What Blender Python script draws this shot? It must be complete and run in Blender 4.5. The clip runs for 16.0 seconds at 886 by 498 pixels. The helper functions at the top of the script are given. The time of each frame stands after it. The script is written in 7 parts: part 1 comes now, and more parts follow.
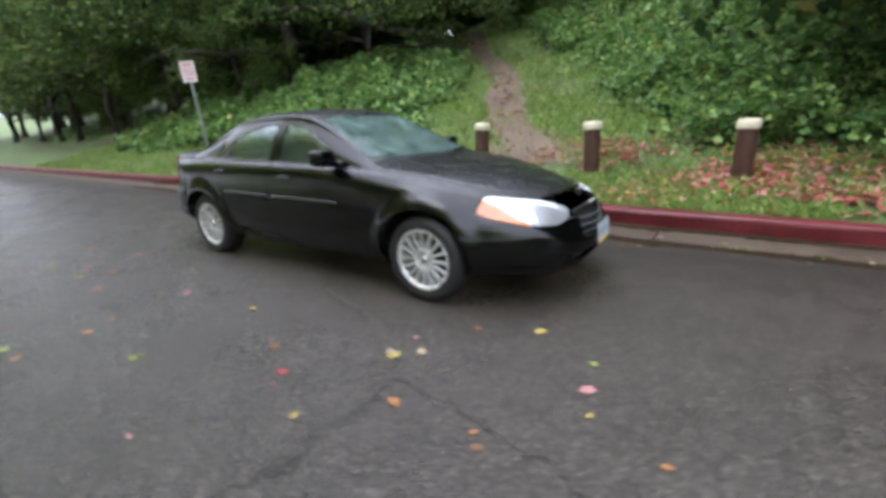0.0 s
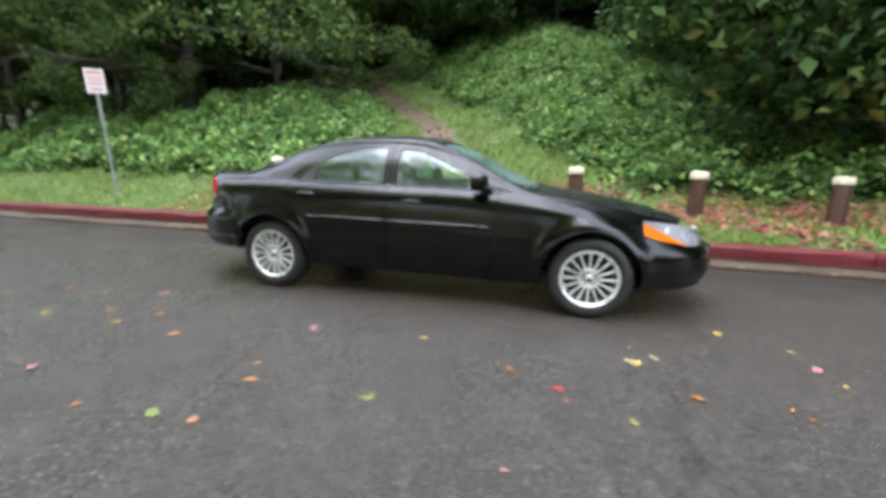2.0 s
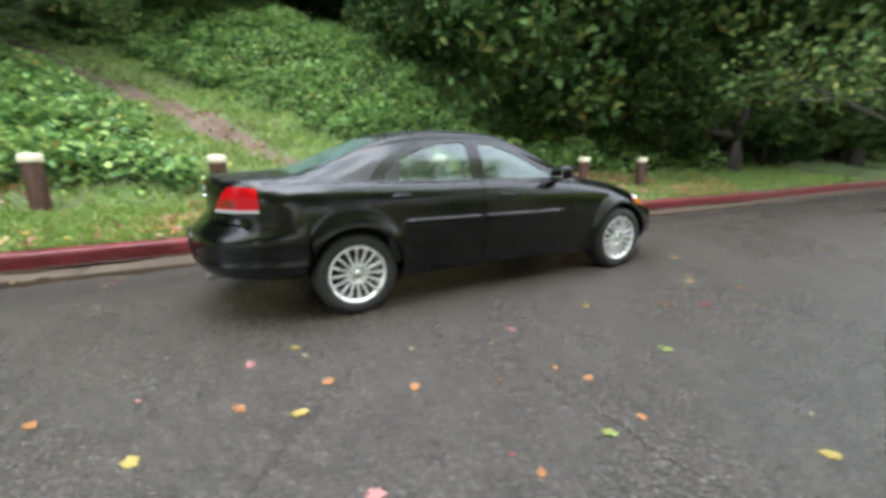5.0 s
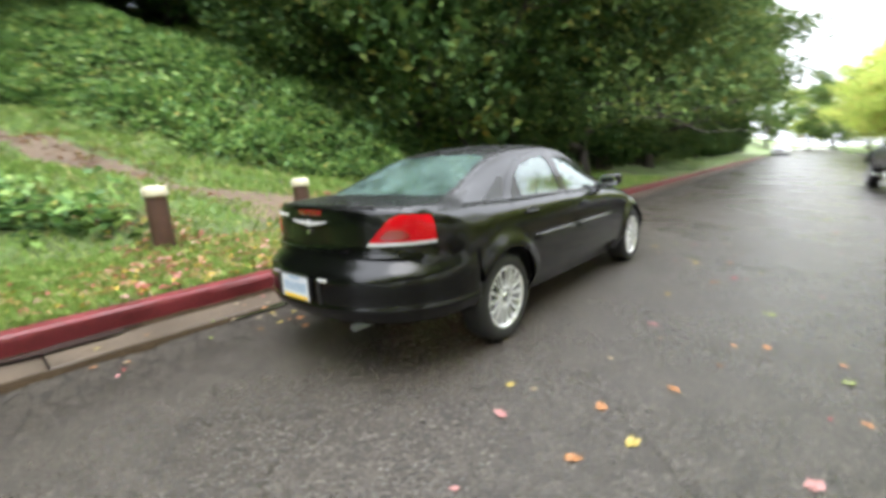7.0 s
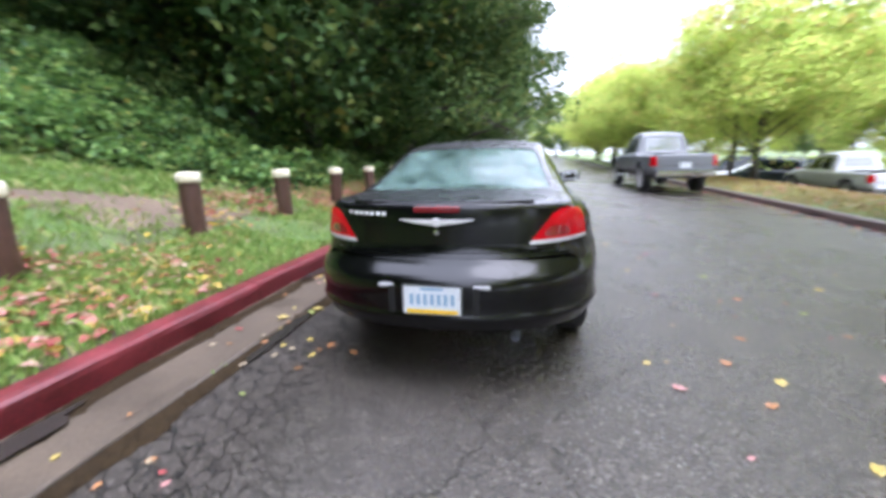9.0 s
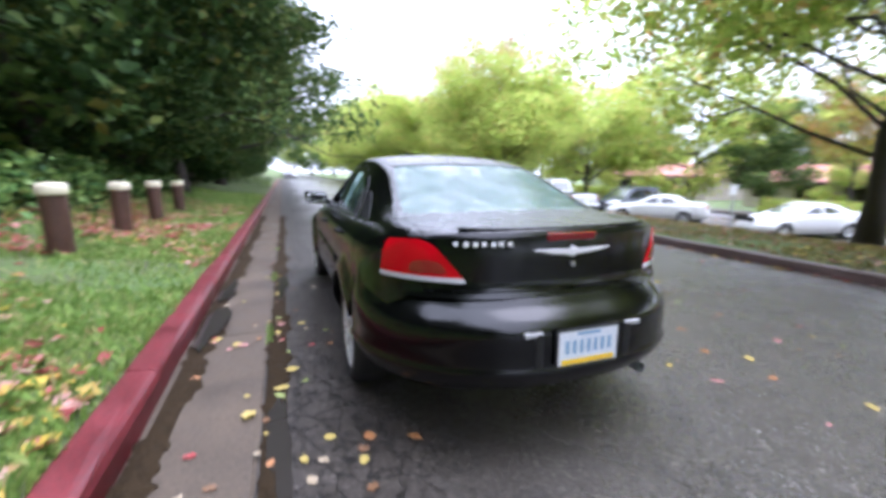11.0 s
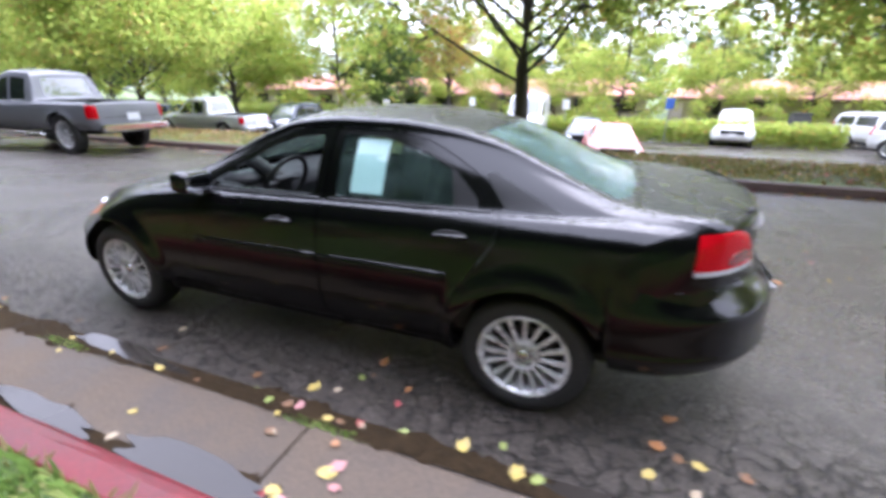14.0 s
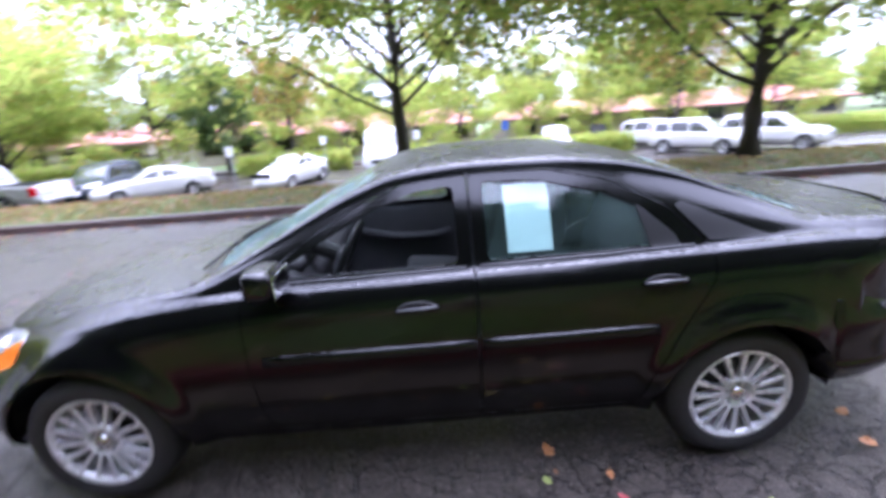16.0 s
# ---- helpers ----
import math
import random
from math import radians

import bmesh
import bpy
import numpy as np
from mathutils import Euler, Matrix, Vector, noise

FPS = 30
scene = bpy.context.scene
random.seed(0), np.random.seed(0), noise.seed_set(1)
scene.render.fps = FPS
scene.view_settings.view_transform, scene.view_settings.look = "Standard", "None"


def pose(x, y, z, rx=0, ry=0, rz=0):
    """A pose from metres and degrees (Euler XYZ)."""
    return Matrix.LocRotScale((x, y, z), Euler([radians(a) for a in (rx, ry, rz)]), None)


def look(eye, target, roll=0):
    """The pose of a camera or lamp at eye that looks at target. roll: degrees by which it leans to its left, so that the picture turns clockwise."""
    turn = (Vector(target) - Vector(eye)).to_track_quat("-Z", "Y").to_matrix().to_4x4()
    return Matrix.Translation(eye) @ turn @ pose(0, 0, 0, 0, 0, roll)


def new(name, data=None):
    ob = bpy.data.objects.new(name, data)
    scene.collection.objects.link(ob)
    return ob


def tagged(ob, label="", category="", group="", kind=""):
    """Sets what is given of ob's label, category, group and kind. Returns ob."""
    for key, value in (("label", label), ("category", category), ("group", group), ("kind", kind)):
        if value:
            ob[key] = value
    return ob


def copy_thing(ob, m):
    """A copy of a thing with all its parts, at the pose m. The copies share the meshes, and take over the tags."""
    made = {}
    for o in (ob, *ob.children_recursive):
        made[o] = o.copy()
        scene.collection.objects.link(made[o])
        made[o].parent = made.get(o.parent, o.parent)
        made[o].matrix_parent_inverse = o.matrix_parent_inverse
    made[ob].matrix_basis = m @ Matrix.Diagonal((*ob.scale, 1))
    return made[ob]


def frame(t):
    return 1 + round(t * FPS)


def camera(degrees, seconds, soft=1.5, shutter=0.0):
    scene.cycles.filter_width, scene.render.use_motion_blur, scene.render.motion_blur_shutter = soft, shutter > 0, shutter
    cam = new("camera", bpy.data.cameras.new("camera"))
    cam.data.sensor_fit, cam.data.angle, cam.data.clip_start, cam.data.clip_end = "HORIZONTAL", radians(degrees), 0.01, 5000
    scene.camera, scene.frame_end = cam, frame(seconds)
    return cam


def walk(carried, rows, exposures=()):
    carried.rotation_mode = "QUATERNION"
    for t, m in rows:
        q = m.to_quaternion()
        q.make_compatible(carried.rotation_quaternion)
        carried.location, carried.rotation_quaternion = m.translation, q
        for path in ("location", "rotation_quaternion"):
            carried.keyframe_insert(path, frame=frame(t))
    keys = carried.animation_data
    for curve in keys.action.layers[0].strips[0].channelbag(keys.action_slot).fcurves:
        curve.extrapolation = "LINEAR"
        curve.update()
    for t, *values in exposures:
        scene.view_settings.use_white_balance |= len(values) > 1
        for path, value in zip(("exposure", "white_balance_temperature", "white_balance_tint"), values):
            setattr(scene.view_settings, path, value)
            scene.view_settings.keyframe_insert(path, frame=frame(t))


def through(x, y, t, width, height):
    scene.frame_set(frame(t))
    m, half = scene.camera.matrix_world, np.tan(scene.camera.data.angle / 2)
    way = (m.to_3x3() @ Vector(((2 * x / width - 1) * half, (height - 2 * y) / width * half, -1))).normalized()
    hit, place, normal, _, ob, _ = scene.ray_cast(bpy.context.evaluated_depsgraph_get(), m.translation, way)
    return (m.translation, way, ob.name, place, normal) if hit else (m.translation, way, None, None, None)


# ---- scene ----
cam = camera(93.5, 16.0, soft=3.8, shutter=0.8)
PATH = [
    (0, (3.039, -3.033, 1.234), (1.961, -1.455, 0.643), -2.9),
    (0.5, (2.588, -3.341, 1.202), (1.59, -1.69, 0.675), -4.1),
    (1, (2.137, -3.624, 1.175), (1.299, -1.867, 0.715), -2.5),
    (1.5, (1.628, -3.874, 1.171), (1.026, -2.029, 0.687), -2.1),
    (2, (1.086, -4.041, 1.152), (0.582, -2.148, 0.745), 0.9),
    (2.5, (0.53, -4.185, 1.145), (0.303, -2.253, 0.68), 0.3),
    (3, (-0.047, -4.238, 1.155), (-0.209, -2.289, 0.739), -1.5),
    (3.5, (-0.597, -4.223, 1.153), (-0.391, -2.274, 0.751), -1.4),
    (4, (-1.153, -4.136, 1.157), (-0.797, -2.214, 0.738), -2.3),
    (4.5, (-1.677, -3.994, 1.163), (-1.075, -2.125, 0.779), -2.6),
    (4.7, (-1.871, -3.922, 1.182), (-1.14, -2.116, 0.731), -1.6),
    (6.8, (-3.623, -2.525, 1.24), (-2.236, -1.133, 0.868), -2.2),
    (7, (-3.751, -2.366, 1.247), (-2.277, -1.075, 0.847), -3.1),
    (7.5, (-4.046, -1.919, 1.24), (-2.448, -0.789, 0.828), -3.7),
    (8, (-4.278, -1.466, 1.239), (-2.557, -0.531, 0.837), -2.7),
    (8.5, (-4.414, -0.99, 1.248), (-2.569, -0.389, 0.76), -3.1),
    (9, (-4.434, -0.501, 1.271), (-2.53, -0.078, 0.829), -1.5),
    (9.5, (-4.404, -0.025, 1.276), (-2.472, -0.045, 0.759), -0.8),
    (9.7, (-4.372, 0.158, 1.258), (-2.444, 0.065, 0.735), -0.9),
    (11.8, (-3.327, 1.744, 1.267), (-1.846, 0.479, 0.813), 2.0),
    (12, (-3.206, 1.886, 1.319), (-1.864, 0.497, 0.8), 2.1),
    (12.5, (-2.848, 2.13, 1.392), (-1.635, 0.671, 0.761), -1.4),
    (13, (-2.442, 2.329, 1.431), (-1.388, 0.74, 0.828), -0.3),
    (13.5, (-2.035, 2.473, 1.476), (-1.334, 0.731, 0.785), 1.9),
    (14, (-1.613, 2.522, 1.502), (-0.943, 0.784, 0.775), 0.3),
    (14.5, (-1.231, 2.549, 1.498), (-0.756, 0.732, 0.81), 0.5),
    (15, (-0.843, 2.539, 1.537), (-0.55, 0.701, 0.804), -0.7),
    (15.5, (-0.473, 2.439, 1.544), (-0.233, 0.575, 0.859), -1.5),
    (16, (-0.143, 2.334, 1.542), (-0.148, 0.428, 0.933), -4.2),
]
walk(cam, [(t, look(eye, target, roll)) for t, eye, target, roll in PATH], [(0, 0.12, 5850, 18), (1, 0.32, 5850, 18), (2.5, 0.7, 5850, 15), (4.5, 0.7, 5900, 13), (7, 0.8, 6300, 12), (8.5, 0.8, 5900, 16), (9.5, 0.73, 5500, 26), (12, 0.53, 5600, 22), (13, 0.58, 5720, 23), (14, 0.78, 5650, 25), (15, 0.99, 5450, 30), (16, 0.95, 5300, 34)])

# ---- light ----
world = bpy.data.worlds.new("overcast_sky")
scene.world = world
world.use_nodes = True
wn, wl = world.node_tree.nodes, world.node_tree.links
sky = wn.new("ShaderNodeTexSky")
sky.sky_type, sky.sun_disc = "NISHITA", False
sky.sun_elevation, sky.sun_rotation = radians(48), radians(200)
sky.air_density, sky.dust_density, sky.ozone_density = 1.0, 2.0, 1.0
grey = wn.new("ShaderNodeHueSaturation")
grey.inputs["Saturation"].default_value = 0.12
wl.new(sky.outputs[0], grey.inputs["Color"])
cloud = wn.new("ShaderNodeMix")
cloud.data_type = "RGBA"
cloud.inputs["Factor"].default_value = 0.72
cloud.inputs["B"].default_value = (22.0, 22.8, 23.6, 1)
wl.new(grey.outputs[0], cloud.inputs["A"])
# an overcast sky is about three times as bright overhead as at the horizon
way = wn.new("ShaderNodeTexCoord")
split = wn.new("ShaderNodeSeparateXYZ")
wl.new(way.outputs["Generated"], split.inputs[0])
dome = wn.new("ShaderNodeMapRange")
dome.inputs["To Min"].default_value, dome.inputs["To Max"].default_value = 0.55, 1.65
wl.new(split.outputs["Z"], dome.inputs["Value"])
grown = wn.new("ShaderNodeVectorMath")
grown.operation = "SCALE"
wl.new(cloud.outputs["Result"], grown.inputs[0])
wl.new(dome.outputs[0], grown.inputs["Scale"])
wl.new(grown.outputs[0], wn["Background"].inputs["Color"])
wn["Background"].inputs["Strength"].default_value = 0.15
sun = new("sun", bpy.data.lights.new("sun", "SUN"))
sun.data.energy, sun.data.angle, sun.data.color = 1.3, radians(35), (1.0, 0.97, 0.93)
sun.matrix_world = look((0, 0, 60), (8, 18, 0))


# ---- materials ----
def node_mat(name):
    m = bpy.data.materials.new(name)
    m.use_nodes = True
    return m, m.node_tree.nodes, m.node_tree.links, m.node_tree.nodes["Principled BSDF"]


def ramp(nt, ln, source, stops):
    r = nt.new("ShaderNodeValToRGB")
    el = r.color_ramp.elements
    while len(el) < len(stops):
        el.new(0.5)
    for e, (p, c) in zip(el, stops):
        e.position, e.color = p, (*c, 1) if len(c) == 3 else c
    ln.new(source, r.inputs[0])
    return r


def noise_tex(nt, ln, scale, detail=4, rough=0.6, coords="Object"):
    tc = nt.new("ShaderNodeTexCoord")
    n = nt.new("ShaderNodeTexNoise")
    n.inputs["Scale"].default_value, n.inputs["Detail"].default_value, n.inputs["Roughness"].default_value = scale, detail, rough
    ln.new(tc.outputs[coords], n.inputs["Vector"])
    return n


def add_bump(nt, ln, bsdf, height, strength, distance):
    b = nt.new("ShaderNodeBump")
    b.inputs["Strength"].default_value, b.inputs["Distance"].default_value = strength, distance
    ln.new(height, b.inputs["Height"])
    ln.new(b.outputs[0], bsdf.inputs["Normal"])
    return b


def mixed(nt, ln, fac, a, b):
    m = nt.new("ShaderNodeMix")
    m.data_type = "RGBA"
    for sock, v in ((m.inputs["Factor"], fac), (m.inputs["A"], a), (m.inputs["B"], b)):
        if hasattr(v, "links"):
            ln.new(v, sock)
        elif isinstance(v, tuple):
            sock.default_value = (*v, 1)
        else:
            sock.default_value = v
    return m.outputs["Result"]


def surface(name, dark, light, scale=6.0, rough=(0.5, 0.7), fine=60.0, bump=0.3, depth=0.004, metallic=0.0, coat=0.0, coords="Object"):
    """A solid surface with broad blotches, fine grain and relief."""
    m, nt, ln, b = node_mat(name)
    big, small = noise_tex(nt, ln, scale, 5, 0.6, coords), noise_tex(nt, ln, fine, 3, 0.7, coords)
    col = ramp(nt, ln, big.outputs["Fac"], [(0.3, dark), (0.7, light)])
    grain = ramp(nt, ln, small.outputs["Fac"], [(0.3, tuple(c * 0.8 for c in dark)), (0.7, tuple(min(1, c * 1.15) for c in light))])
    ln.new(mixed(nt, ln, 0.4, col.outputs[0], grain.outputs[0]), b.inputs["Base Color"])
    rr = ramp(nt, ln, big.outputs["Fac"], [(0.3, (rough[0],) * 3), (0.7, (rough[1],) * 3)])
    ln.new(rr.outputs[0], b.inputs["Roughness"])
    if bump:
        add_bump(nt, ln, b, small.outputs["Fac"], bump, depth)
    b.inputs["Metallic"].default_value, b.inputs["Coat Weight"].default_value = metallic, coat
    return m


def plain(name, col, rough=0.4, metallic=0.0, coat=0.0, trans=0.0, ior=1.45):
    m, nt, ln, b = node_mat(name)
    b.inputs["Base Color"].default_value = (*col, 1)
    b.inputs["Roughness"].default_value, b.inputs["Metallic"].default_value = rough, metallic
    b.inputs["Coat Weight"].default_value, b.inputs["Coat Roughness"].default_value = coat, 0.04
    b.inputs["Transmission Weight"].default_value, b.inputs["IOR"].default_value = trans, ior
    return m


def leaf_mat(name, stops, rough=0.45, through=0.35, broad=None, gloss=0.3):
    """Leaves: a colour for each leaf, some light let through."""
    m, nt, ln, b = node_mat(name)
    g = nt.new("ShaderNodeNewGeometry")
    r = ramp(nt, ln, g.outputs["Random Per Island"], stops)
    col = r.outputs[0]
    if broad:
        n = noise_tex(nt, ln, broad[0], 2, 0.5)
        k = ramp(nt, ln, n.outputs["Fac"], [(0.42, (0, 0, 0)), (0.62, (1, 1, 1))])
        col = mixed(nt, ln, k.outputs[0], col, broad[1])
    ln.new(col, b.inputs["Base Color"])
    b.inputs["Roughness"].default_value = rough
    b.inputs["Specular IOR Level"].default_value = gloss
    t = nt.new("ShaderNodeBsdfTranslucent")
    ln.new(col, t.inputs["Color"])
    mx = nt.new("ShaderNodeMixShader")
    mx.inputs[0].default_value = through
    ln.new(b.outputs[0], mx.inputs[1])
    ln.new(t.outputs[0], mx.inputs[2])
    ln.new(mx.outputs[0], nt["Material Output"].inputs["Surface"])
    return m


def asphalt_mat():
    m, nt, ln, b = node_mat("wet_asphalt")
    tc = nt.new("ShaderNodeTexCoord")
    stone = nt.new("ShaderNodeTexVoronoi")
    stone.inputs["Scale"].default_value = 72
    ln.new(tc.outputs["Object"], stone.inputs["Vector"])
    big, mid = noise_tex(nt, ln, 0.5, 4, 0.6), noise_tex(nt, ln, 5, 5, 0.65)
    fine = noise_tex(nt, ln, 160, 2, 0.6)
    col = ramp(nt, ln, mid.outputs["Fac"], [(0.3, (0.026, 0.0215, 0.017)), (0.7, (0.072, 0.06, 0.048))])
    peb = ramp(nt, ln, stone.outputs["Color"], [(0.0, (0.01, 0.01, 0.01)), (0.5, (0.05, 0.043, 0.035)), (0.8, (0.11, 0.096, 0.08)), (1.0, (0.27, 0.24, 0.205))])
    base = mixed(nt, ln, 0.56, col.outputs[0], peb.outputs[0])
    # crazed and sunken strip beside the gutter
    sep = nt.new("ShaderNodeSeparateXYZ")
    ln.new(tc.outputs["Object"], sep.inputs[0])
    warp = nt.new("ShaderNodeMath")
    warp.operation = "MULTIPLY_ADD"
    ln.new(big.outputs["Fac"], warp.inputs[0])
    warp.inputs[1].default_value = 1.6
    ln.new(sep.outputs["Y"], warp.inputs[2])
    strip = nt.new("ShaderNodeMapRange")
    strip.inputs["From Min"].default_value, strip.inputs["From Max"].default_value = 1.0, 1.75
    ln.new(warp.outputs[0], strip.inputs["Value"])
    wob = nt.new("ShaderNodeVectorMath")
    wob.operation = "MULTIPLY_ADD"
    ln.new(mid.outputs["Color"], wob.inputs[0])
    wob.inputs[1].default_value = (0.24, 0.24, 0.24)
    ln.new(tc.outputs["Object"], wob.inputs[2])
    crack = nt.new("ShaderNodeTexVoronoi")
    crack.feature = "DISTANCE_TO_EDGE"
    crack.inputs["Scale"].default_value = 9.0
    ln.new(wob.outputs[0], crack.inputs["Vector"])
    line = ramp(nt, ln, crack.outputs["Distance"], [(0.0, (0.95, 0.95, 0.95)), (0.025, (0.6, 0.6, 0.6)), (0.055, (0, 0, 0))])
    cm = nt.new("ShaderNodeMath")
    cm.operation = "MULTIPLY"
    ln.new(line.outputs[0], cm.inputs[0])
    ln.new(strip.outputs[0], cm.inputs[1])
    # long cracks across the lane
    crack2 = nt.new("ShaderNodeTexVoronoi")
    crack2.feature = "DISTANCE_TO_EDGE"
    crack2.inputs["Scale"].default_value = 0.33
    ln.new(wob.outputs[0], crack2.inputs["Vector"])
    line2 = ramp(nt, ln, crack2.outputs["Distance"], [(0.0, (0.4, 0.4, 0.4)), (0.003, (0, 0, 0))])
    mxm = nt.new("ShaderNodeMath")
    mxm.operation = "MAXIMUM"
    ln.new(cm.outputs[0], mxm.inputs[0])
    ln.new(line2.outputs[0], mxm.inputs[1])
    base = mixed(nt, ln, strip.outputs[0], base, mixed(nt, ln, 0.66, peb.outputs[0], (0.026, 0.018, 0.011)))
    ln.new(mixed(nt, ln, mxm.outputs[0], base, (0.008, 0.008, 0.008)), b.inputs["Base Color"])
    wet = ramp(nt, ln, big.outputs["Fac"], [(0.35, (0.17,) * 3), (0.65, (0.34,) * 3)])
    spot = noise_tex(nt, ln, 26, 4, 0.7)
    patch = ramp(nt, ln, spot.outputs["Fac"], [(0.38, (0.0,) * 3), (0.62, (0.3,) * 3)])
    ln.new(mixed(nt, ln, strip.outputs[0], mixed(nt, ln, patch.outputs[0], wet.outputs[0], (0.48, 0.48, 0.48)), (0.5, 0.5, 0.5)), b.inputs["Roughness"])
    b.inputs["Specular IOR Level"].default_value = 0.44
    h = nt.new("ShaderNodeMath")
    h.operation = "MULTIPLY_ADD"
    ln.new(stone.outputs["Distance"], h.inputs[0])
    h.inputs[1].default_value = -0.6
    ln.new(fine.outputs["Fac"], h.inputs[2])
    h2 = nt.new("ShaderNodeMath")
    h2.operation = "MULTIPLY_ADD"
    ln.new(mxm.outputs[0], h2.inputs[0])
    h2.inputs[1].default_value = -3.0
    ln.new(h.outputs[0], h2.inputs[2])
    add_bump(nt, ln, b, h2.outputs[0], 0.7, 0.008)
    return m


def paint_mat(name, col, by_object=False, drops=0.0, rough=0.12, coat=0.0, spec=0.5):
    """Car paint under clear coat, with rain beads where drops is set."""
    m, nt, ln, b = node_mat(name)
    b.inputs["Base Color"].default_value = (*col, 1)
    if by_object:
        oi = nt.new("ShaderNodeObjectInfo")
        ln.new(oi.outputs["Color"], b.inputs["Base Color"])
    b.inputs["Specular IOR Level"].default_value = spec
    n = noise_tex(nt, ln, 7, 4, 0.6)
    rr = ramp(nt, ln, n.outputs["Fac"], [(0.3, (rough,) * 3), (0.75, (rough + 0.07,) * 3)])
    ln.new(rr.outputs[0], b.inputs["Roughness"])
    b.inputs["Coat Weight"].default_value, b.inputs["Coat Roughness"].default_value = coat, 0.05
    if drops:
        tc = nt.new("ShaderNodeTexCoord")
        v = nt.new("ShaderNodeTexVoronoi")
        v.inputs["Scale"].default_value = 95
        ln.new(tc.outputs["Object"], v.inputs["Vector"])
        bead = ramp(nt, ln, v.outputs["Distance"], [(0.0, (1, 1, 1)), (0.38, (0, 0, 0))])
        pat = noise_tex(nt, ln, 9, 3, 0.6)
        mask = ramp(nt, ln, pat.outputs["Fac"], [(0.4, (0.15, 0.15, 0.15)), (0.6, (1, 1, 1))])
        mm = nt.new("ShaderNodeMath")
        mm.operation = "MULTIPLY"
        ln.new(bead.outputs[0], mm.inputs[0])
        ln.new(mask.outputs[0], mm.inputs[1])
        # rain lies on the upward faces only
        gm = nt.new("ShaderNodeNewGeometry")
        sz = nt.new("ShaderNodeSeparateXYZ")
        ln.new(gm.outputs["Normal"], sz.inputs[0])
        up = nt.new("ShaderNodeMapRange")
        up.inputs["From Min"].default_value, up.inputs["From Max"].default_value = 0.78, 0.95
        ln.new(sz.outputs["Z"], up.inputs["Value"])
        mist = nt.new("ShaderNodeMath")
        mist.operation = "MULTIPLY_ADD"
        ln.new(up.outputs[0], mist.inputs[0])
        mist.inputs[1].default_value = 0.12
        ln.new(rr.outputs[0], mist.inputs[2])
        ln.new(mist.outputs[0], b.inputs["Roughness"])
        sheen = nt.new("ShaderNodeMath")
        sheen.operation = "MULTIPLY_ADD"
        ln.new(up.outputs[0], sheen.inputs[0])
        sheen.inputs[1].default_value, sheen.inputs[2].default_value = 0.6, spec
        ln.new(sheen.outputs[0], b.inputs["Specular IOR Level"])
        film = noise_tex(nt, ln, 28, 3, 0.55)
        hs = nt.new("ShaderNodeMath")
        hs.operation = "MULTIPLY_ADD"
        ln.new(film.outputs["Fac"], hs.inputs[0])
        hs.inputs[1].default_value = 2.0
        ln.new(mm.outputs[0], hs.inputs[2])
        wetf = nt.new("ShaderNodeMath")
        wetf.operation = "MULTIPLY"
        ln.new(hs.outputs[0], wetf.inputs[0])
        ln.new(up.outputs[0], wetf.inputs[1])
        bp = add_bump(nt, ln, b, wetf.outputs[0], drops, 0.006)
        ln.new(bp.outputs[0], b.inputs["Coat Normal"])
    return m


def glass_mat(name, tint, ior=1.6, drops=0.0, mist=0.0):
    """Tinted glass; mist: the share that rain and breath make milky."""
    m, nt, ln, b = node_mat(name)
    b.inputs["Base Color"].default_value = (*tint, 1)
    b.inputs["Roughness"].default_value, b.inputs["IOR"].default_value = 0.02, ior
    b.inputs["Transmission Weight"].default_value = 1.0
    if drops:
        n = noise_tex(nt, ln, 45, 3, 0.6)
        add_bump(nt, ln, b, n.outputs["Fac"], drops, 0.003)
    if mist:
        d = nt.new("ShaderNodeBsdfDiffuse")
        d.inputs["Color"].default_value = (0.13, 0.19, 0.172, 1)
        pat = noise_tex(nt, ln, 5, 4, 0.65)
        f = ramp(nt, ln, pat.outputs["Fac"], [(0.35, (mist * 0.2,) * 3), (0.65, (min(1, mist * 1.9),) * 3)])
        mx = nt.new("ShaderNodeMixShader")
        ln.new(f.outputs[0], mx.inputs[0])
        ln.new(b.outputs[0], mx.inputs[1])
        ln.new(d.outputs[0], mx.inputs[2])
        ln.new(mx.outputs[0], nt["Material Output"].inputs["Surface"])
    return m


M_ASPHALT = asphalt_mat()
M_CONCRETE = surface("wet_concrete", (0.028, 0.02, 0.0125), (0.115, 0.084, 0.055), 2.6, (0.5, 0.85), 70, 0.35, 0.004)
M_REDKERB = surface("worn_red_kerb_paint", (0.045, 0.008, 0.009), (0.18, 0.019, 0.024), 3.2, (0.35, 0.6), 45, 0.35, 0.004)
M_GREYKERB = surface("old_dark_kerb", (0.05, 0.03, 0.028), (0.13, 0.085, 0.075), 2.5, (0.35, 0.6), 45, 0.35, 0.004)
M_PUDDLE = plain("puddle_water", (0.03, 0.026, 0.022), 0.1, ior=1.42)
M_WOOD = surface("brown_stained_timber", (0.035, 0.016, 0.011), (0.085, 0.04, 0.026), 9, (0.35, 0.6), 90, 0.5, 0.004)
M_CREAM = surface("cream_paint", (0.5, 0.45, 0.31), (0.68, 0.63, 0.48), 10, (0.4, 0.6), 70, 0.25, 0.003)
M_BARK = surface("dark_wet_bark", (0.018, 0.014, 0.01), (0.06, 0.047, 0.036), 5, (0.5, 0.8), 28, 0.9, 0.02)
M_PAINT = paint_mat("black_car_paint", (0.0018, 0.0018, 0.002), False, 1.0, 0.13, 0.0, 0.42)
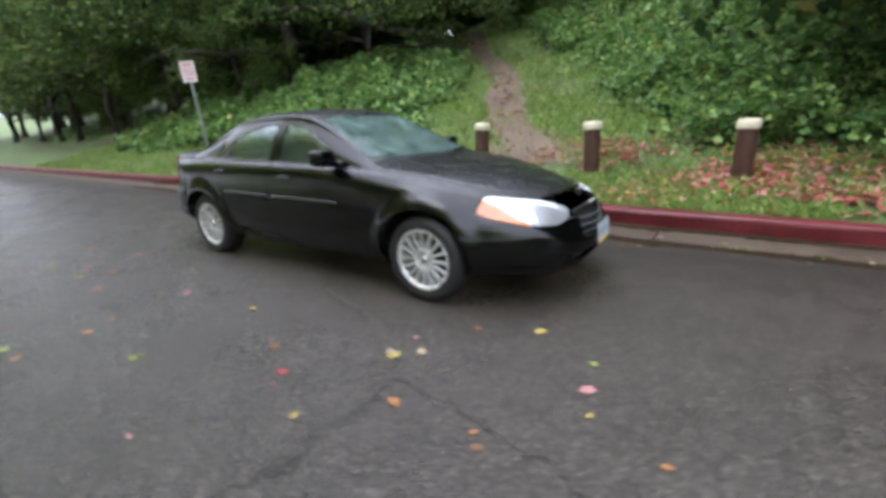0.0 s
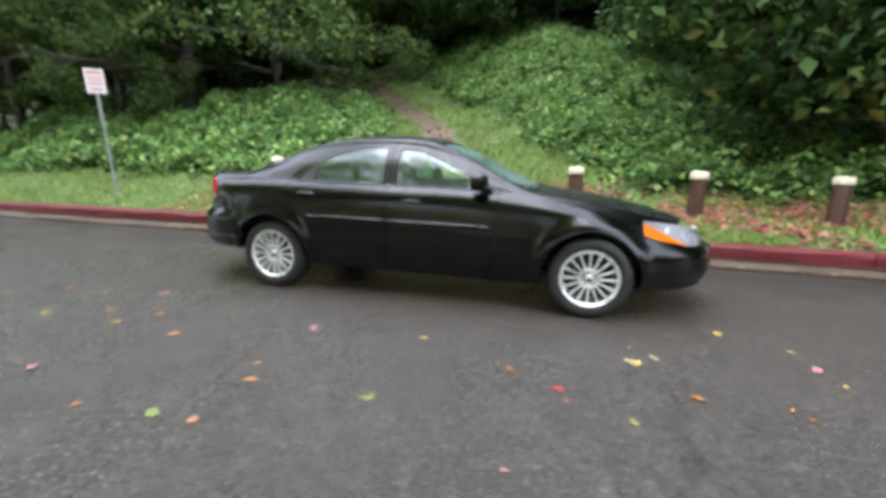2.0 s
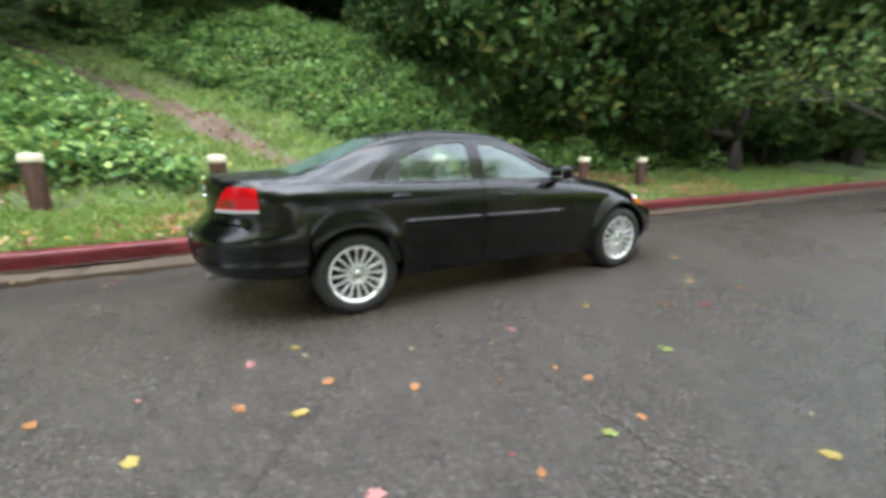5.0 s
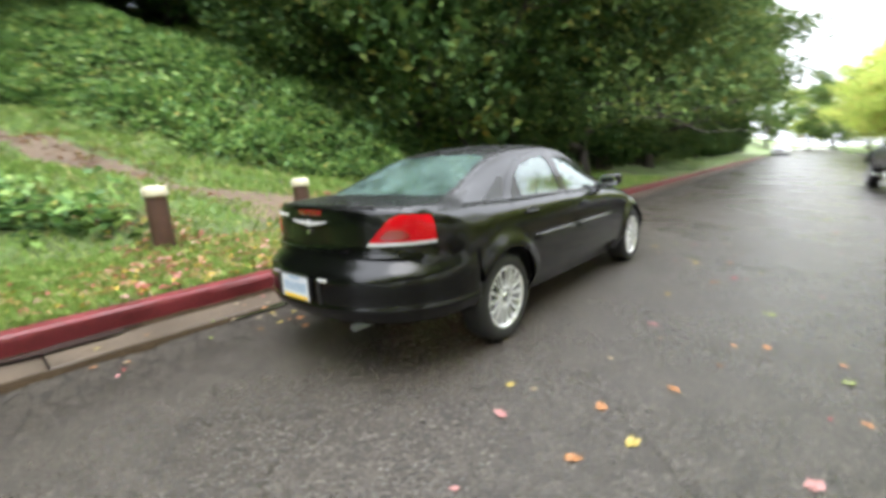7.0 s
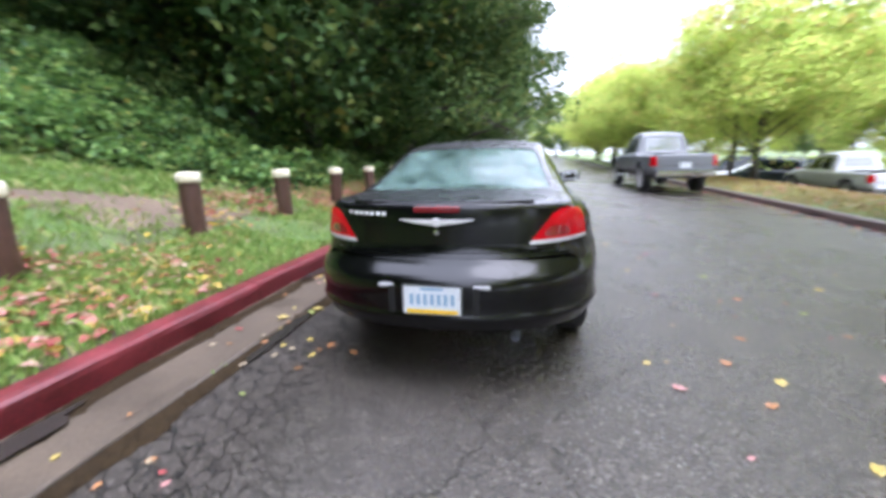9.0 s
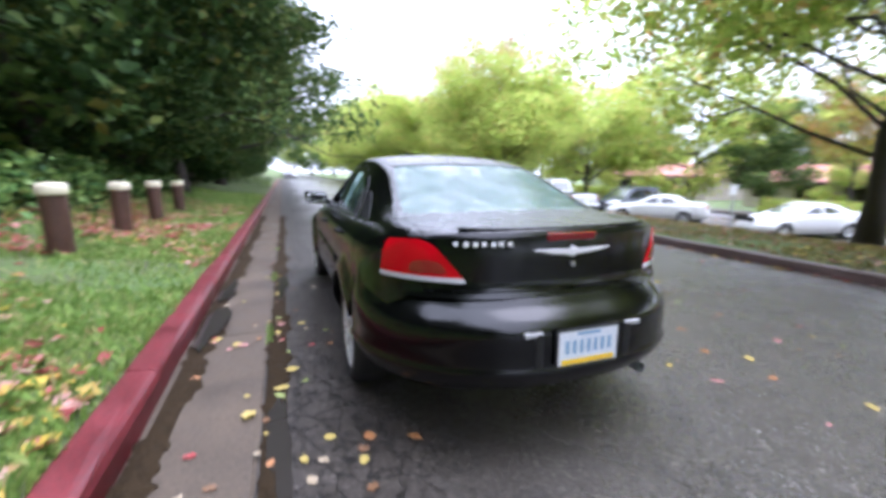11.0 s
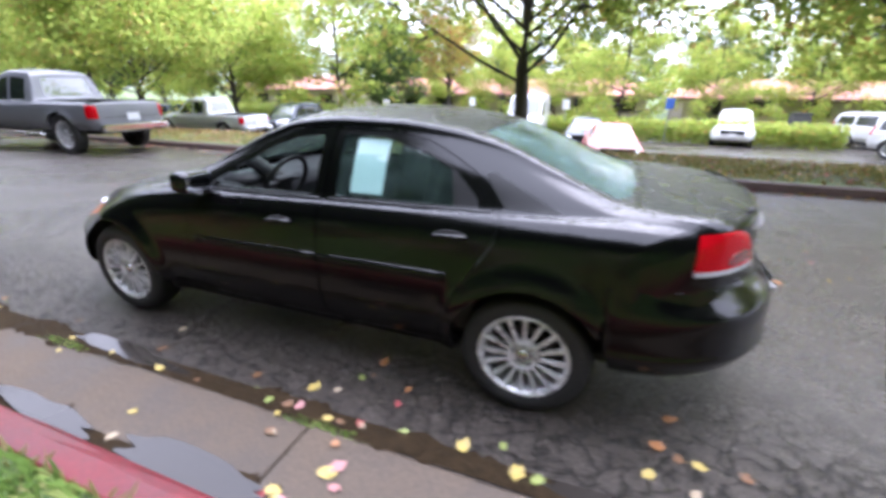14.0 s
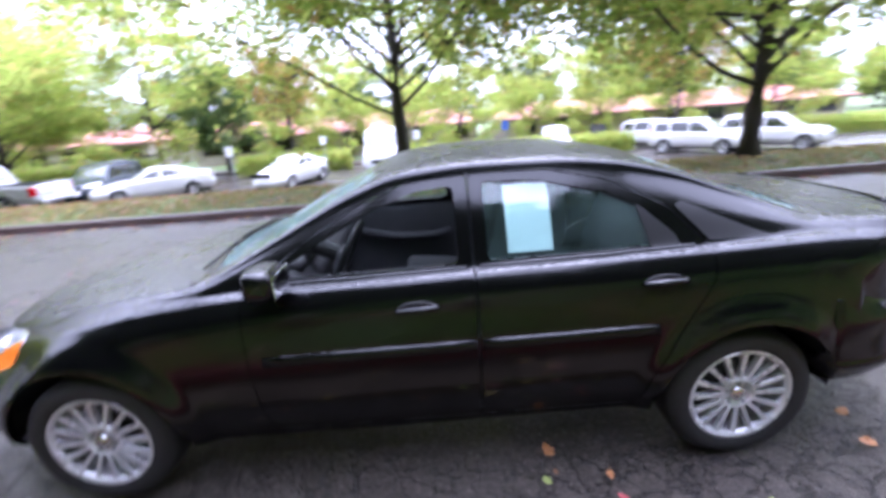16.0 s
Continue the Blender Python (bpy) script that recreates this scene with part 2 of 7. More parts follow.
M_ANYPAINT = paint_mat("car_paint", (0.5, 0.5, 0.5), True, 0.0, 0.2)
M_GLASS = glass_mat("green_tinted_glass", (0.62, 0.8, 0.75), 1.5, 0.02, 0.05)
M_GLASSWET = glass_mat("rainy_green_glass", (0.5, 0.68, 0.63), 1.45, 0.35, 0.36)
M_DARKGLASS = plain("dark_car_glass", (0.012, 0.016, 0.016), 0.05, coat=0.5)
M_RUBBER = surface("tyre_rubber", (0.012, 0.012, 0.012), (0.03, 0.03, 0.03), 8, (0.5, 0.75), 60, 0.3, 0.003)
M_BLACK = plain("black_plastic", (0.012, 0.012, 0.012), 0.45)
M_TRIM = surface("grey_cabin_plastic", (0.06, 0.06, 0.064), (0.1, 0.1, 0.105), 10, (0.5, 0.7), 200, 0.2, 0.001)
M_CLOTH = surface("dark_grey_seat_cloth", (0.03, 0.031, 0.034), (0.07, 0.071, 0.076), 14, (0.8, 0.95), 300, 0.3, 0.001)
M_ALLOY = surface("silver_alloy", (0.7, 0.7, 0.71), (0.84, 0.84, 0.85), 9, (0.22, 0.36), 80, 0.05, 0.001, metallic=0.45)
# pale, nearly matte base holds the sky's reflection on the badges
M_BADGE = plain("pale_silver", (0.85, 0.85, 0.85), 0.4, 0.1)
M_SILL = plain("satin_black_trim", (0.06, 0.06, 0.063), 0.3)
M_CHROME = plain("chrome", (0.75, 0.75, 0.76), 0.1, 1.0)
M_REDLAMP = plain("red_lamp_lens", (0.42, 0.002, 0.006), 0.16, ior=1.3)
M_REDDARK = plain("dark_red_lens", (0.2, 0.005, 0.008), 0.15, coat=1.0)
M_CLEARLAMP = plain("clear_lamp_lens", (0.42, 0.42, 0.43), 0.1, coat=1.0)
M_LAMPGLASS = glass_mat("lamp_cover", (0.95, 0.96, 0.97), 1.45)
M_REFLECTOR = plain("lamp_reflector", (0.62, 0.63, 0.65), 0.25, 0.7)
M_AMBER = plain("amber_lens", (0.75, 0.2, 0.01), 0.15, coat=1.0)
M_PLATE = surface("white_plate", (0.55, 0.58, 0.62), (0.68, 0.7, 0.73), 30, (0.3, 0.4), 90, 0.05, 0.001)
M_PLATEBLUE = plain("plate_blue", (0.2, 0.33, 0.48), 0.35)
M_YELLOW = plain("plate_yellow", (0.78, 0.5, 0.02), 0.35)
M_PAPER = surface("white_paper", (0.68, 0.78, 0.8), (0.8, 0.86, 0.87), 3, (0.6, 0.7), 50, 0.0)
M_STEEL = surface("galvanised_steel", (0.24, 0.26, 0.27), (0.4, 0.42, 0.43), 12, (0.35, 0.5), 120, 0.1, 0.001, metallic=0.6)
M_SIGN = surface("sign_sheet", (0.62, 0.52, 0.52), (0.74, 0.66, 0.66), 5, (0.35, 0.5), 60, 0.05, 0.001)
M_SIGNRED = plain("sign_red", (0.55, 0.25, 0.25), 0.4)
M_WHITE = surface("white_paint", (0.62, 0.62, 0.6), (0.78, 0.78, 0.76), 4, (0.4, 0.5), 60, 0.05, 0.002)
M_BLUE = plain("sign_blue", (0.06, 0.13, 0.42), 0.4)
M_STUCCO = surface("beige_stucco", (0.36, 0.31, 0.25), (0.5, 0.45, 0.37), 1.5, (0.8, 0.9), 40, 0.3, 0.01)
M_ROOFTILE = surface("pale_red_tile", (0.42, 0.16, 0.12), (0.56, 0.26, 0.2), 1.2, (0.5, 0.7), 12, 0.4, 0.02)
M_FASCIA = surface("brown_fascia", (0.09, 0.06, 0.045), (0.16, 0.11, 0.08), 3, (0.5, 0.7), 30, 0.2, 0.005)

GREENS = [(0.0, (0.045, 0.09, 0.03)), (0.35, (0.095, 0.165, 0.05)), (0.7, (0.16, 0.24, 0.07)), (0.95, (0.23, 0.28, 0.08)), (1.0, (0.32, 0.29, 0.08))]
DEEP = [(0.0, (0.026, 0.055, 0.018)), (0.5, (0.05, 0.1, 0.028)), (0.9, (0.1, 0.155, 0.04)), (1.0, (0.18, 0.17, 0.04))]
FRESH = [(0.0, (0.28, 0.38, 0.08)), (0.45, (0.42, 0.53, 0.12)), (0.86, (0.55, 0.58, 0.15)), (0.95, (0.58, 0.47, 0.16)), (1.0, (0.62, 0.32, 0.14))]
AUTUMN = [(0.0, (0.2, 0.26, 0.05)), (0.5, (0.36, 0.32, 0.06)), (0.8, (0.5, 0.26, 0.08)), (1.0, (0.5, 0.14, 0.08))]
M_IVY = leaf_mat("bramble_leaves", [(0.0, (0.06, 0.14, 0.045)), (0.4, (0.15, 0.28, 0.08)), (0.8, (0.27, 0.42, 0.115)), (0.97, (0.4, 0.52, 0.16)), (1.0, (0.5, 0.38, 0.1))], 0.4, 0.35)
M_FOREST = leaf_mat("woodland_leaves", GREENS, 0.55, 0.3, None, 0.2)
# woodland greens scaled down: the shade under the boughs put into leaf colour
M_SHADY = leaf_mat("shade_darkened_leaves", [(p, tuple(0.74 * v for v in c)) for p, c in GREENS], 0.65, 0.28, None, 0.06)
# darkest greens: shade beneath the wood's canopy is painted into these leaves
M_DEEP = leaf_mat("deep_shade_darkened_leaves", DEEP, 0.6, 0.25, None, 0.12)
M_FRESH = leaf_mat("light_green_leaves", FRESH, 0.6, 0.8, None, 0.1)
M_AUTUMN = leaf_mat("turning_leaves", AUTUMN, 0.5, 0.45)
M_GRASSBLADE = leaf_mat("grass_blades", [(0.0, (0.12, 0.21, 0.045)), (0.5, (0.21, 0.33, 0.07)), (0.85, (0.31, 0.4, 0.11)), (1.0, (0.42, 0.36, 0.17))], 0.5, 0.35)
M_DRYGRASS = leaf_mat("olive_grass_blades", [(0.0, (0.17, 0.16, 0.05)), (0.5, (0.3, 0.27, 0.09)), (0.85, (0.4, 0.33, 0.13)), (1.0, (0.42, 0.26, 0.12))], 0.6, 0.3)
M_LITTER = leaf_mat("leaf_litter", [(0.0, (0.27, 0.05, 0.045)), (0.35, (0.42, 0.15, 0.12)), (0.6, (0.5, 0.34, 0.27)), (0.78, (0.42, 0.24, 0.06)), (0.88, (0.55, 0.4, 0.06)), (1.0, (0.2, 0.1, 0.05))], 0.5, 0.2)
M_TRAILLITTER = leaf_mat("brown_leaf_litter", [(0.0, (0.14, 0.07, 0.035)), (0.5, (0.27, 0.14, 0.06)), (0.85, (0.36, 0.22, 0.1)), (1.0, (0.42, 0.2, 0.06))], 0.55, 0.2)
M_REDLITTER = leaf_mat("red_leaf_litter", [(0.0, (0.3, 0.05, 0.05)), (0.4, (0.46, 0.13, 0.12)), (0.75, (0.55, 0.3, 0.26)), (1.0, (0.5, 0.22, 0.08))], 0.5, 0.2)
LEAF_COLS = [plain("leaf_yellow", (0.411, 0.313, 0.083), 0.4), plain("leaf_orange", (0.355, 0.159, 0.061), 0.4), plain("leaf_red", (0.317, 0.058, 0.058), 0.4),
             plain("leaf_pink", (0.409, 0.19, 0.179), 0.4), plain("leaf_tan", (0.341, 0.272, 0.18), 0.45), plain("leaf_brown", (0.16, 0.08, 0.035), 0.45), plain("leaf_green", (0.228, 0.268, 0.072), 0.4)]


def ground_mat():
    m, nt, ln, b = node_mat("grass_and_soil")
    big, mid, fine = noise_tex(nt, ln, 0.9, 4, 0.6), noise_tex(nt, ln, 7, 5, 0.7), noise_tex(nt, ln, 70, 3, 0.7)
    grass = ramp(nt, ln, mid.outputs["Fac"], [(0.3, (0.06, 0.11, 0.026)), (0.6, (0.12, 0.19, 0.045)), (0.8, (0.2, 0.22, 0.075))])
    soil = ramp(nt, ln, fine.outputs["Fac"], [(0.3, (0.045, 0.032, 0.02)), (0.7, (0.14, 0.1, 0.065))])
    k = ramp(nt, ln, big.outputs["Fac"], [(0.42, (0, 0, 0)), (0.66, (0.75, 0.75, 0.75))])
    ln.new(mixed(nt, ln, k.outputs[0], grass.outputs[0], soil.outputs[0]), b.inputs["Base Color"])
    b.inputs["Roughness"].default_value = 0.8
    add_bump(nt, ln, b, fine.outputs["Fac"], 0.8, 0.03)
    return m


M_GROUND = ground_mat()
M_TRAIL = surface("trodden_earth_and_gravel", (0.06, 0.041, 0.026), (0.19, 0.135, 0.088), 2.0, (0.6, 0.85), 40, 0.6, 0.02)


# ---- mesh helpers ----
def part(name, bm, material, parent=None, label="", smooth=False):
    me = bpy.data.meshes.new(name)
    if isinstance(bm, bmesh.types.BMesh):
        bm.to_mesh(me)
        bm.free()
    else:
        me = bm
    if material is not None:
        me.materials.clear()
        me.materials.append(material)
    if smooth:
        me.polygons.foreach_set("use_smooth", [True] * len(me.polygons))
    ob = new(name, me)
    if parent is not None:
        ob.parent = parent
    if label:
        ob["label"] = label
    return ob


def thing(name, label, category, group="", kind="", at=None):
    ob = new(name)
    ob.empty_display_size = 0.2
    if at is not None:
        ob.matrix_world = at
    return tagged(ob, label, category, group, kind)


def box_bm(size, at=(0, 0, 0), bevel=0.0, turn=None, seg=2, bm=None):
    own = bm is None
    b2 = bmesh.new()
    bmesh.ops.create_cube(b2, size=1)
    bmesh.ops.scale(b2, vec=size, verts=b2.verts)
    if bevel:
        bmesh.ops.bevel(b2, geom=b2.edges[:], offset=bevel, segments=seg, affect="EDGES", profile=0.6)
    if turn is not None:
        bmesh.ops.transform(b2, matrix=turn, verts=b2.verts)
    bmesh.ops.translate(b2, vec=at, verts=b2.verts)
    return b2


def tube_bm(points, radii, sides=8, cap=True):
    """A tapered tube along points."""
    bm = bmesh.new()
    rings = []
    pts = [Vector(p) for p in points]
    for i, p in enumerate(pts):
        d = (pts[min(i + 1, len(pts) - 1)] - pts[max(i - 1, 0)]).normalized()
        q = d.to_track_quat("Z", "Y")
        r = radii[i]
        rings.append([bm.verts.new(p + q @ Vector((r * math.cos(a), r * math.sin(a), 0))) for a in [2 * math.pi * k / sides for k in range(sides)]])
    for a, b in zip(rings, rings[1:]):
        for k in range(sides):
            bm.faces.new((a[k], a[(k + 1) % sides], b[(k + 1) % sides], b[k]))
    if cap:
        bm.faces.new(rings[0][::-1])
        bm.faces.new(rings[-1])
    return bm


def join_bm(*bms):
    out = bmesh.new()
    for b in bms:
        me = bpy.data.meshes.new("tmp")
        b.to_mesh(me)
        out.from_mesh(me)
        b.free()
        bpy.data.meshes.remove(me)
    return out


def lathe_bm(profile, sides=48, axis="y"):
    """Profile of (radius, along) turned about the y axis."""
    bm = bmesh.new()
    rings = []
    for r, h in profile:
        rings.append([bm.verts.new((r * math.cos(a), h, r * math.sin(a))) for a in [2 * math.pi * k / sides for k in range(sides)]])
    for a, b in zip(rings, rings[1:]):
        for k in range(sides):
            bm.faces.new((a[k], b[k], b[(k + 1) % sides], a[(k + 1) % sides]))
    bmesh.ops.recalc_face_normals(bm, faces=bm.faces[:])
    return bm


def raw_mesh(name, verts, faces):
    """A mesh from arrays; faces is an (n, k) array."""
    verts, faces = np.asarray(verts, np.float32), np.asarray(faces, np.int32)
    me = bpy.data.meshes.new(name)
    me.vertices.add(len(verts))
    me.vertices.foreach_set("co", verts.ravel())
    me.loops.add(faces.size)
    me.loops.foreach_set("vertex_index", faces.ravel())
    me.polygons.add(len(faces))
    me.polygons.foreach_set("loop_start", np.arange(0, faces.size, faces.shape[1], dtype=np.int32))
    me.update(calc_edges=True)
    return me


def leaves_mesh(name, at, size, rng, flat=0.0, long=1.5, droop=0.25):
    """Folded four-point leaves, one island each. flat: 0 any way up, 1 lying."""
    n = len(at)
    size = np.broadcast_to(np.asarray(size, float), (n,))
    nor = rng.normal(size=(n, 3))
    nor[:, 2] = np.abs(nor[:, 2]) + 0.4
    nor = nor * (1 - flat) + np.array([0, 0, 1.0]) * flat
    nor /= np.linalg.norm(nor, axis=1)[:, None]
    d = rng.normal(size=(n, 3))
    d -= (d * nor).sum(1)[:, None] * nor
    d /= np.linalg.norm(d, axis=1)[:, None] + 1e-9
    s = np.cross(nor, d)
    L, W = (size * long * 0.5)[:, None], (size * 0.5)[:, None]
    fold = nor * (size * 0.14)[:, None]
    v = np.stack([at - d * L, at + s * W + fold, at + d * L - nor * (size * droop)[:, None], at - s * W + fold], 1).reshape(-1, 3)
    k = np.arange(n)[:, None] * 4
    f = np.concatenate([k + np.array([0, 1, 2]), k + np.array([0, 2, 3])])
    return raw_mesh(name, v, f)


def pchip(keys):
    """A smooth curve through (x, value) keys that does not overshoot."""
    k = np.array(keys, float)
    k = k[np.argsort(k[:, 0])]
    x, y = k.T
    h, d = np.diff(x), np.diff(y) / np.diff(x)
    m = np.zeros(len(x))
    for i in range(1, len(x) - 1):
        if d[i - 1] * d[i] > 0:
            w1, w2 = 2 * h[i] + h[i - 1], h[i] + 2 * h[i - 1]
            m[i] = (w1 + w2) / (w1 / d[i - 1] + w2 / d[i])
    m[0], m[-1] = d[0], d[-1]

    def f(t):
        t = np.clip(t, x[0], x[-1])
        i = np.clip(np.searchsorted(x, t) - 1, 0, len(h) - 1)
        s = (t - x[i]) / h[i]
        return (1 + 2 * s) * (1 - s) ** 2 * y[i] + s * (1 - s) ** 2 * h[i] * m[i] + s * s * (3 - 2 * s) * y[i + 1] + s * s * (s - 1) * h[i] * m[i + 1]

    return f


def step(a, b, t):
    t = np.clip((t - a) / (b - a), 0, 1)
    return t * t * (3 - 2 * t)


def wobble(x, y, f, seed=0.0):
    return np.sin(f * x + 1.7 * np.sin(f * 0.7 * y + seed) + seed) * np.cos(f * 0.9 * y + 1.3 * np.sin(f * 0.6 * x + 2 * seed))


# ---- lie of the land ----
KERB, GUTTER, FAR_KERB = 1.84, 1.35, -6.3
PATH_X = pchip([(2, 0.8), (4.5, 0.0), (5.7, -0.85), (7.4, -1.9), (8.7, -2.5), (10.8, -3.45), (13.4, -5.35), (16, -7.3), (18.5, -9.1), (21, -11.3), (24, -13.5), (30, -16.7)])


def road_z(y):
    return np.where(y > -1.0, 0.0, -0.2 * (-1.0 - y) / 5.3)


def grade(x, y):
    """Heights shaped to fit the camera's view: the road's edge rises to the kerb, and the verge falls away gently
    towards +x.
    """
    return -0.007 * np.clip(x, -1, 9) * step(0.6, 1.4, y) + 0.08 * np.clip(np.asarray(y, float) - 0.95, 0, 0.9)


def hill_z(x, y):
    """The bank behind the near kerb: a sloping verge, then mounds either side of the trail."""
    z = np.where(y < 3.35, 0.135 + 0.159 * (y - 2.0), 0.35 + 0.26 * (y - 3.35))
    z = np.where(y > 12, 2.6 + 0.38 * (np.minimum(y, 24) - 12) + 0.28 * (np.clip(y, 24, 60) - 24), z)
    z = z - 0.022 * np.clip(x, -8, 8) * step(2.2, 4.0, y)
    px = PATH_X(y)
    left = 0.62 * step(1.3, 4.2, px - x) * step(4.4, 7.2, y) * (1 - step(-30, -22, -x - 52))
    right = step(2.4, 6.8, x - px) * step(5.2, 11.5, y)
    z = z + 1.15 * left + 1.9 * right + 0.2 * wobble(x, y, 1.3) * step(4.5, 7, y)
    flat = step(9, 22, np.abs(x - 1)) * step(2.5, 4, y)
    return z - flat * 0.25 * (z - 0.4) + grade(x, y)


def land_z(x, y):
    lot = -1.0 - 0.02 * np.clip(-11 - y, 0, 16)
    verge = -0.06 + 0.07 * step(-6.5, -7.6, y)
    z = np.where(y >= 2.0, hill_z(x, y), -0.32)
    z = np.where(y < -6.4, verge, z)
    z = np.where(y < -8.5, verge - 0.14 * step(-8.5, -9.3, y) - 0.9 * step(-9.1, -10.6, y), z)
    z = np.where(y < -10.6, lot - 0.06, z)
    z = np.where(y < -27, lot, z)
    return z


# ---- ground, road, kerbs ----
def sheet(name, xs, ys, zfun, mat, label, category, smooth=True, kind="structure"):
    X, Y = np.meshgrid(xs, ys)
    Z = zfun(X, Y)
    n, m = len(xs), len(ys)
    v = np.stack([X.ravel(), Y.ravel(), np.asarray(Z, float).ravel()], 1)
    i = (np.arange(m - 1)[:, None] * n + np.arange(n - 1)[None]).ravel()
    f = np.stack([i, i + 1, i + n + 1, i + n], 1)
    ob = part(name, raw_mesh(name, v, f), mat, smooth=smooth)
    return tagged(ob, label, category, kind=kind)


gx = np.unique(np.concatenate([np.linspace(-400, -40, 19), np.linspace(-40, -14, 27), np.linspace(-14, 16, 101), np.linspace(16, 60, 45), np.linspace(60, 420, 19)]).round(4))
gy = np.unique(np.concatenate([np.linspace(-400, -40, 13), np.linspace(-40, -12, 18), [-11.5, -10.75, -10.62, -10.58, -10.3, -10.0, -9.7, -9.4, -9.2, -8.9, -8.5, -7.6, -7.0, -6.5, -6.42, -6.39], [1.98, 2.0], np.linspace(2.05, 6, 24), np.linspace(6, 20, 50), np.linspace(20, 60, 28), np.linspace(60, 400, 12)]).round(4))
sheet("ground", gx, gy, land_z, M_GROUND, "grassy ground with damp soil and a wooded bank", "ground")
rx = np.linspace(-140, 160, 121)
sheet("road", rx, np.concatenate([np.linspace(FAR_KERB, -1, 12), [0, 0.7, 0.95, 1.15, GUTTER]]), lambda x, y: road_z(y) + grade(x, y), M_ASPHALT, "wet dark grey asphalt road, cracked beside the gutter", "road")
sheet("parking_lot", np.linspace(-90, 110, 41), np.linspace(-27, -10.72, 12), lambda x, y: -1.0 - 0.02 * np.clip(-11 - y, 0, 16), M_ASPHALT, "wet asphalt parking lot beyond the verge", "parking lot")
ty = np.linspace(3.6, 28, 70)
tu = np.linspace(-1, 1, 9)
TY, TU = np.meshgrid(ty, tu, indexing="ij")
TX = PATH_X(TY) + TU * (0.72 + 0.6 * step(7, 3.8, TY) + 0.2 * wobble(TU * 2, TY, 1.9) + 0.12 * wobble(TU, TY, 4.3, 1.0))
tv = np.stack([TX.ravel(), TY.ravel(), (hill_z(TX, TY) + 0.022 - 0.05 * np.abs(TU) ** 3).ravel()], 1)
ti = (np.arange(69)[:, None] * 9 + np.arange(8)[None]).ravel()
tagged(part("trail", raw_mesh("trail", tv, np.stack([ti, ti + 9, ti + 10, ti + 1], 1)[:, ::-1]), M_TRAIL, smooth=True), "brown earth and gravel footpath climbing the bank", "path", kind="structure")


def extrude_profile(name, prof, x0, x1, mat, nx=8, seed=0):
    """A closed (y, z) profile drawn along x, slightly uneven."""
    rng = np.random.default_rng(seed)
    xs = np.linspace(x0, x1, nx)
    v, f = [], []
    k = len(prof)
    for x in xs:
        for y, z in prof:
            v.append((x, y + rng.normal(0, 0.003), z + rng.normal(0, 0.002) + float(grade(x, y))))
    for i in range(nx - 1):
        for j in range(k):
            a, b = i * k + j, i * k + (j + 1) % k
            f.append((a, b, b + k, a + k))
    bm = bmesh.new()
    bv = [bm.verts.new(p) for p in v]
    for q in f:
        bm.faces.new([bv[i] for i in q])
    bm.faces.new(bv[:k][::-1])
    bm.faces.new(bv[-k:])
    bmesh.ops.recalc_face_normals(bm, faces=bm.faces[:])
    return bm


KERB_PROF = [(1.865, -0.3), (1.862, -0.02), (1.852, 0.085), (1.857, 0.115), (1.875, 0.13), (1.91, 0.137), (1.995, 0.143), (2.01, 0.135), (2.01, -0.3)]
FAR_PROF = [(-6.29, -0.4), (-6.292, -0.15), (-6.3, -0.07), (-6.33, -0.045), (-6.43, -0.04), (-6.45, -0.06), (-6.45, -0.4)]
LOT_PROF = [(-10.74, -1.3), (-10.74, -0.92), (-10.72, -0.89), (-10.62, -0.885), (-10.59, -0.91), (-10.59, -1.3)]
GUT_PROF = [(1.342, -0.2), (1.342, 0.004), (1.36, 0.008), (1.6, -0.012), (1.858, -0.03), (1.858, -0.2)]
kerb = thing("kerb", "red-painted concrete kerb, scuffed and wet", "kerb", kind="structure")
gutter = thing("gutter", "wet tan concrete gutter strip with dark joints", "gutter", kind="structure")
far_kerb = thing("kerb", "dark worn concrete kerb along the grass verge", "kerb", kind="structure")
lot_kerb = thing("kerb", "low concrete kerb edging the parking lot", "kerb", kind="structure")
for n, x in enumerate(np.arange(-41, 62, 3.05)):
    part("kerb_stone", extrude_profile("kerb_stone", KERB_PROF, x + 0.006, x + 3.044, M_REDKERB, 10, n), M_REDKERB, kerb)
    part("slab", extrude_profile("slab", GUT_PROF, x + 0.85, x + 3.885, M_CONCRETE, 8, n + 90), M_CONCRETE, gutter)
    part("kerb_stone", extrude_profile("kerb_stone", FAR_PROF, x + 0.006, x + 3.044, M_GREYKERB, 6, n + 200), M_GREYKERB, far_kerb)
for n, x in enumerate(np.arange(-60, 62, 6.1)):
    part("kerb_stone", extrude_profile("kerb_stone", LOT_PROF, x + 0.006, x + 6.09, M_GREYKERB, 6, n + 300), M_GREYKERB, lot_kerb)


def puddle(cx, cy, z, lx, ly, seed):
    rng = np.random.default_rng(seed)
    n = 44
    a = np.linspace(0, 2 * np.pi, n, endpoint=False)
    ph = rng.uniform(0, 6.28, 4)
    r = 1 + 0.22 * np.sin(2 * a + ph[0]) + 0.14 * np.sin(3 * a + ph[1]) + 0.08 * np.sin(7 * a + ph[2]) + 0.04 * np.sin(11 * a + ph[3])
    bm = bmesh.new()
    bm.faces.new([bm.verts.new((cx + lx * r[i] * math.cos(a[i]), cy + ly * r[i] * math.sin(a[i]), z + 0.008 + float(grade(cx + lx * r[i] * math.cos(a[i]), cy)))) for i in range(n)])
    return tagged(part("puddle", bm, M_PUDDLE), "shallow rain puddle lying in the gutter", "puddle", "puddles in the gutter", kind="structure")


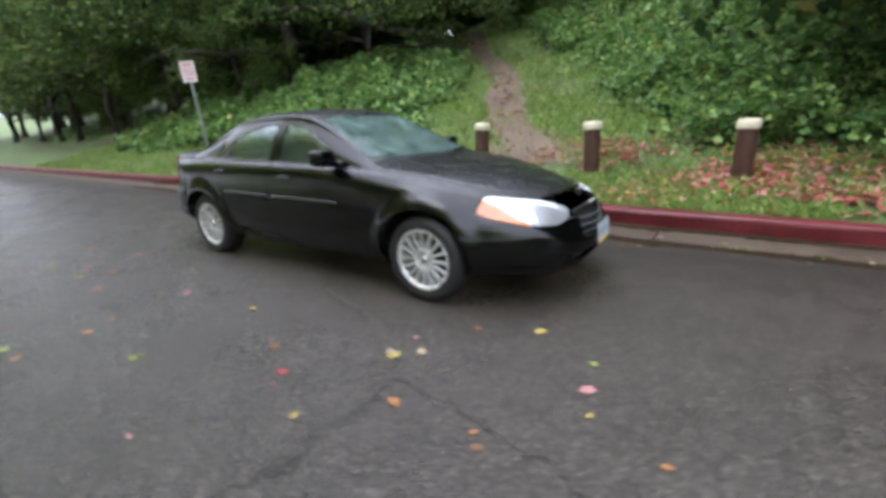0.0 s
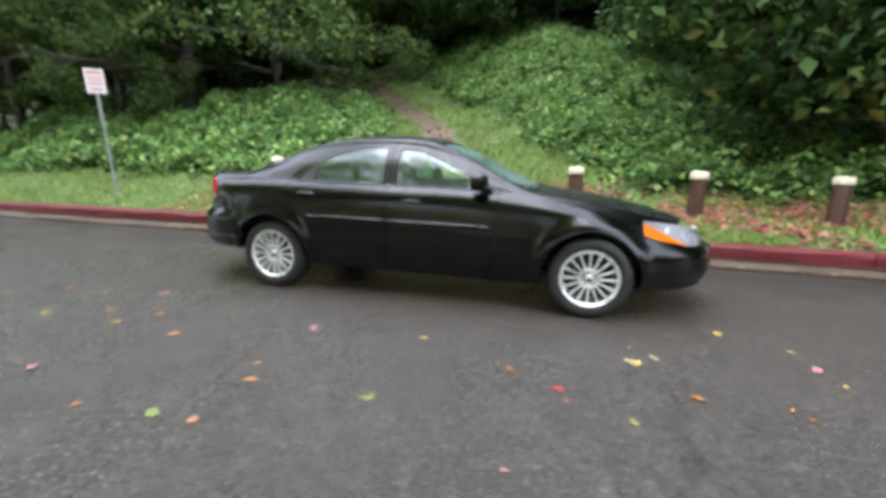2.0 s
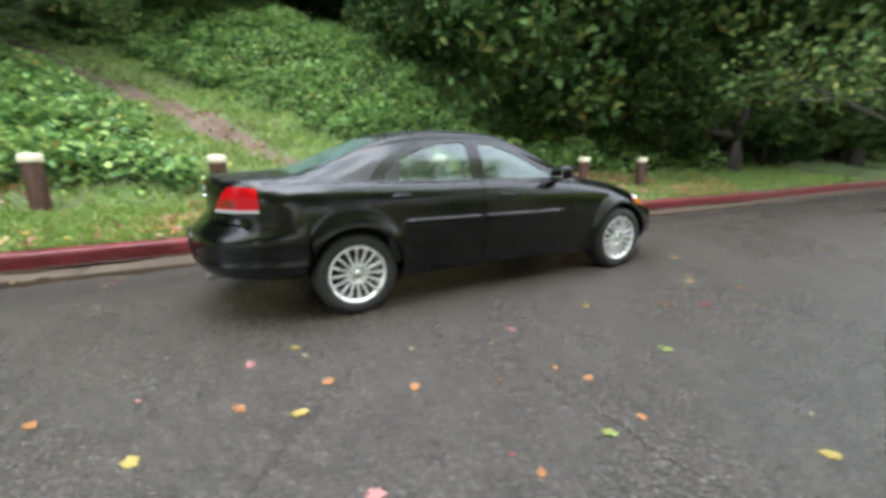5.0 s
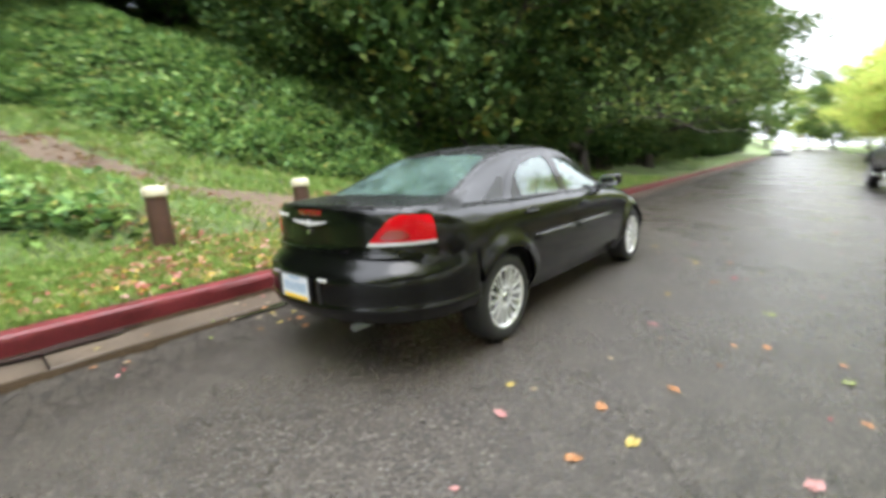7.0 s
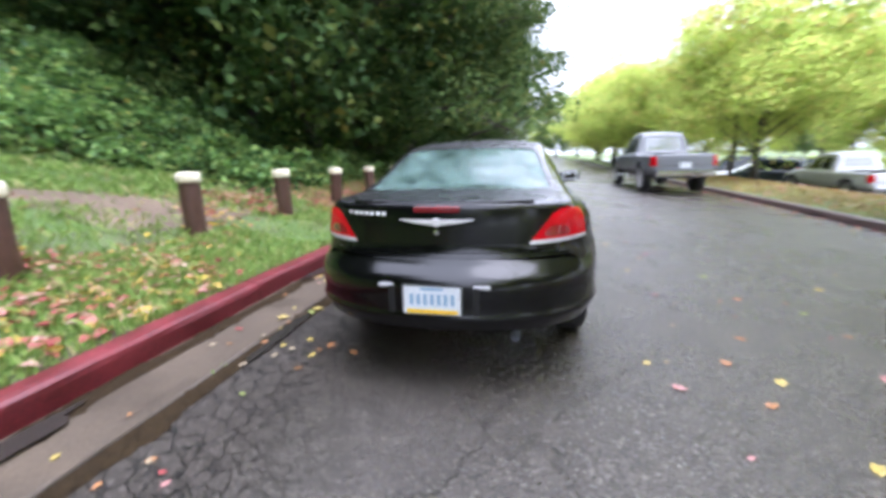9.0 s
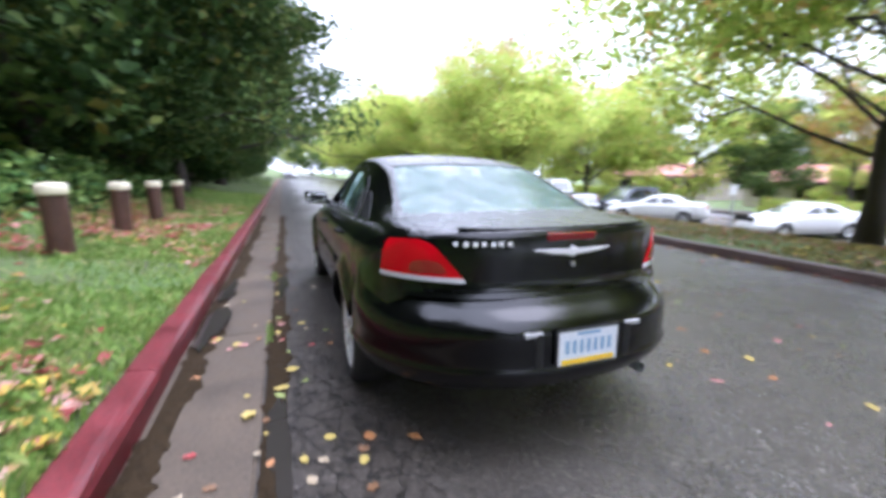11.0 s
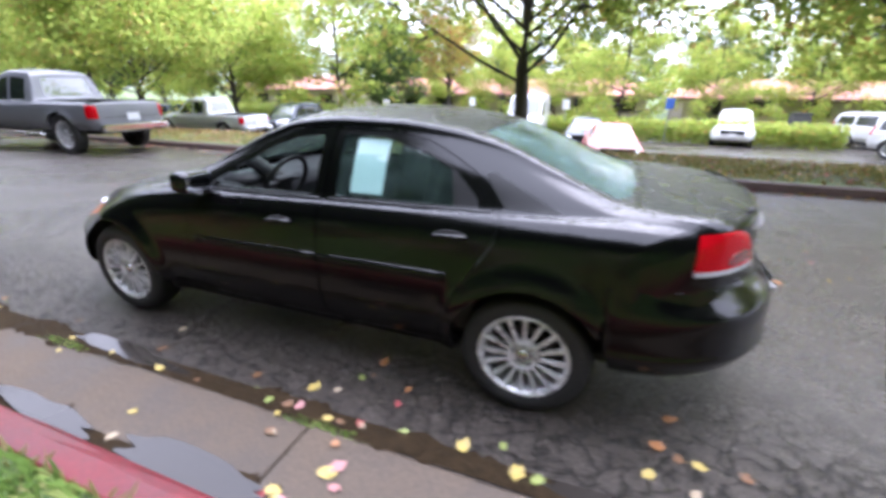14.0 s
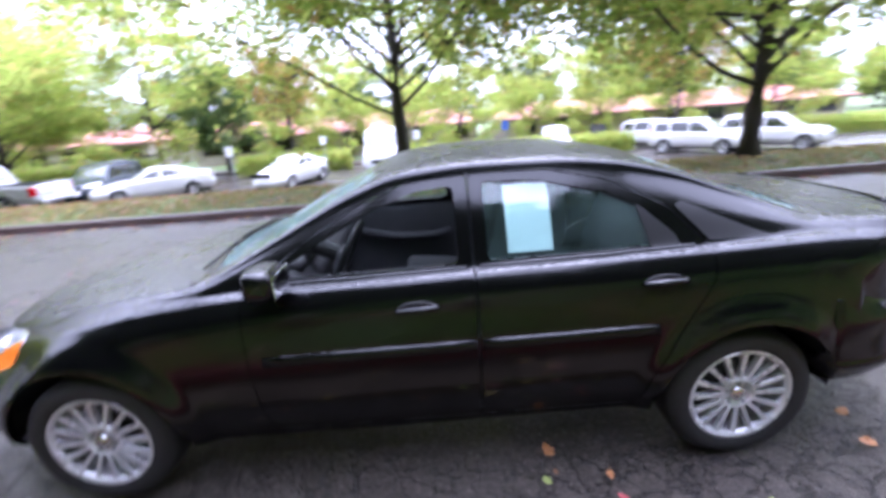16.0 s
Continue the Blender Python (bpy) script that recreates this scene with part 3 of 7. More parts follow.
puddle(0.9, 1.25, 0.004, 0.45, 0.055, 1)
puddle(-1.95, 1.255, 0.004, 0.42, 0.05, 4)
puddle(-3.4, 1.72, -0.004, 0.5, 0.06, 5)
puddle(0.72, 1.75, -0.004, 0.4, 0.06, 6)
puddle(-0.28, 1.745, -0.004, 0.52, 0.075, 7)


# ---- bollards and sign ----
def make_bollard():
    b = thing("bollard", "round dark brown timber post with a cream-painted top", "bollard", "bollards along the grass verge")
    part("post", lathe_z([(0.0, -0.25), (0.112, -0.25), (0.115, 0.0), (0.112, 0.3), (0.115, 0.55), (0.112, 0.62)], 20), M_WOOD, b, smooth=True)
    part("cap", lathe_z([(0.112, 0.612), (0.128, 0.615), (0.131, 0.63), (0.129, 0.70), (0.118, 0.722), (0.06, 0.73), (0.0, 0.731)], 20), M_CREAM, b, "cream-painted cap", smooth=True)
    return b


def lathe_z(profile, sides=32):
    bm = lathe_bm(profile, sides)
    bmesh.ops.rotate(bm, cent=(0, 0, 0), matrix=Matrix.Rotation(math.pi / 2, 3, "X"), verts=bm.verts)
    bmesh.ops.remove_doubles(bm, verts=bm.verts, dist=1e-5)
    bmesh.ops.recalc_face_normals(bm, faces=bm.faces[:])
    return bm


boll = make_bollard()
BOLLARDS = [(-4.33, 3.31), (-2.26, 3.26), (-0.4, 3.31), (1.41, 3.31), (3.22, 3.33), (5.1, 3.38), (7.08, 3.4)]
for n, (bx, by) in enumerate(BOLLARDS):
    m = pose(bx, by, float(hill_z(np.array(bx), np.array(by))), random.uniform(-2, 2), random.uniform(-2, 2), random.uniform(0, 360))
    if n:
        copy_thing(boll, m)
    else:
        boll.matrix_world = m

sign = thing("parking_sign", "small weathered pinkish-white sign on a galvanised post", "sign", at=pose(-7.75, 2.65, 0.28, 0, -2.5, 52))
part("pole", join_bm(box_bm((0.05, 0.03, 2.7), (0, 0, 1.2), 0.004), box_bm((0.02, 0.045, 2.68), (0, 0.012, 1.2), 0.003)), M_STEEL, sign)
plate = part("sign_plate", box_bm((0.31, 0.006, 0.46), (0, -0.03, 2.33), 0.002), M_SIGN, sign, "pale sign sheet with faded red print")
for z, w, h in ((2.49, 0.2, 0.05), (2.40, 0.24, 0.02), (2.34, 0.22, 0.02), (2.28, 0.24, 0.02), (2.18, 0.18, 0.03)):
    part("print_bar", box_bm((w, 0.002, h), (0, -0.0345, z)), M_SIGNRED, plate)


# silt and rotting leaves washed along the gutter
def silt(name, y0, wid, zlift, seed, label, least=0.02):
    rng = np.random.default_rng(seed)
    xs = np.arange(-9, 9, 0.03)
    e = [wid * (0.5 + 0.5 * np.clip(wobble(xs, xs * 0 + k, 2.1, seed) + 0.7 * wobble(xs, xs * 0 + k, 6.7, seed), -0.9, 1)) + wid * 0.22 * wobble(xs, xs * 0 + k + 9, 23.0, seed) + rng.normal(0, 0.011, len(xs)) for k in (0, 3)]
    v, f = [], []
    for i, x in enumerate(xs):
        ya, yb = y0 - max(least, e[0][i]), y0 + max(least, e[1][i])
        for y in (ya, (ya + yb) / 2, yb):
            v.append((x, y, gutter_z(y) + float(grade(np.array(x), np.array(y))) + (zlift if y == (ya + yb) / 2 else zlift * 0.35)))
    n = len(xs)
    for i in range(n - 1):
        for j in (0, 1):
            f.append((i * 3 + j, i * 3 + 3 + j, i * 3 + 4 + j, i * 3 + 1 + j))
    return tagged(part(name, raw_mesh(name, np.array(v), np.array(f)), M_SILT, smooth=True), label, "silt", kind="stuff")


def gutter_z(y):
    return 0.0 if y < GUTTER else 0.008 - 0.076 * (y - 1.36)


M_SILT = surface("dark_wet_silt", (0.012, 0.008, 0.004), (0.05, 0.033, 0.017), 18, (0.6, 0.9), 60, 1.0, 0.02)
M_SILT.node_tree.nodes["Principled BSDF"].inputs["Specular IOR Level"].default_value = 0.08
silt("gutter_silt", 1.275, 0.1, 0.009, 3, "dark wet silt and rotten leaves along the gutter edge", 0.055)
silt("kerb_silt", 1.775, 0.13, 0.012, 8, "dark wet silt at the foot of the kerb", 0.05)


# ---- car bodies ----
def car_grid(xs, c, plan, flares=(), n_sub=5, bow=(0.0, 0.0), tail=False):
    """Rings of points round the body at each x, from section curves c; returns (stations, ring, 3)."""
    rings = []
    for x in xs:
        P = plan(x)
        zb, zt, zs, zr = c["zb"](x), c["zt"](x), c["zs"](x), c["zr"](x)
        wm, ws, wr = c["wm"](x) * P, c["ws"](x) * P, c["wr"](x) * P
        wl = wm - 0.085 * min(1, P * 1.2)
        zr = min(zr, zt - 0.004)
        zs = min(zs, zr - 0.01)
        zm = zb + (zs - zb) * 0.47
        ledge = min(0.036 * P, 0.3 * (ws - wr))
        ctrl = [(-wl * 0.5, zb), (0, zb), (wl * 0.5, zb), (wl * 0.93, zb + 0.005), (wl, zb + 0.06 * min(1, (zs - zb) / 0.4)), (wm - 0.016, zb + (zs - zb) * 0.26), (wm, zm),
                (ws + (wm - ws) * 0.89, zb + (zs - zb) * 0.72), (ws + (wm - ws) * 0.66, zb + (zs - zb) * 0.88), (ws + (wm - ws) * 0.26, zs - 0.026 * min(1, (zs - zb) / 0.4)), (ws - 0.1 * ledge, zs - 0.005), (ws - ledge, zs + min(0.008, 0.2 * (zr - zs))),
                (wr + (ws - wr) * 0.47, zs + (zr - zs) * 0.53), (wr + 0.016 * P, zr - (zr - zs) * 0.1), (wr * 0.93, zr + (zt - zr) * 0.36),
                (wr * 0.5, zr + (zt - zr) * 0.86), (0, zt), (-wr * 0.5, zr + (zt - zr) * 0.86)]
        p = np.array(ctrl)
        out = []
        for i in range(1, len(p) - 2):
            a, b, d, e = p[i - 1], p[i], p[i + 1], p[i + 2]
            for s in np.arange(n_sub) / n_sub:
                out.append(0.5 * ((2 * b) + (d - a) * s + (2 * a - 5 * b + 4 * d - e) * s * s + (3 * b - a - 3 * d + e) * s**3))
        out.append(p[-2])
        half = np.array(out)
        half[0, 0] = half[-1, 0] = 0
        half[:, 0] = np.maximum(half[:, 0], 0)
        ring = np.concatenate([half, half[-2:0:-1] * [-1, 1]])
        rings.append(np.column_stack([np.full(len(ring), x), ring]))
    g = np.array(rings)
    x, y = g[..., 0].copy(), g[..., 1]
    g[..., 0] += -bow[0] * y * y * step(1.15, 2.2, x) * (0.5 + 0.5 * step(0.48, 0.66, g[..., 2])) + (0 if tail else bow[1] * y * y * step(-1.7, -2.3, x))
    if tail:
        # the tail wraps forward round both corners
        q = np.clip(np.abs(y) / 0.87, 0, 0.972)
        g[..., 0] += (0.8 * (1 - (1 - q**3.7) ** (1 / 3.7)) + bow[1] * y * y) * step(-1.42, -2.33, x)
    for hx, hz, r0 in flares:
        r = np.hypot(g[..., 0] - hx, g[..., 2] - hz)
        g[..., 1] += np.sign(y) * step(0.0, 0.3, np.abs(y)) * 0.034 * step(r0 + 0.12, r0 + 0.012, r) * step(1.0, 0.8, g[..., 2])
    return g


def grid_normals(g):
    du = np.gradient(g, axis=0)
    dv = np.roll(g, -1, 1) - np.roll(g, 1, 1)
    n = np.cross(du, dv)
    n /= np.linalg.norm(n, axis=2)[..., None] + 1e-12
    c = g.mean((0, 1))
    if ((g - c) * n).sum() < 0:
        n = -n
    return n


def closed_faces(s, k, off=0, flip=False, y=None):
    """Quads between the rings and a cap at each end; y: the first ring's widths, to close a wide tail strip by strip."""
    i = np.arange(s - 1)[:, None] * k
    j = np.arange(k)[None]
    f = np.stack([i + j, i + (j + 1) % k, i + k + (j + 1) % k, i + k + j], -1).reshape(-1, 4) + off
    f = f.tolist()
    if y is None:
        f.append([off + q for q in range(k)][::-1])
    else:
        side = int(np.argmax(y))
        low = list(range(k - side, k)) + list(range(side + 1))
        high = list(range(k - side, side - 1, -1))
        a = b = 0
        while a < len(low) - 1 or b < len(high) - 1:
            if b == len(high) - 1 or (a < len(low) - 1 and y[low[a + 1]] <= y[high[b + 1]]):
                tri, a = (low[a], low[a + 1], high[b]), a + 1
            else:
                tri, b = (low[a], high[b + 1], high[b]), b + 1
            if len(set(tri)) == 3:
                f.append([off + q for q in sorted(tri, reverse=True)])
    f.append([off + (s - 1) * k + q for q in range(k)])
    return [q[::-1] for q in f] if flip else f


def shell_mesh(name, g, nrm, out, inn, wide_tail=False):
    """A hollow body between two offsets of the grid."""
    s, k, _ = g.shape

    def grown(d):
        c = np.array([g[..., 0].mean(), 0, 0.62])
        return (c + (g - c) * (1 + d * np.array([1 / 2.4, 1 / 0.85, 1 / 0.6]))).reshape(-1, 3)

    a, b = grown(out), grown(inn)
    y = g[0, :, 1] if wide_tail else None
    faces = closed_faces(s, k, 0, False, y) + closed_faces(s, k, s * k, True, y)
    me = bpy.data.meshes.new(name)
    me.from_pydata(np.concatenate([a, b]).tolist(), [], faces)
    bm = bmesh.new()
    bm.from_mesh(me)
    vol = bm.calc_volume(signed=True)
    if vol < 0:
        bmesh.ops.reverse_faces(bm, faces=bm.faces[:])
    bm.to_mesh(me)
    bm.free()
    return me


def prism(poly, axis, lo, hi):
    """A closed prism over a polygon, drawn along an axis."""
    bm = bmesh.new()

    def put(a, b, h):
        return {"x": (h, a, b), "y": (a, h, b), "z": (a, b, h)}[axis]

    lo_v, hi_v = [bm.verts.new(put(a, b, lo)) for a, b in poly], [bm.verts.new(put(a, b, hi)) for a, b in poly]
    n = len(poly)
    bm.faces.new(lo_v)
    bm.faces.new(hi_v[::-1])
    for i in range(n):
        bm.faces.new((lo_v[i], hi_v[i], hi_v[(i + 1) % n], lo_v[(i + 1) % n]))
    bmesh.ops.recalc_face_normals(bm, faces=bm.faces[:])
    return bm


def rounded(poly, r=0.03, n=4):
    """A polygon with its corners rounded."""
    p = [Vector((*q, 0)) for q in poly]
    out = []
    for i, q in enumerate(p):
        a, b = p[i - 1] - q, p[(i + 1) % len(p)] - q
        k = min(r, 0.45 * a.length, 0.45 * b.length)
        s, e = q + a.normalized() * k, q + b.normalized() * k
        for t in np.linspace(0, 1, n):
            v = s * (1 - t) ** 2 + q * 2 * t * (1 - t) + e * t * t
            out.append((v.x, v.y))
    return out


def swollen(poly, d):
    """A polygon moved outward by d."""
    p = np.array(poly, float)
    e = np.roll(p, -1, 0) - p
    area = 0.5 * (p[:, 0] * np.roll(p[:, 1], -1) - np.roll(p[:, 0], -1) * p[:, 1]).sum()
    n = np.column_stack([e[:, 1], -e[:, 0]]) * np.sign(area)
    n /= np.linalg.norm(n, axis=1)[:, None] + 1e-12
    m = n + np.roll(n, 1, 0)
    m /= (m * n).sum(1)[:, None] + 1e-9
    m = np.clip(m, -2.5, 2.5)
    return [tuple(q) for q in p + m * d]


def cut(me, steps):
    """Boolean steps on a mesh: ('-' or '&', cutter bmesh). Returns a new mesh."""
    base = new("work", me)
    tools = []
    for op, bm in steps:
        tm = bpy.data.meshes.new("tool")
        bm.to_mesh(tm)
        bm.free()
        tool = new("tool", tm)
        tools.append(tool)
        mod = base.modifiers.new("cut", "BOOLEAN")
        mod.operation, mod.solver, mod.object, mod.use_self = ("DIFFERENCE" if op == "-" else "INTERSECT"), "EXACT", tool, op == "-" and len(bm_islands(tm)) > 1
    bpy.context.view_layer.update()
    res = bpy.data.meshes.new_from_object(base.evaluated_get(bpy.context.evaluated_depsgraph_get()))
    for o in [base] + tools:
        d = o.data
        bpy.data.objects.remove(o)
        if d is not me:
            bpy.data.meshes.remove(d)
    return res


def bm_islands(me):
    return range(2) if len(me.polygons) > 400 else range(1)


def smooth_like(me, tree, normals, lim=0.6):
    """Take the body's own normals on its skin, keep cut edges crisp."""
    me.polygons.foreach_set("use_smooth", [True] * len(me.polygons))
    cache, out = {}, []
    co = [v.co.copy() for v in me.vertices]
    for p in me.polygons:
        pn = p.normal
        for vi in p.vertices:
            if vi not in cache:
                acc, near = Vector((0, 0, 0)), tree.find_n(co[vi], 4)
                for c, i, d in near:
                    acc += Vector(normals[i]) / (d + 1e-4)
                cache[vi] = acc.normalized()
            n = cache[vi]
            d = n.dot(pn)
            out.append(n if d > lim else (-n if d < -lim else pn))
    me.normals_split_custom_set([tuple(n) for n in out])
    return me


def mirrored(me, name):
    """The same panel for the other side."""
    m2 = me.copy()
    m2.name = name
    nrm = [None] * len(me.loops)
    src = np.array([c.vector for c in me.corner_normals])
    m2.transform(Matrix.Diagonal((1, -1, 1, 1)))
    m2.flip_normals()
    for a, b in zip(me.polygons, m2.polygons):
        by_v = {me.loops[l].vertex_index: src[l] for l in a.loop_indices}
        for l in b.loop_indices:
            n = by_v[m2.loops[l].vertex_index]
            nrm[l] = (n[0], -n[1], n[2])
    m2.normals_split_custom_set(nrm)
    return m2


def end_round(x, front, rear, a_f, a_r, n_f, n_r, tip_f, tip_r):
    if x > front:
        t = min(0.9995, (x - front) / a_f)
        return max(tip_f, (1 - t**n_f) ** (1 / n_f))
    if x < rear:
        t = min(0.9995, (rear - x) / a_r)
        return max(tip_r, (1 - t**n_r) ** (1 / n_r))
    return 1.0


def make_wheel(name, parent, at, side, r=0.312, rim=0.217, w=0.205, spokes=16, deep=0.03):
    """A tyre and an alloy wheel; side is +1 or -1 along y. The outer face lies at y = 0 here."""
    m = pose(*at) @ (Matrix.Identity(4) if side < 0 else Matrix.Rotation(math.pi, 4, "Z"))
    # the outer face looks to -y
    wheel = new(name, None)
    wheel.parent, wheel.matrix_basis = parent, m
    tyre = lathe_bm([(rim - 0.012, 0.02), (rim, 0.006), (rim + 0.02, -0.004), (rim + (r - rim) * 0.55, -0.008), (r - 0.018, 0.006), (r - 0.004, 0.026), (r, 0.05), (r, w - 0.05), (r - 0.006, w - 0.02), (r - 0.03, w), (rim, w), (rim - 0.012, w - 0.02)], 48)
    part("tyre", tyre, M_RUBBER, wheel, "black rubber tyre", smooth=True)
    lip = lathe_bm([(rim - 0.004, 0.03), (rim + 0.004, 0.012), (rim + 0.002, 0.003), (rim - 0.006, 0.002), (rim - 0.01, 0.006), (rim - 0.02, 0.013), (rim - 0.023, 0.02), (rim - 0.022, 0.035), (rim - 0.02, 0.06), (rim - 0.03, 0.11), (rim - 0.03, w - 0.03)], 48)
    bits = [lip]
    for k in range(spokes):
        a = 2 * math.pi * k / spokes
        s = bmesh.new()
        q = [(0.06, deep - 0.012, 0.0085), (0.12, deep - 0.017, 0.0078), (rim - 0.02, 0.011, 0.0105), (rim - 0.018, 0.034, 0.0105), (0.12, deep + 0.012, 0.0065), (0.06, deep + 0.02, 0.008)]
        lv, rv = [s.verts.new((x, y, -h)) for x, y, h in q], [s.verts.new((x, y, h)) for x, y, h in q]
        s.faces.new(lv)
        s.faces.new(rv[::-1])
        for i in range(6):
            s.faces.new((lv[i], rv[i], rv[(i + 1) % 6], lv[(i + 1) % 6]))
        bmesh.ops.recalc_face_normals(s, faces=s.faces[:])
        bmesh.ops.rotate(s, cent=(0, 0, 0), matrix=Matrix.Rotation(a, 3, "Y"), verts=s.verts)
        bits.append(s)
    bits.append(lathe_bm([(0.08, deep + 0.02), (0.079, deep - 0.006), (0.072, deep - 0.016), (0.064, deep - 0.014), (0.054, deep + 0.004), (0.0001, deep + 0.006)], 32))
    rim_ob = part("rim", join_bm(*bits), M_ALLOY, wheel, "silver alloy rim with thin spokes")
    for p in rim_ob.data.polygons:
        p.use_smooth = len(p.vertices) == 4 and p.area < 0.0009
    part("hub_cap", lathe_bm([(0.034, deep + 0.01), (0.033, deep - 0.012), (0.026, deep - 0.019), (0.0001, deep - 0.021)], 24), M_CHROME, wheel, smooth=True)
    for k in range(5):
        a = 2 * math.pi * (k + 0.25) / 5
        b = lathe_bm([(0.01, deep + 0.006), (0.01, deep - 0.01), (0.0001, deep - 0.012)], 6)
        bmesh.ops.translate(b, vec=(0.052 * math.cos(a), 0, 0.052 * math.sin(a)), verts=b.verts)
        part("lug_nut", b, M_STEEL, wheel)
    # disc and backing are black, to carry the shade between the spokes
    disc = lathe_bm([(0.0001, 0.075), (0.135, 0.075), (0.135, 0.09), (0.0001, 0.09)], 32)
    part("brake_disc", disc, M_BLACK, wheel)
    back = lathe_bm([(rim - 0.03, w - 0.04), (0.0001, w - 0.04)], 32)
    part("back_plate", back, M_BLACK, wheel)
    return wheel


from mathutils.kdtree import KDTree


def skin_tree(g, nrm):
    pts, ns = g.reshape(-1, 3), nrm.reshape(-1, 3)
    t = KDTree(len(pts))
    for i, p in enumerate(pts):
        t.insert(p, i)
    t.balance()
    return t, ns


# the black saloon
HUB_F, HUB_R, HUB_Z, WHEEL_R = 1.372, -1.372, 0.312, 0.312
SED = {
    "zt": pchip([(-2.454, 0.52), (-2.452, 0.565), (-2.447, 0.60), (-2.43, 0.642), (-2.40, 0.685), (-2.355, 0.735), (-2.33, 0.79), (-2.318, 0.985), (-2.295, 1.022), (-2.2, 1.032), (-1.95, 1.045), (-1.76, 1.058), (-1.6, 1.11), (-1.4, 1.195), (-1.14, 1.30), (-0.9, 1.358), (-0.6, 1.388), (-0.3, 1.392), (0, 1.368), (0.22, 1.30), (0.46, 1.185), (0.7, 1.062), (0.9, 0.972), (1.0, 0.948), (1.35, 0.90), (1.78, 0.82), (2.08, 0.738), (2.24, 0.67), (2.32, 0.59), (2.36, 0.46)]),
    "zb": pchip([(-2.454, 0.47), (-2.452, 0.425), (-2.447, 0.39), (-2.43, 0.355), (-2.38, 0.328), (-1.8, 0.285), (-1.0, 0.225), (1.0, 0.205), (1.8, 0.21), (2.2, 0.225), (2.31, 0.27), (2.36, 0.37)]),
    "zs": pchip([(-2.454, 0.505), (-2.452, 0.545), (-2.447, 0.58), (-2.40, 0.66), (-2.36, 0.70), (-2.3, 0.93), (-2.2, 0.975), (-1.7, 0.985), (-1.1, 0.97), (-0.25, 0.95), (0.5, 0.925), (0.9, 0.895), (1.3, 0.84), (1.7, 0.765), (2.0, 0.685), (2.2, 0.605), (2.36, 0.42)]),
    "zr": pchip([(-2.454, 0.515), (-2.452, 0.558), (-2.447, 0.592), (-2.40, 0.676), (-2.36, 0.722), (-2.31, 0.975), (-2.2, 1.018), (-1.95, 1.028), (-1.76, 1.035), (-1.6, 1.07), (-1.4, 1.14), (-1.14, 1.24), (-0.9, 1.295), (-0.6, 1.325), (-0.3, 1.33), (0, 1.305), (0.22, 1.238), (0.46, 1.128), (0.7, 1.01), (0.88, 0.932), (1.0, 0.912), (1.35, 0.866), (1.78, 0.786), (2.08, 0.705), (2.24, 0.635), (2.36, 0.44)]),
    "wm": pchip([(-2.5, 0.865), (-1.4, 0.878), (0, 0.878), (1.3, 0.875), (2.4, 0.87)]),
    "ws": pchip([(-2.5, 0.765), (-1.9, 0.77), (-1.2, 0.787), (0, 0.80), (0.9, 0.785), (1.4, 0.755), (2.4, 0.72)]),
    "wr": pchip([(-2.5, 0.70), (-2.0, 0.67), (-1.75, 0.655), (-1.4, 0.60), (-1.14, 0.57), (-0.6, 0.565), (0, 0.565), (0.22, 0.58), (0.46, 0.615), (0.7, 0.665), (0.9, 0.715), (1.3, 0.66), (2.0, 0.55), (2.4, 0.45)]),
}


SED_BOW = (0.54, 0.2)


def sed_plan(x):
    return end_round(x, 1.25, -1.5, 1.115, 0.975, 3.3, 3.7, 0.03, 0.12)


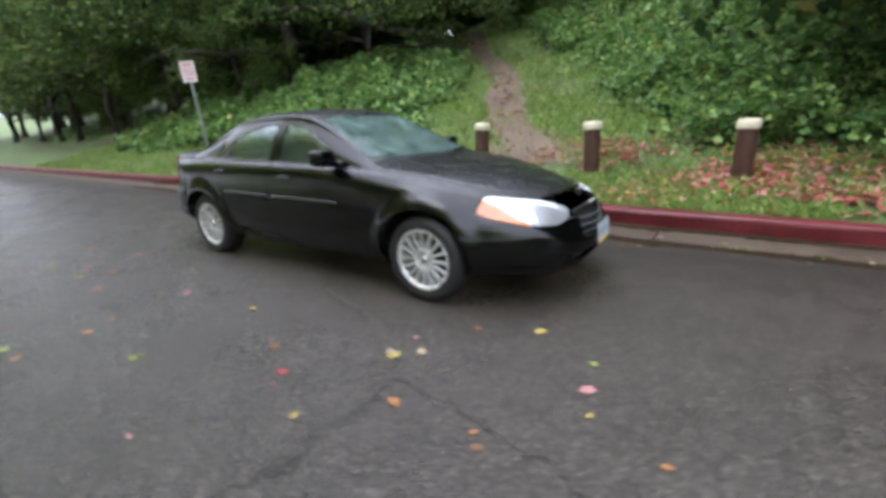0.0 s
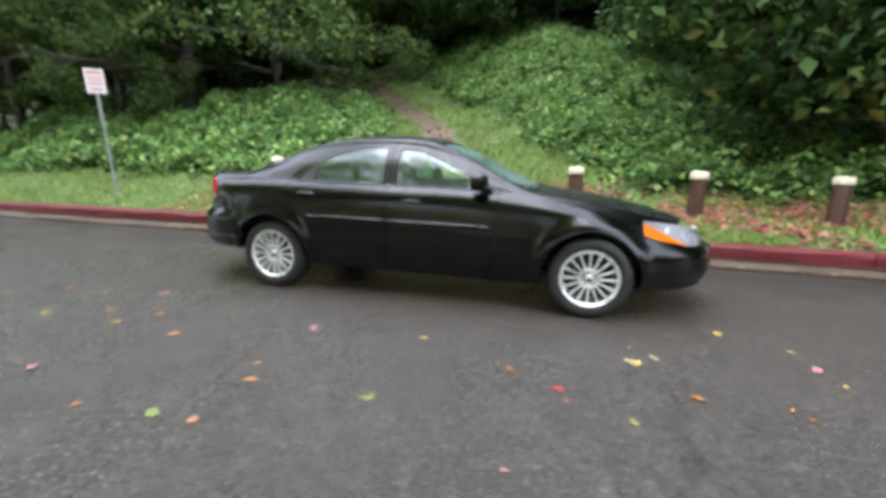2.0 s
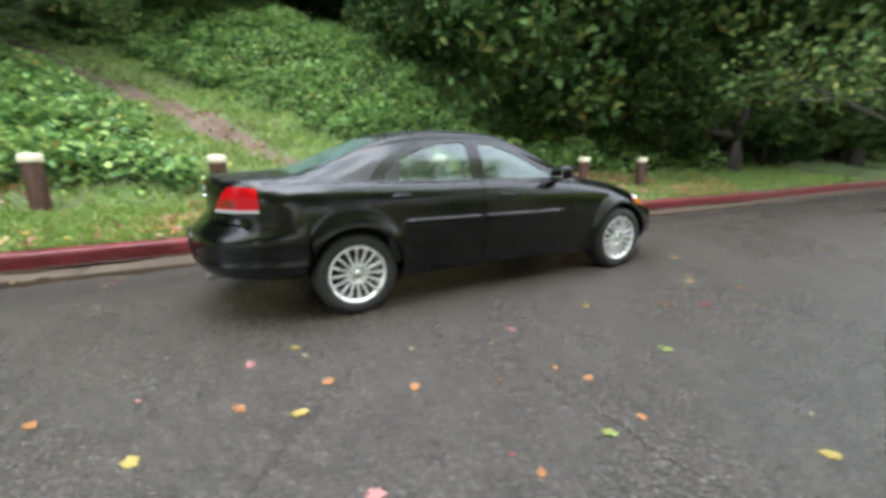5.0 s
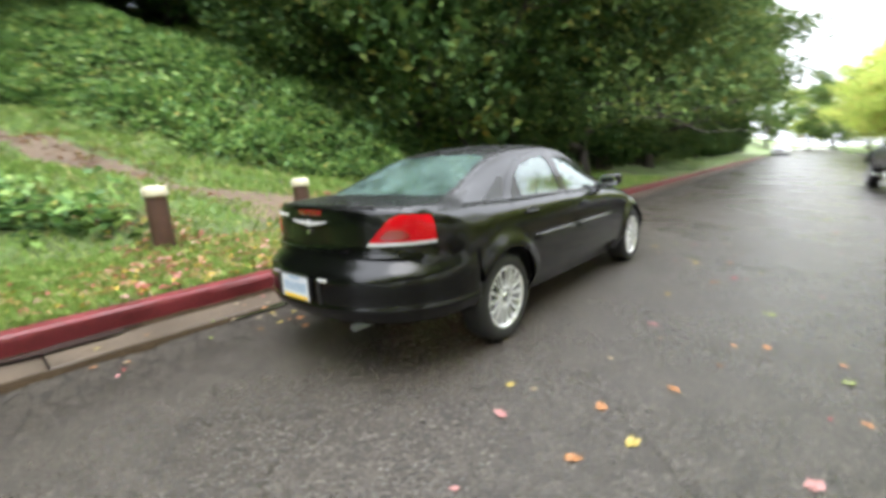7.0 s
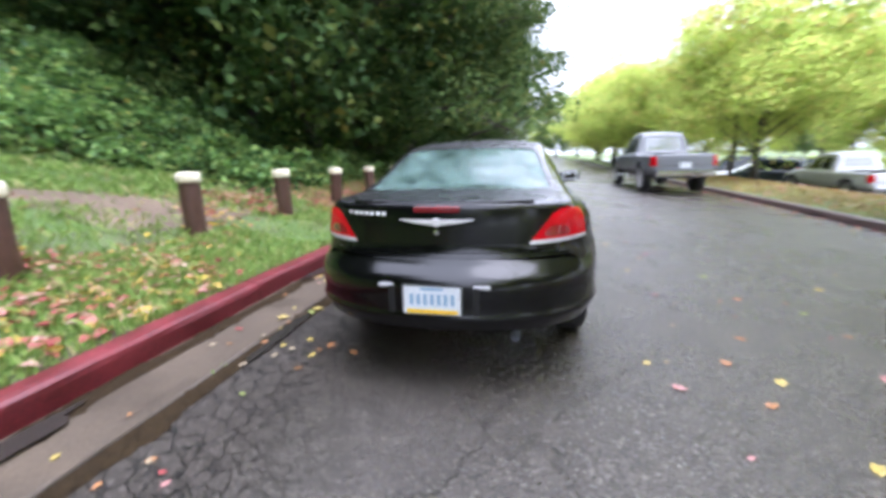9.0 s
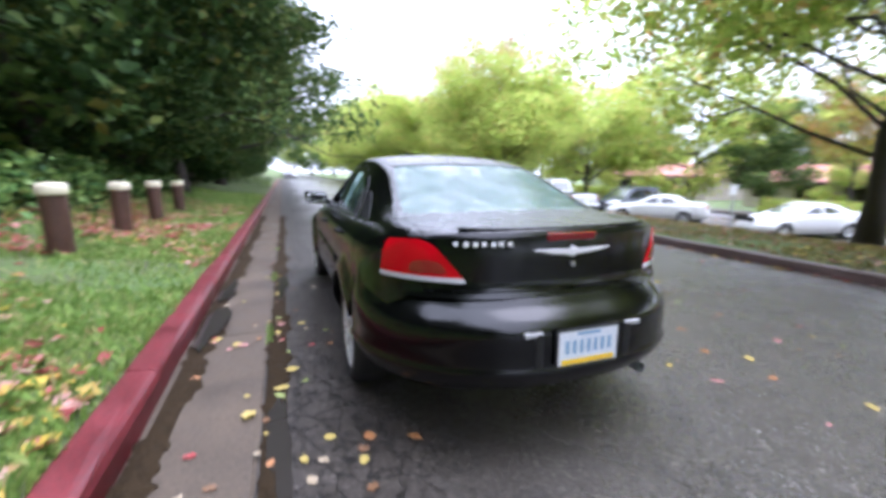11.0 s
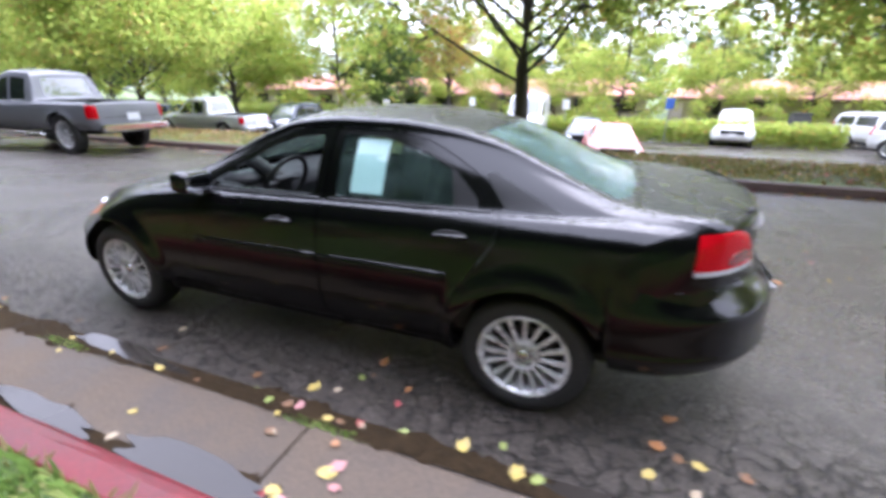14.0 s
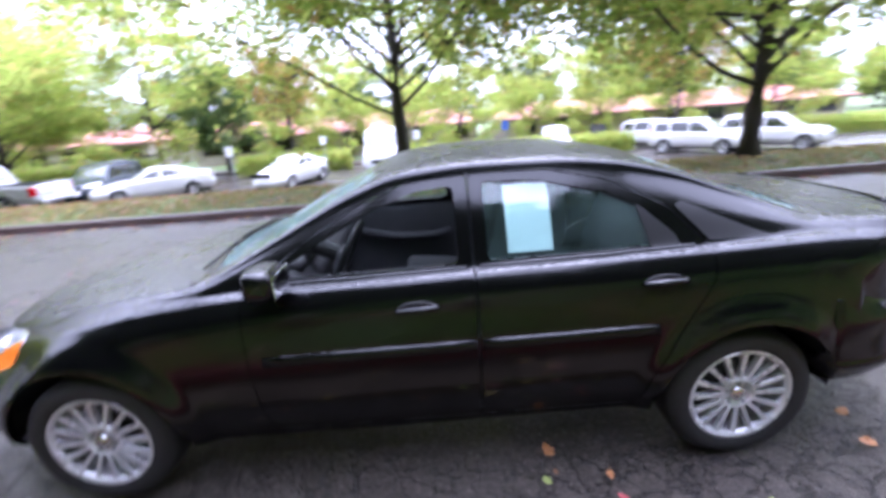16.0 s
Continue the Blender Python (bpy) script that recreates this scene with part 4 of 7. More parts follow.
def make_saloon():
    xs = np.unique(np.concatenate([-2.454 + 0.154 * np.linspace(0, 1, 26) ** 2.4, np.linspace(-2.36, -2.26, 12), np.linspace(-2.26, 2.0, 170), np.linspace(2.0, 2.28, 12), 2.36 - 0.1 * np.linspace(1, 0, 14) ** 1.7]).round(5))
    flares = ((HUB_F, HUB_Z, 0.365), (HUB_R, HUB_Z, 0.365))
    g = car_grid(xs, SED, lambda x: sed_plan(max(x, 0)) if x > -2.3 else 1.0 - 0.03 * step(-2.3, -2.45, x), flares, bow=SED_BOW, tail=True)
    nrm = grid_normals(g)
    tree, ns = skin_tree(g, nrm)
    skin = shell_mesh("skin", g, nrm, 0.0, -0.022, True)
    whole = skin
    pane = shell_mesh("pane", g, nrm, -0.005, -0.0095, True)
    lens = shell_mesh("lens", g, nrm, 0.004, -0.004, True)
    bowl = shell_mesh("bowl", g, nrm, -0.008, -0.016, True)
    car = thing("parked_car", "black four-door saloon car, wet with rain, parked at the kerb", "car")

    front_win = rounded([(-0.205, 0.968), (-0.205, 1.262), (-0.04, 1.245), (0.14, 1.185), (0.34, 1.085), (0.585, 0.953)], 0.03)
    rear_win = rounded([(-0.325, 0.972), (-0.325, 1.27), (-0.55, 1.262), (-0.8, 1.205), (-0.98, 1.118), (-1.09, 1.02), (-1.1, 0.985)], 0.03)
    front_door = rounded([(0.63, 0.27), (0.66, 0.6), (0.67, 0.915), (0.42, 1.085), (0.2, 1.205), (-0.02, 1.288), (-0.262, 1.305), (-0.262, 0.27)], 0.03)
    rear_door = rounded([(-0.27, 0.27), (-0.27, 1.305), (-0.6, 1.298), (-0.86, 1.238), (-1.08, 1.125), (-1.215, 0.975), (-1.2, 0.86), (-1.06, 0.64), (-0.965, 0.46), (-0.93, 0.27)], 0.03)
    shield_half = [(0.955, 0.0), (0.935, 0.3), (0.85, 0.56), (0.755, 0.64), (0.46, 0.578), (0.24, 0.535), (0.13, 0.50), (0.165, 0.25), (0.175, 0.0)]
    back_half = [(-1.09, 0.0), (-1.075, 0.25), (-1.05, 0.485), (-1.2, 0.52), (-1.42, 0.555), (-1.69, 0.60), (-1.745, 0.52), (-1.77, 0.25), (-1.78, 0.0)]
    hood_half = [(0.985, 0.0), (0.965, 0.35), (0.89, 0.6), (0.89, 0.7), (1.4, 0.66), (1.85, 0.56), (2.04, 0.40), (2.11, 0.2), (2.12, 0.0)]
    boot_half = [(-1.81, 0.0), (-1.8, 0.3), (-1.765, 0.585), (-1.85, 0.64), (-2.2, 0.635), (-2.7, 0.6), (-2.7, 0.0)]

    def both(h):
        return rounded([*h, *[(x, -y) for x, y in h[-2:0:-1]]], 0.03)

    shield, back, hood, boot = both(shield_half), both(back_half), both(hood_half), both(boot_half)
    tail = rounded([(0.475, 0.80), (0.595, 0.95), (0.645, 0.98), (0.70, 0.977), (0.78, 0.955), (0.95, 0.915), (0.95, 0.812)], 0.02)
    head = rounded([(0.327, 0.578), (0.309, 0.643), (0.393, 0.691), (0.561, 0.733), (0.69, 0.749), (0.737, 0.693), (0.721, 0.617), (0.601, 0.561), (0.457, 0.546)], 0.03)
    rear_bumper = [(-2.7, 0.2), (-1.66, 0.2), (-1.69, 0.60), (-2.02, 0.645), (-2.14, 0.735), (-2.7, 0.742)]
    front_bumper = [(2.6, 0.1), (1.7, 0.1), (1.76, 0.5), (1.8, 0.575), (2.6, 0.575)]
    arch = [(HUB_F, -1), (HUB_R, -1), (HUB_F, 1), (HUB_R, 1)]

    def arch_bm(hx, s):
        return prism([(hx + 0.365, 0.0)] + [(hx + 0.365 * math.cos(a), HUB_Z + 0.365 * math.sin(a)) for a in np.linspace(-0.15, np.pi + 0.15, 40)] + [(hx - 0.365, 0.0)], "y", s * 0.6, s * 1.1)

    def arches():
        return join_bm(*[arch_bm(h, s) for h, s in arch])

    def sides(poly, lo, hi):
        return join_bm(prism(poly, "y", lo, hi), prism(poly, "y", -hi, -lo))

    def seal(name, me, mat, parent=car, label=""):
        smooth_like(me, tree, ns)
        return part(name, me, mat, parent, label)

    gap = 0.0022
    skin = cut(whole, [("-", arch_bm(h, s)) for h, s in arch])
    # fixed bodywork: all that is left once the openings and panels are taken out
    steps_body = [("-", sides(swollen(front_door, gap), 0.3, 1.2)), ("-", sides(swollen(rear_door, gap), 0.3, 1.2)), ("-", prism(shield, "z", 0.7, 1.6)), ("-", prism(back, "z", 0.9, 1.6)),
                  ("-", prism(swollen(hood, gap), "z", 0.5, 1.2)), ("-", prism(swollen(boot, gap), "z", 0.762, 1.4)), ("-", prism(rear_bumper, "y", -1.2, 1.2)), ("-", prism(front_bumper, "y", -1.2, 1.2)),
                  ("-", prism(swollen(tail, gap), "x", -2.6, -1.99)), ("-", prism([(-y, z) for y, z in swollen(tail, gap)], "x", -2.6, -1.99)), ("-", prism(head, "x", 1.74, 2.6)), ("-", prism([(-y, z) for y, z in head], "x", 1.74, 2.6))]
    seal("body", cut(skin, steps_body), M_PAINT)
    def pair(name, steps_r, mat, base=None, label="", parents=None):
        r = cut(base or skin, steps_r)
        smooth_like(r, tree, ns)
        l = mirrored(r, name)
        pr, pl = parents or (car, car)
        return part(name, r, mat, pr, label), part(name, l, mat, pl, label)

    fd = pair("front_door", [("&", prism(swollen(front_door, -gap), "y", -1.2, -0.3)), ("-", prism(front_win, "y", -1.2, -0.3))], M_PAINT)
    rd = pair("rear_door", [("&", prism(swollen(rear_door, -gap), "y", -1.2, -0.3)), ("-", prism(rear_win, "y", -1.2, -0.3))], M_PAINT)
    # side glass: the kerbside front window is wound down
    fw = cut(pane, [("&", prism(swollen(front_win, 0.006), "y", -1.2, -0.3))])
    smooth_like(fw, tree, ns)
    part("window", fw, M_GLASS, fd[0], "green-tinted side window").visible_shadow = False
    rw = pair("window", [("&", prism(swollen(rear_win, 0.006), "y", -1.2, -0.3))], M_GLASS, pane, "green-tinted side window", rd)
    trim_shell = shell_mesh("trim_shell", g, nrm, 0.002, -0.004, True)
    pair("quarter_trim", [("&", prism(rounded([(-0.985, 0.976), (-0.945, 1.148), (-0.98, 1.12), (-1.09, 1.022), (-1.105, 0.976)], 0.012), "y", -1.2, -0.3))], M_BLACK, trim_shell, "black plastic corner trim", rd)
    pair("sail_panel", [("&", prism(rounded([(-1.226, 0.992), (-1.108, 1.128), (-1.15, 1.138), (-1.36, 1.04), (-1.48, 0.992)], 0.012), "y", -1.2, -0.3))], M_BLACK, trim_shell, "glossy black triangular panel")
    ws_ob = seal("windscreen", cut(pane, [("&", prism(swollen(shield, 0.008), "z", 0.7, 1.6))]), M_GLASSWET)
    rg_ob = seal("rear_window", cut(pane, [("&", prism(swollen(back, 0.008), "z", 0.9, 1.6))]), M_GLASSWET)
    for o in (*rw, ws_ob, rg_ob):
        o.visible_shadow = False
    seal("bonnet", cut(skin, [("&", prism(swollen(hood, -gap), "z", 0.503, 1.21)), ("-", prism(swollen(head, 0.0011), "x", 1.733, 2.61)), ("-", prism([(-y, z) for y, z in swollen(head, 0.0014)], "x", 1.734, 2.62))]), M_PAINT)
    boot_ob = seal("boot_lid", cut(skin, [("&", prism(swollen(boot, -gap), "z", 0.766, 1.4)), ("-", prism(swollen(tail, gap), "x", -2.6, -1.99)), ("-", prism([(-y, z) for y, z in swollen(tail, gap)], "x", -2.6, -1.99))]), M_PAINT)
    rb = part("rear_bumper", bumper_bm(), M_PAINT, car, smooth=True)
    mouth = rounded([(-0.30, 0.44), (-0.27, 0.60), (0.27, 0.60), (0.30, 0.44)], 0.03)
    intake = rounded([(-0.5, 0.27), (-0.46, 0.36), (0.46, 0.36), (0.5, 0.27)], 0.03)
    fb = seal("front_bumper", cut(skin, [("-", prism(mouth, "x", 2.0, 2.61)), ("-", prism(intake, "x", 2.0, 2.62)), ("&", prism(swollen(front_bumper, -0.003), "y", -1.2, 1.2)), ("-", prism(swollen(head, 0.0013), "x", 1.735, 2.63)), ("-", prism([(-y, z) for y, z in swollen(head, 0.0017)], "x", 1.736, 2.64))]), M_PAINT)
    tails = pair("tail_lamp", [("&", prism([(-y, z) for y, z in tail], "x", -2.6, -1.995))], M_REDLAMP, lens, "red tail lamp lens")
    # clear strip along the foot of each tail lamp
    strip = [(0.4, 0.78), (0.4, 0.82), (0.95, 0.829), (0.95, 0.78)]
    lens2 = shell_mesh("lens_foot", g, nrm, 0.0062, -0.002, True)
    pair("reversing_strip", [("&", prism([(-y, z) for y, z in tail], "x", -2.6, -1.995)), ("&", prism([(-y, z) for y, z in strip], "x", -2.7, -1.9))], M_CLEARLAMP, lens2, "clear lower strip", tails)
    pair("lamp_block", [("&", prism([(-y, z) for y, z in rounded([(0.545, 0.838), (0.59, 0.895), (0.68, 0.89), (0.70, 0.838)], 0.03)], "x", -2.6, -1.995))], M_REDDARK, lens2, "darker red inner block", tails)
    heads = pair("headlamp", [("&", prism([(-y, z) for y, z in head], "x", 1.74, 2.6))], M_REFLECTOR, bowl, "bright headlamp reflector")
    bowl2 = shell_mesh("bowl_amber", g, nrm, -0.0035, -0.0075, True)
    pair("indicator", [("&", prism([(-y, z) for y, z in head], "x", 1.74, 2.6)), ("&", prism([(-y, z) for y, z in [(0.585, 0.5), (0.625, 0.69), (0.68, 0.8), (0.95, 0.8), (0.95, 0.5)]], "x", 1.4, 2.7))], M_AMBER, bowl2, "amber indicator", heads)
    covers = pair("lens_cover", [("&", prism([(-y, z) for y, z in swollen(head, -0.002)], "x", 1.742, 2.6))], M_LAMPGLASS, lens, "clear lens", heads)
    for o in covers:
        o.visible_shadow = False
    # projector bowls inside the lamps
    for s, o in ((-1, heads[0]), (1, heads[1])):
        for y, z, r in ((0.54, 0.645, 0.05), (0.41, 0.625, 0.04)):
            near = sorted(((q[0], q[1], q[2]) for q in g.reshape(-1, 3) if q[0] > 1.4 and q[1] > 0), key=lambda q: math.hypot(q[1] - y, q[2] - z))[:4]
            x = min(q[0] for q in near) - 0.05
            b = lathe_bm([(r, -0.01), (r * 1.02, -0.016), (r * 0.9, -0.012), (r * 0.7, 0.01), (r * 0.35, 0.03), (0.0001, 0.034)], 24)
            bmesh.ops.rotate(b, cent=(0, 0, 0), matrix=Matrix.Rotation(radians(90), 3, "Z"), verts=b.verts)
            bmesh.ops.translate(b, vec=(x, s * y, z), verts=b.verts)
            part("bulb_bowl", b, M_REFLECTOR, o, smooth=True)
    # grille bars and nose
    gr = part("grille", box_bm((0.02, 0.54, 0.17), (2.22, 0, 0.52), 0.004), M_BLACK, car, "black slatted grille")
    for k in range(6):
        z = 0.455 + 0.026 * k
        pts = [(2.335 - 1.0 * y * y - 0.25 * max(0, z - 0.5), y, z) for y in np.linspace(-0.27, 0.27, 9)]
        part("slat", tube_bm(pts, [0.006] * 9, 6), M_BLACK if k % 2 else M_STEEL, gr)
    part("nose_badge", join_bm(*[wing_bm(0.075, 0.018)]), M_BADGE, car, "silver winged badge").matrix_basis = pose(2.272, 0, 0.632, 0, -35, 180)
    for s in (-1, 1):
        f = lathe_bm([(0.03, 0.02), (0.032, -0.002), (0.026, -0.004), (0.015, 0.004), (0.0001, 0.006)], 20)
        bmesh.ops.rotate(f, cent=(0, 0, 0), matrix=Matrix.Rotation(radians(90 + s * 22), 3, "Z"), verts=f.verts)
        bmesh.ops.translate(f, vec=(2.1, s * 0.55, 0.36), verts=f.verts)
        part("fog_lamp", f, M_STEEL, fb, "round fog lamp", smooth=True)
    def rear_x(y, z):
        """Where the tail's skin lies at y, z."""
        q = g.reshape(-1, 3)
        q = q[q[:, 0] < -1.6]
        d = np.hypot(q[:, 1] - y, (q[:, 2] - z) * 0.8)
        i = np.argsort(d)[:6]
        return float(np.average(q[i, 0], weights=1 / (d[i] + 1e-3)))

    # plates
    def make_plate(parent, at):
        p = part("number_plate", box_bm((0.006, 0.305, 0.153), (0, 0, 0), 0.002), M_PLATE, parent, "white plate with blue print and a yellow foot")
        p.matrix_basis = at
        part("plate_frame", join_bm(box_bm((0.008, 0.315, 0.012), (0, 0, 0.078), 0.002), box_bm((0.008, 0.012, 0.153), (0, 0.157, 0), 0.002), box_bm((0.008, 0.012, 0.153), (0, -0.157, 0), 0.002)), M_BLACK, p)
        part("yellow_band", box_bm((0.009, 0.27, 0.022), (0, 0, -0.062), 0.001), M_YELLOW, p)
        part("print_bar", box_bm((0.008, 0.12, 0.014), (0, 0.0, 0.058)), M_PLATEBLUE, p)
        for k in range(7):
            part("print_bar", box_bm((0.008, 0.019, 0.058), (0, -0.108 + 0.036 * k, 0.002)), M_PLATEBLUE, p)
        return p

    make_plate(rb, pose(bumper_x(0) - 0.012, 0, 0.545, 0, 1, 0))
    make_plate(fb, pose(2.366, 0, 0.43, 0, -6, 0))
    for s in (-1, 1):
        part("plate_lamp", box_bm((0.016, 0.085, 0.02), (bumper_x(0.255) - 0.002, s * 0.255, 0.61), 0.004), M_CLEARLAMP, rb, "small pale lamp")
    # no recess is cut: black strips paint the shade along its edges
    for s in (-1, 1):
        part("plate_recess", box_bm((0.012, 0.035, 0.15), (bumper_x(0.225) - 0.0005, s * 0.225, 0.535), 0.005), M_BLACK, rb, "black strip standing for the shade of the plate recess")
    part("stop_lamp", box_bm((0.02, 0.25, 0.032), (rear_x(0, 0.99), 0, 0.99), 0.004, Matrix.Rotation(radians(-12), 4, "Y")), M_REDDARK, boot_ob, "dark red high stop lamp")
    badge = part("tail_badge", wing_bm(0.2, 0.034), M_BADGE, boot_ob, "silver winged badge")
    badge.matrix_basis = pose(rear_x(0, 0.925) - 0.008, 0, 0.925, 0, -8, 0)
    lk = lathe_bm([(0.013, 0.0), (0.013, -0.008), (0.0001, -0.009)], 16)
    bmesh.ops.rotate(lk, cent=(0, 0, 0), matrix=Matrix.Rotation(radians(-90), 3, "Z"), verts=lk.verts)
    bmesh.ops.translate(lk, vec=(rear_x(0, 0.87) - 0.002, 0, 0.87), verts=lk.verts)
    part("boot_lock", lk, M_CHROME, boot_ob)
    for k in range(7):
        part("badge_bar", box_bm((0.006, 0.02, 0.017), (rear_x(0.515 - 0.036 * k, 0.965) - 0.014, 0.515 - 0.036 * k, 0.965), 0.001, None), M_BADGE, boot_ob)
    part("spoiler_lip", tube_bm([(rear_x(y, 1.018) + 0.006, y, 1.024) for y in np.linspace(-0.5, 0.5, 15)], [0.009] * 15, 8), M_PAINT, boot_ob, smooth=True)
    # side mouldings, handles, mirrors
    def side_y(x, z):
        row = g[int(np.argmin(np.abs(xs - x)))]
        h = row[: len(row) // 2 + 1]
        h = h[(h[:, 2] > z - 0.12) & (h[:, 2] < z + 0.12)]
        o = np.argsort(h[:, 2])
        return float(np.interp(z, h[o, 2], h[o, 1]))

    for s, fdoor, rdoor in ((-1, fd[0], rd[0]), (1, fd[1], rd[1])):
        for d, xa, xb in ((fdoor, 0.60, -0.255), (rdoor, -0.277, -0.985)):
            px = np.linspace(xa, xb, 9)
            b = bmesh.new()
            rows = []
            for x in px:
                z = 0.655 + 0.012 * (0.6 - x)
                rows.append([b.verts.new((x, s * (side_y(x, z + dz) + o), z + dz)) for dz, o in ((-0.024, -0.004), (-0.02, 0.009), (0.0, 0.0125), (0.02, 0.009), (0.024, -0.004))])
            for r1, r2 in zip(rows, rows[1:]):
                for i in range(4):
                    b.faces.new((r1[i], r1[i + 1], r2[i + 1], r2[i]))
            b.faces.new(rows[0])
            b.faces.new(rows[-1][::-1])
            bmesh.ops.recalc_face_normals(b, faces=b.faces[:])
            part("side_moulding", b, M_PAINT, d, smooth=True)
        for d, x, z in ((fdoor, -0.03, 0.832), (rdoor, -1.0, 0.868)):
            y = side_y(x, z)
            hd = part("door_handle", tube_bm([(x + 0.085, s * (y - 0.004), z - 0.004), (x + 0.075, s * (y + 0.016), z), (x + 0.03, s * (y + 0.026), z + 0.006), (x - 0.03, s * (y + 0.026), z + 0.008), (x - 0.075, s * (y + 0.016), z + 0.006), (x - 0.085, s * (y - 0.004), z + 0.004)], [0.009, 0.012, 0.0125, 0.0125, 0.012, 0.009], 8), M_PAINT, d, smooth=True)
            cup = part("handle_cup", lathe_bm([(0.05, 0.002), (0.048, -0.001), (0.03, 0.001), (0.0001, 0.002)], 24), M_BLACK, d)
            cup.matrix_basis = pose(x, s * (y - 0.001), z - 0.012) @ Matrix.Diagonal((1.75, -s * 1.0, 0.85, 1))
        # window-sill rubber and pillar trim
        for d, xa, xb in ((fdoor, 0.60, -0.235), (rdoor, -0.295, -1.16)):
            pts = [(x, s * (side_y(x, 0.958 - 0.02 * (x + 0.3)) - 0.002), 0.957 - 0.022 * (x + 0.3)) for x in np.linspace(xa, xb, 9)]
            part("sill_strip", tube_bm(pts, [0.007] * 9, 6), M_SILL, d, smooth=True)
        mir = part("mirror_housing", mirror_bm(), M_PAINT, fdoor, "black door mirror", smooth=True)
        mir.matrix_basis = pose(0.53, s * 0.79, 0.992) @ Matrix.Diagonal((1.1, s * 1.1, 0.92, 1))
        gl = part("mirror_glass", box_bm((0.004, 0.15, 0.09), (-0.064, 0.085, 0.01), 0.001), plain("mirror", (0.8, 0.82, 0.84), 0.03, 1.0) if s < 0 else bpy.data.materials["mirror"], mir)
        # arch liners
        for hx in (HUB_F, HUB_R):
            b = bmesh.new()
            aa = np.linspace(0.05, math.pi - 0.05, 20)
            r1 = [b.verts.new((hx + 0.375 * math.cos(a), s * 0.85, HUB_Z + 0.375 * math.sin(a))) for a in aa]
            r2 = [b.verts.new((hx + 0.375 * math.cos(a), s * 0.55, HUB_Z + 0.375 * math.sin(a))) for a in aa]
            for i in range(19):
                b.faces.new((r1[i], r1[i + 1], r2[i + 1], r2[i]))
            b.faces.new(r2)
            part("arch_liner", b, M_BLACK, car)
        for hx in (HUB_F, HUB_R):
            make_wheel("wheel", car, (hx, s * 0.86, HUB_Z), s)
    # wipers
    for y0, y1 in ((-0.50, 0.06), (0.12, 0.6)):
        pts = [(0.99 - 0.12 * abs(y) - 0.02, y, float(SED["zt"](0.97 - 0.12 * abs(y))) - 0.02 * abs(y) + 0.018) for y in np.linspace(y0, y1, 7)]
        part("wiper", tube_bm(pts, [0.007] * 7, 6), M_BLACK, car)
    part("cowl", tube_bm([(0.972 - 0.13 * abs(y) ** 2.0 * 1.4, y, 0.948 - 0.05 * abs(y) ** 2) for y in np.linspace(-0.66, 0.66, 15)], [0.016] * 15, 8), M_BLACK, car, "black plastic cowl")
    part("exhaust_pipe", tube_bm([(-2.0, -0.42, 0.315), (-2.25, -0.42, 0.325), (-2.37, -0.42, 0.325)], [0.024] * 3, 14, False), M_STEEL, car)
    part("silencer", box_bm((0.35, 0.5, 0.12), (-2.05, -0.2, 0.34), 0.04), M_BLACK, car)
    part("floor_pan", box_bm((3.5, 1.3, 0.05), (0, 0, 0.27), 0.01), M_BLACK, car)
    # cabin
    part("dashboard", dash_bm(), M_TRIM, car, "dark grey dashboard", smooth=True)
    st = new("steering_wheel", None)
    st.parent, st.matrix_basis = car, pose(0.33, 0.36, 0.91, 0, -26, 0)
    part("wheel_ring", torus_bm(0.185, 0.016), M_BLACK, st, smooth=True)
    part("wheel_hub", join_bm(box_bm((0.05, 0.15, 0.12), (0.02, 0, -0.02), 0.02), box_bm((0.02, 0.33, 0.03), (0.012, 0, 0.0), 0.008), box_bm((0.02, 0.03, 0.16), (0.012, 0, -0.09), 0.008)), M_TRIM, st)
    part("column", tube_bm([(0.02, 0, 0), (0.3, 0, 0)], [0.04, 0.05], 12), M_BLACK, st)
    for y in (-0.36, 0.36):
        seat = new("front_seat", None)
        seat.parent, seat.matrix_basis = car, pose(-0.22, y, 0.30)
        part("cushion", box_bm((0.52, 0.5, 0.18), (0.08, 0, 0.17), 0.06, Matrix.Rotation(radians(-6), 4, "Y"), 3), M_CLOTH, seat, smooth=True)
        part("backrest", box_bm((0.15, 0.5, 0.62), (-0.25, 0, 0.49), 0.06, Matrix.Rotation(radians(-16), 4, "Y"), 3), M_CLOTH, seat, smooth=True)
        part("headrest", box_bm((0.1, 0.27, 0.19), (-0.40, 0, 0.83), 0.045, Matrix.Rotation(radians(-14), 4, "Y"), 3), M_CLOTH, seat, smooth=True)
    rs = new("rear_seat", None)
    rs.parent, rs.matrix_basis = car, pose(-1.05, 0, 0.30)
    part("cushion", box_bm((0.5, 1.3, 0.2), (0.06, 0, 0.16), 0.06, None, 3), M_CLOTH, rs, smooth=True)
    part("backrest", box_bm((0.16, 1.3, 0.6), (-0.26, 0, 0.45), 0.06, Matrix.Rotation(radians(-22), 4, "Y"), 3), M_CLOTH, rs, smooth=True)
    part("parcel_shelf", box_bm((0.5, 1.15, 0.03), (-0.52, 0, 0.70), 0.01), M_TRIM, rs)
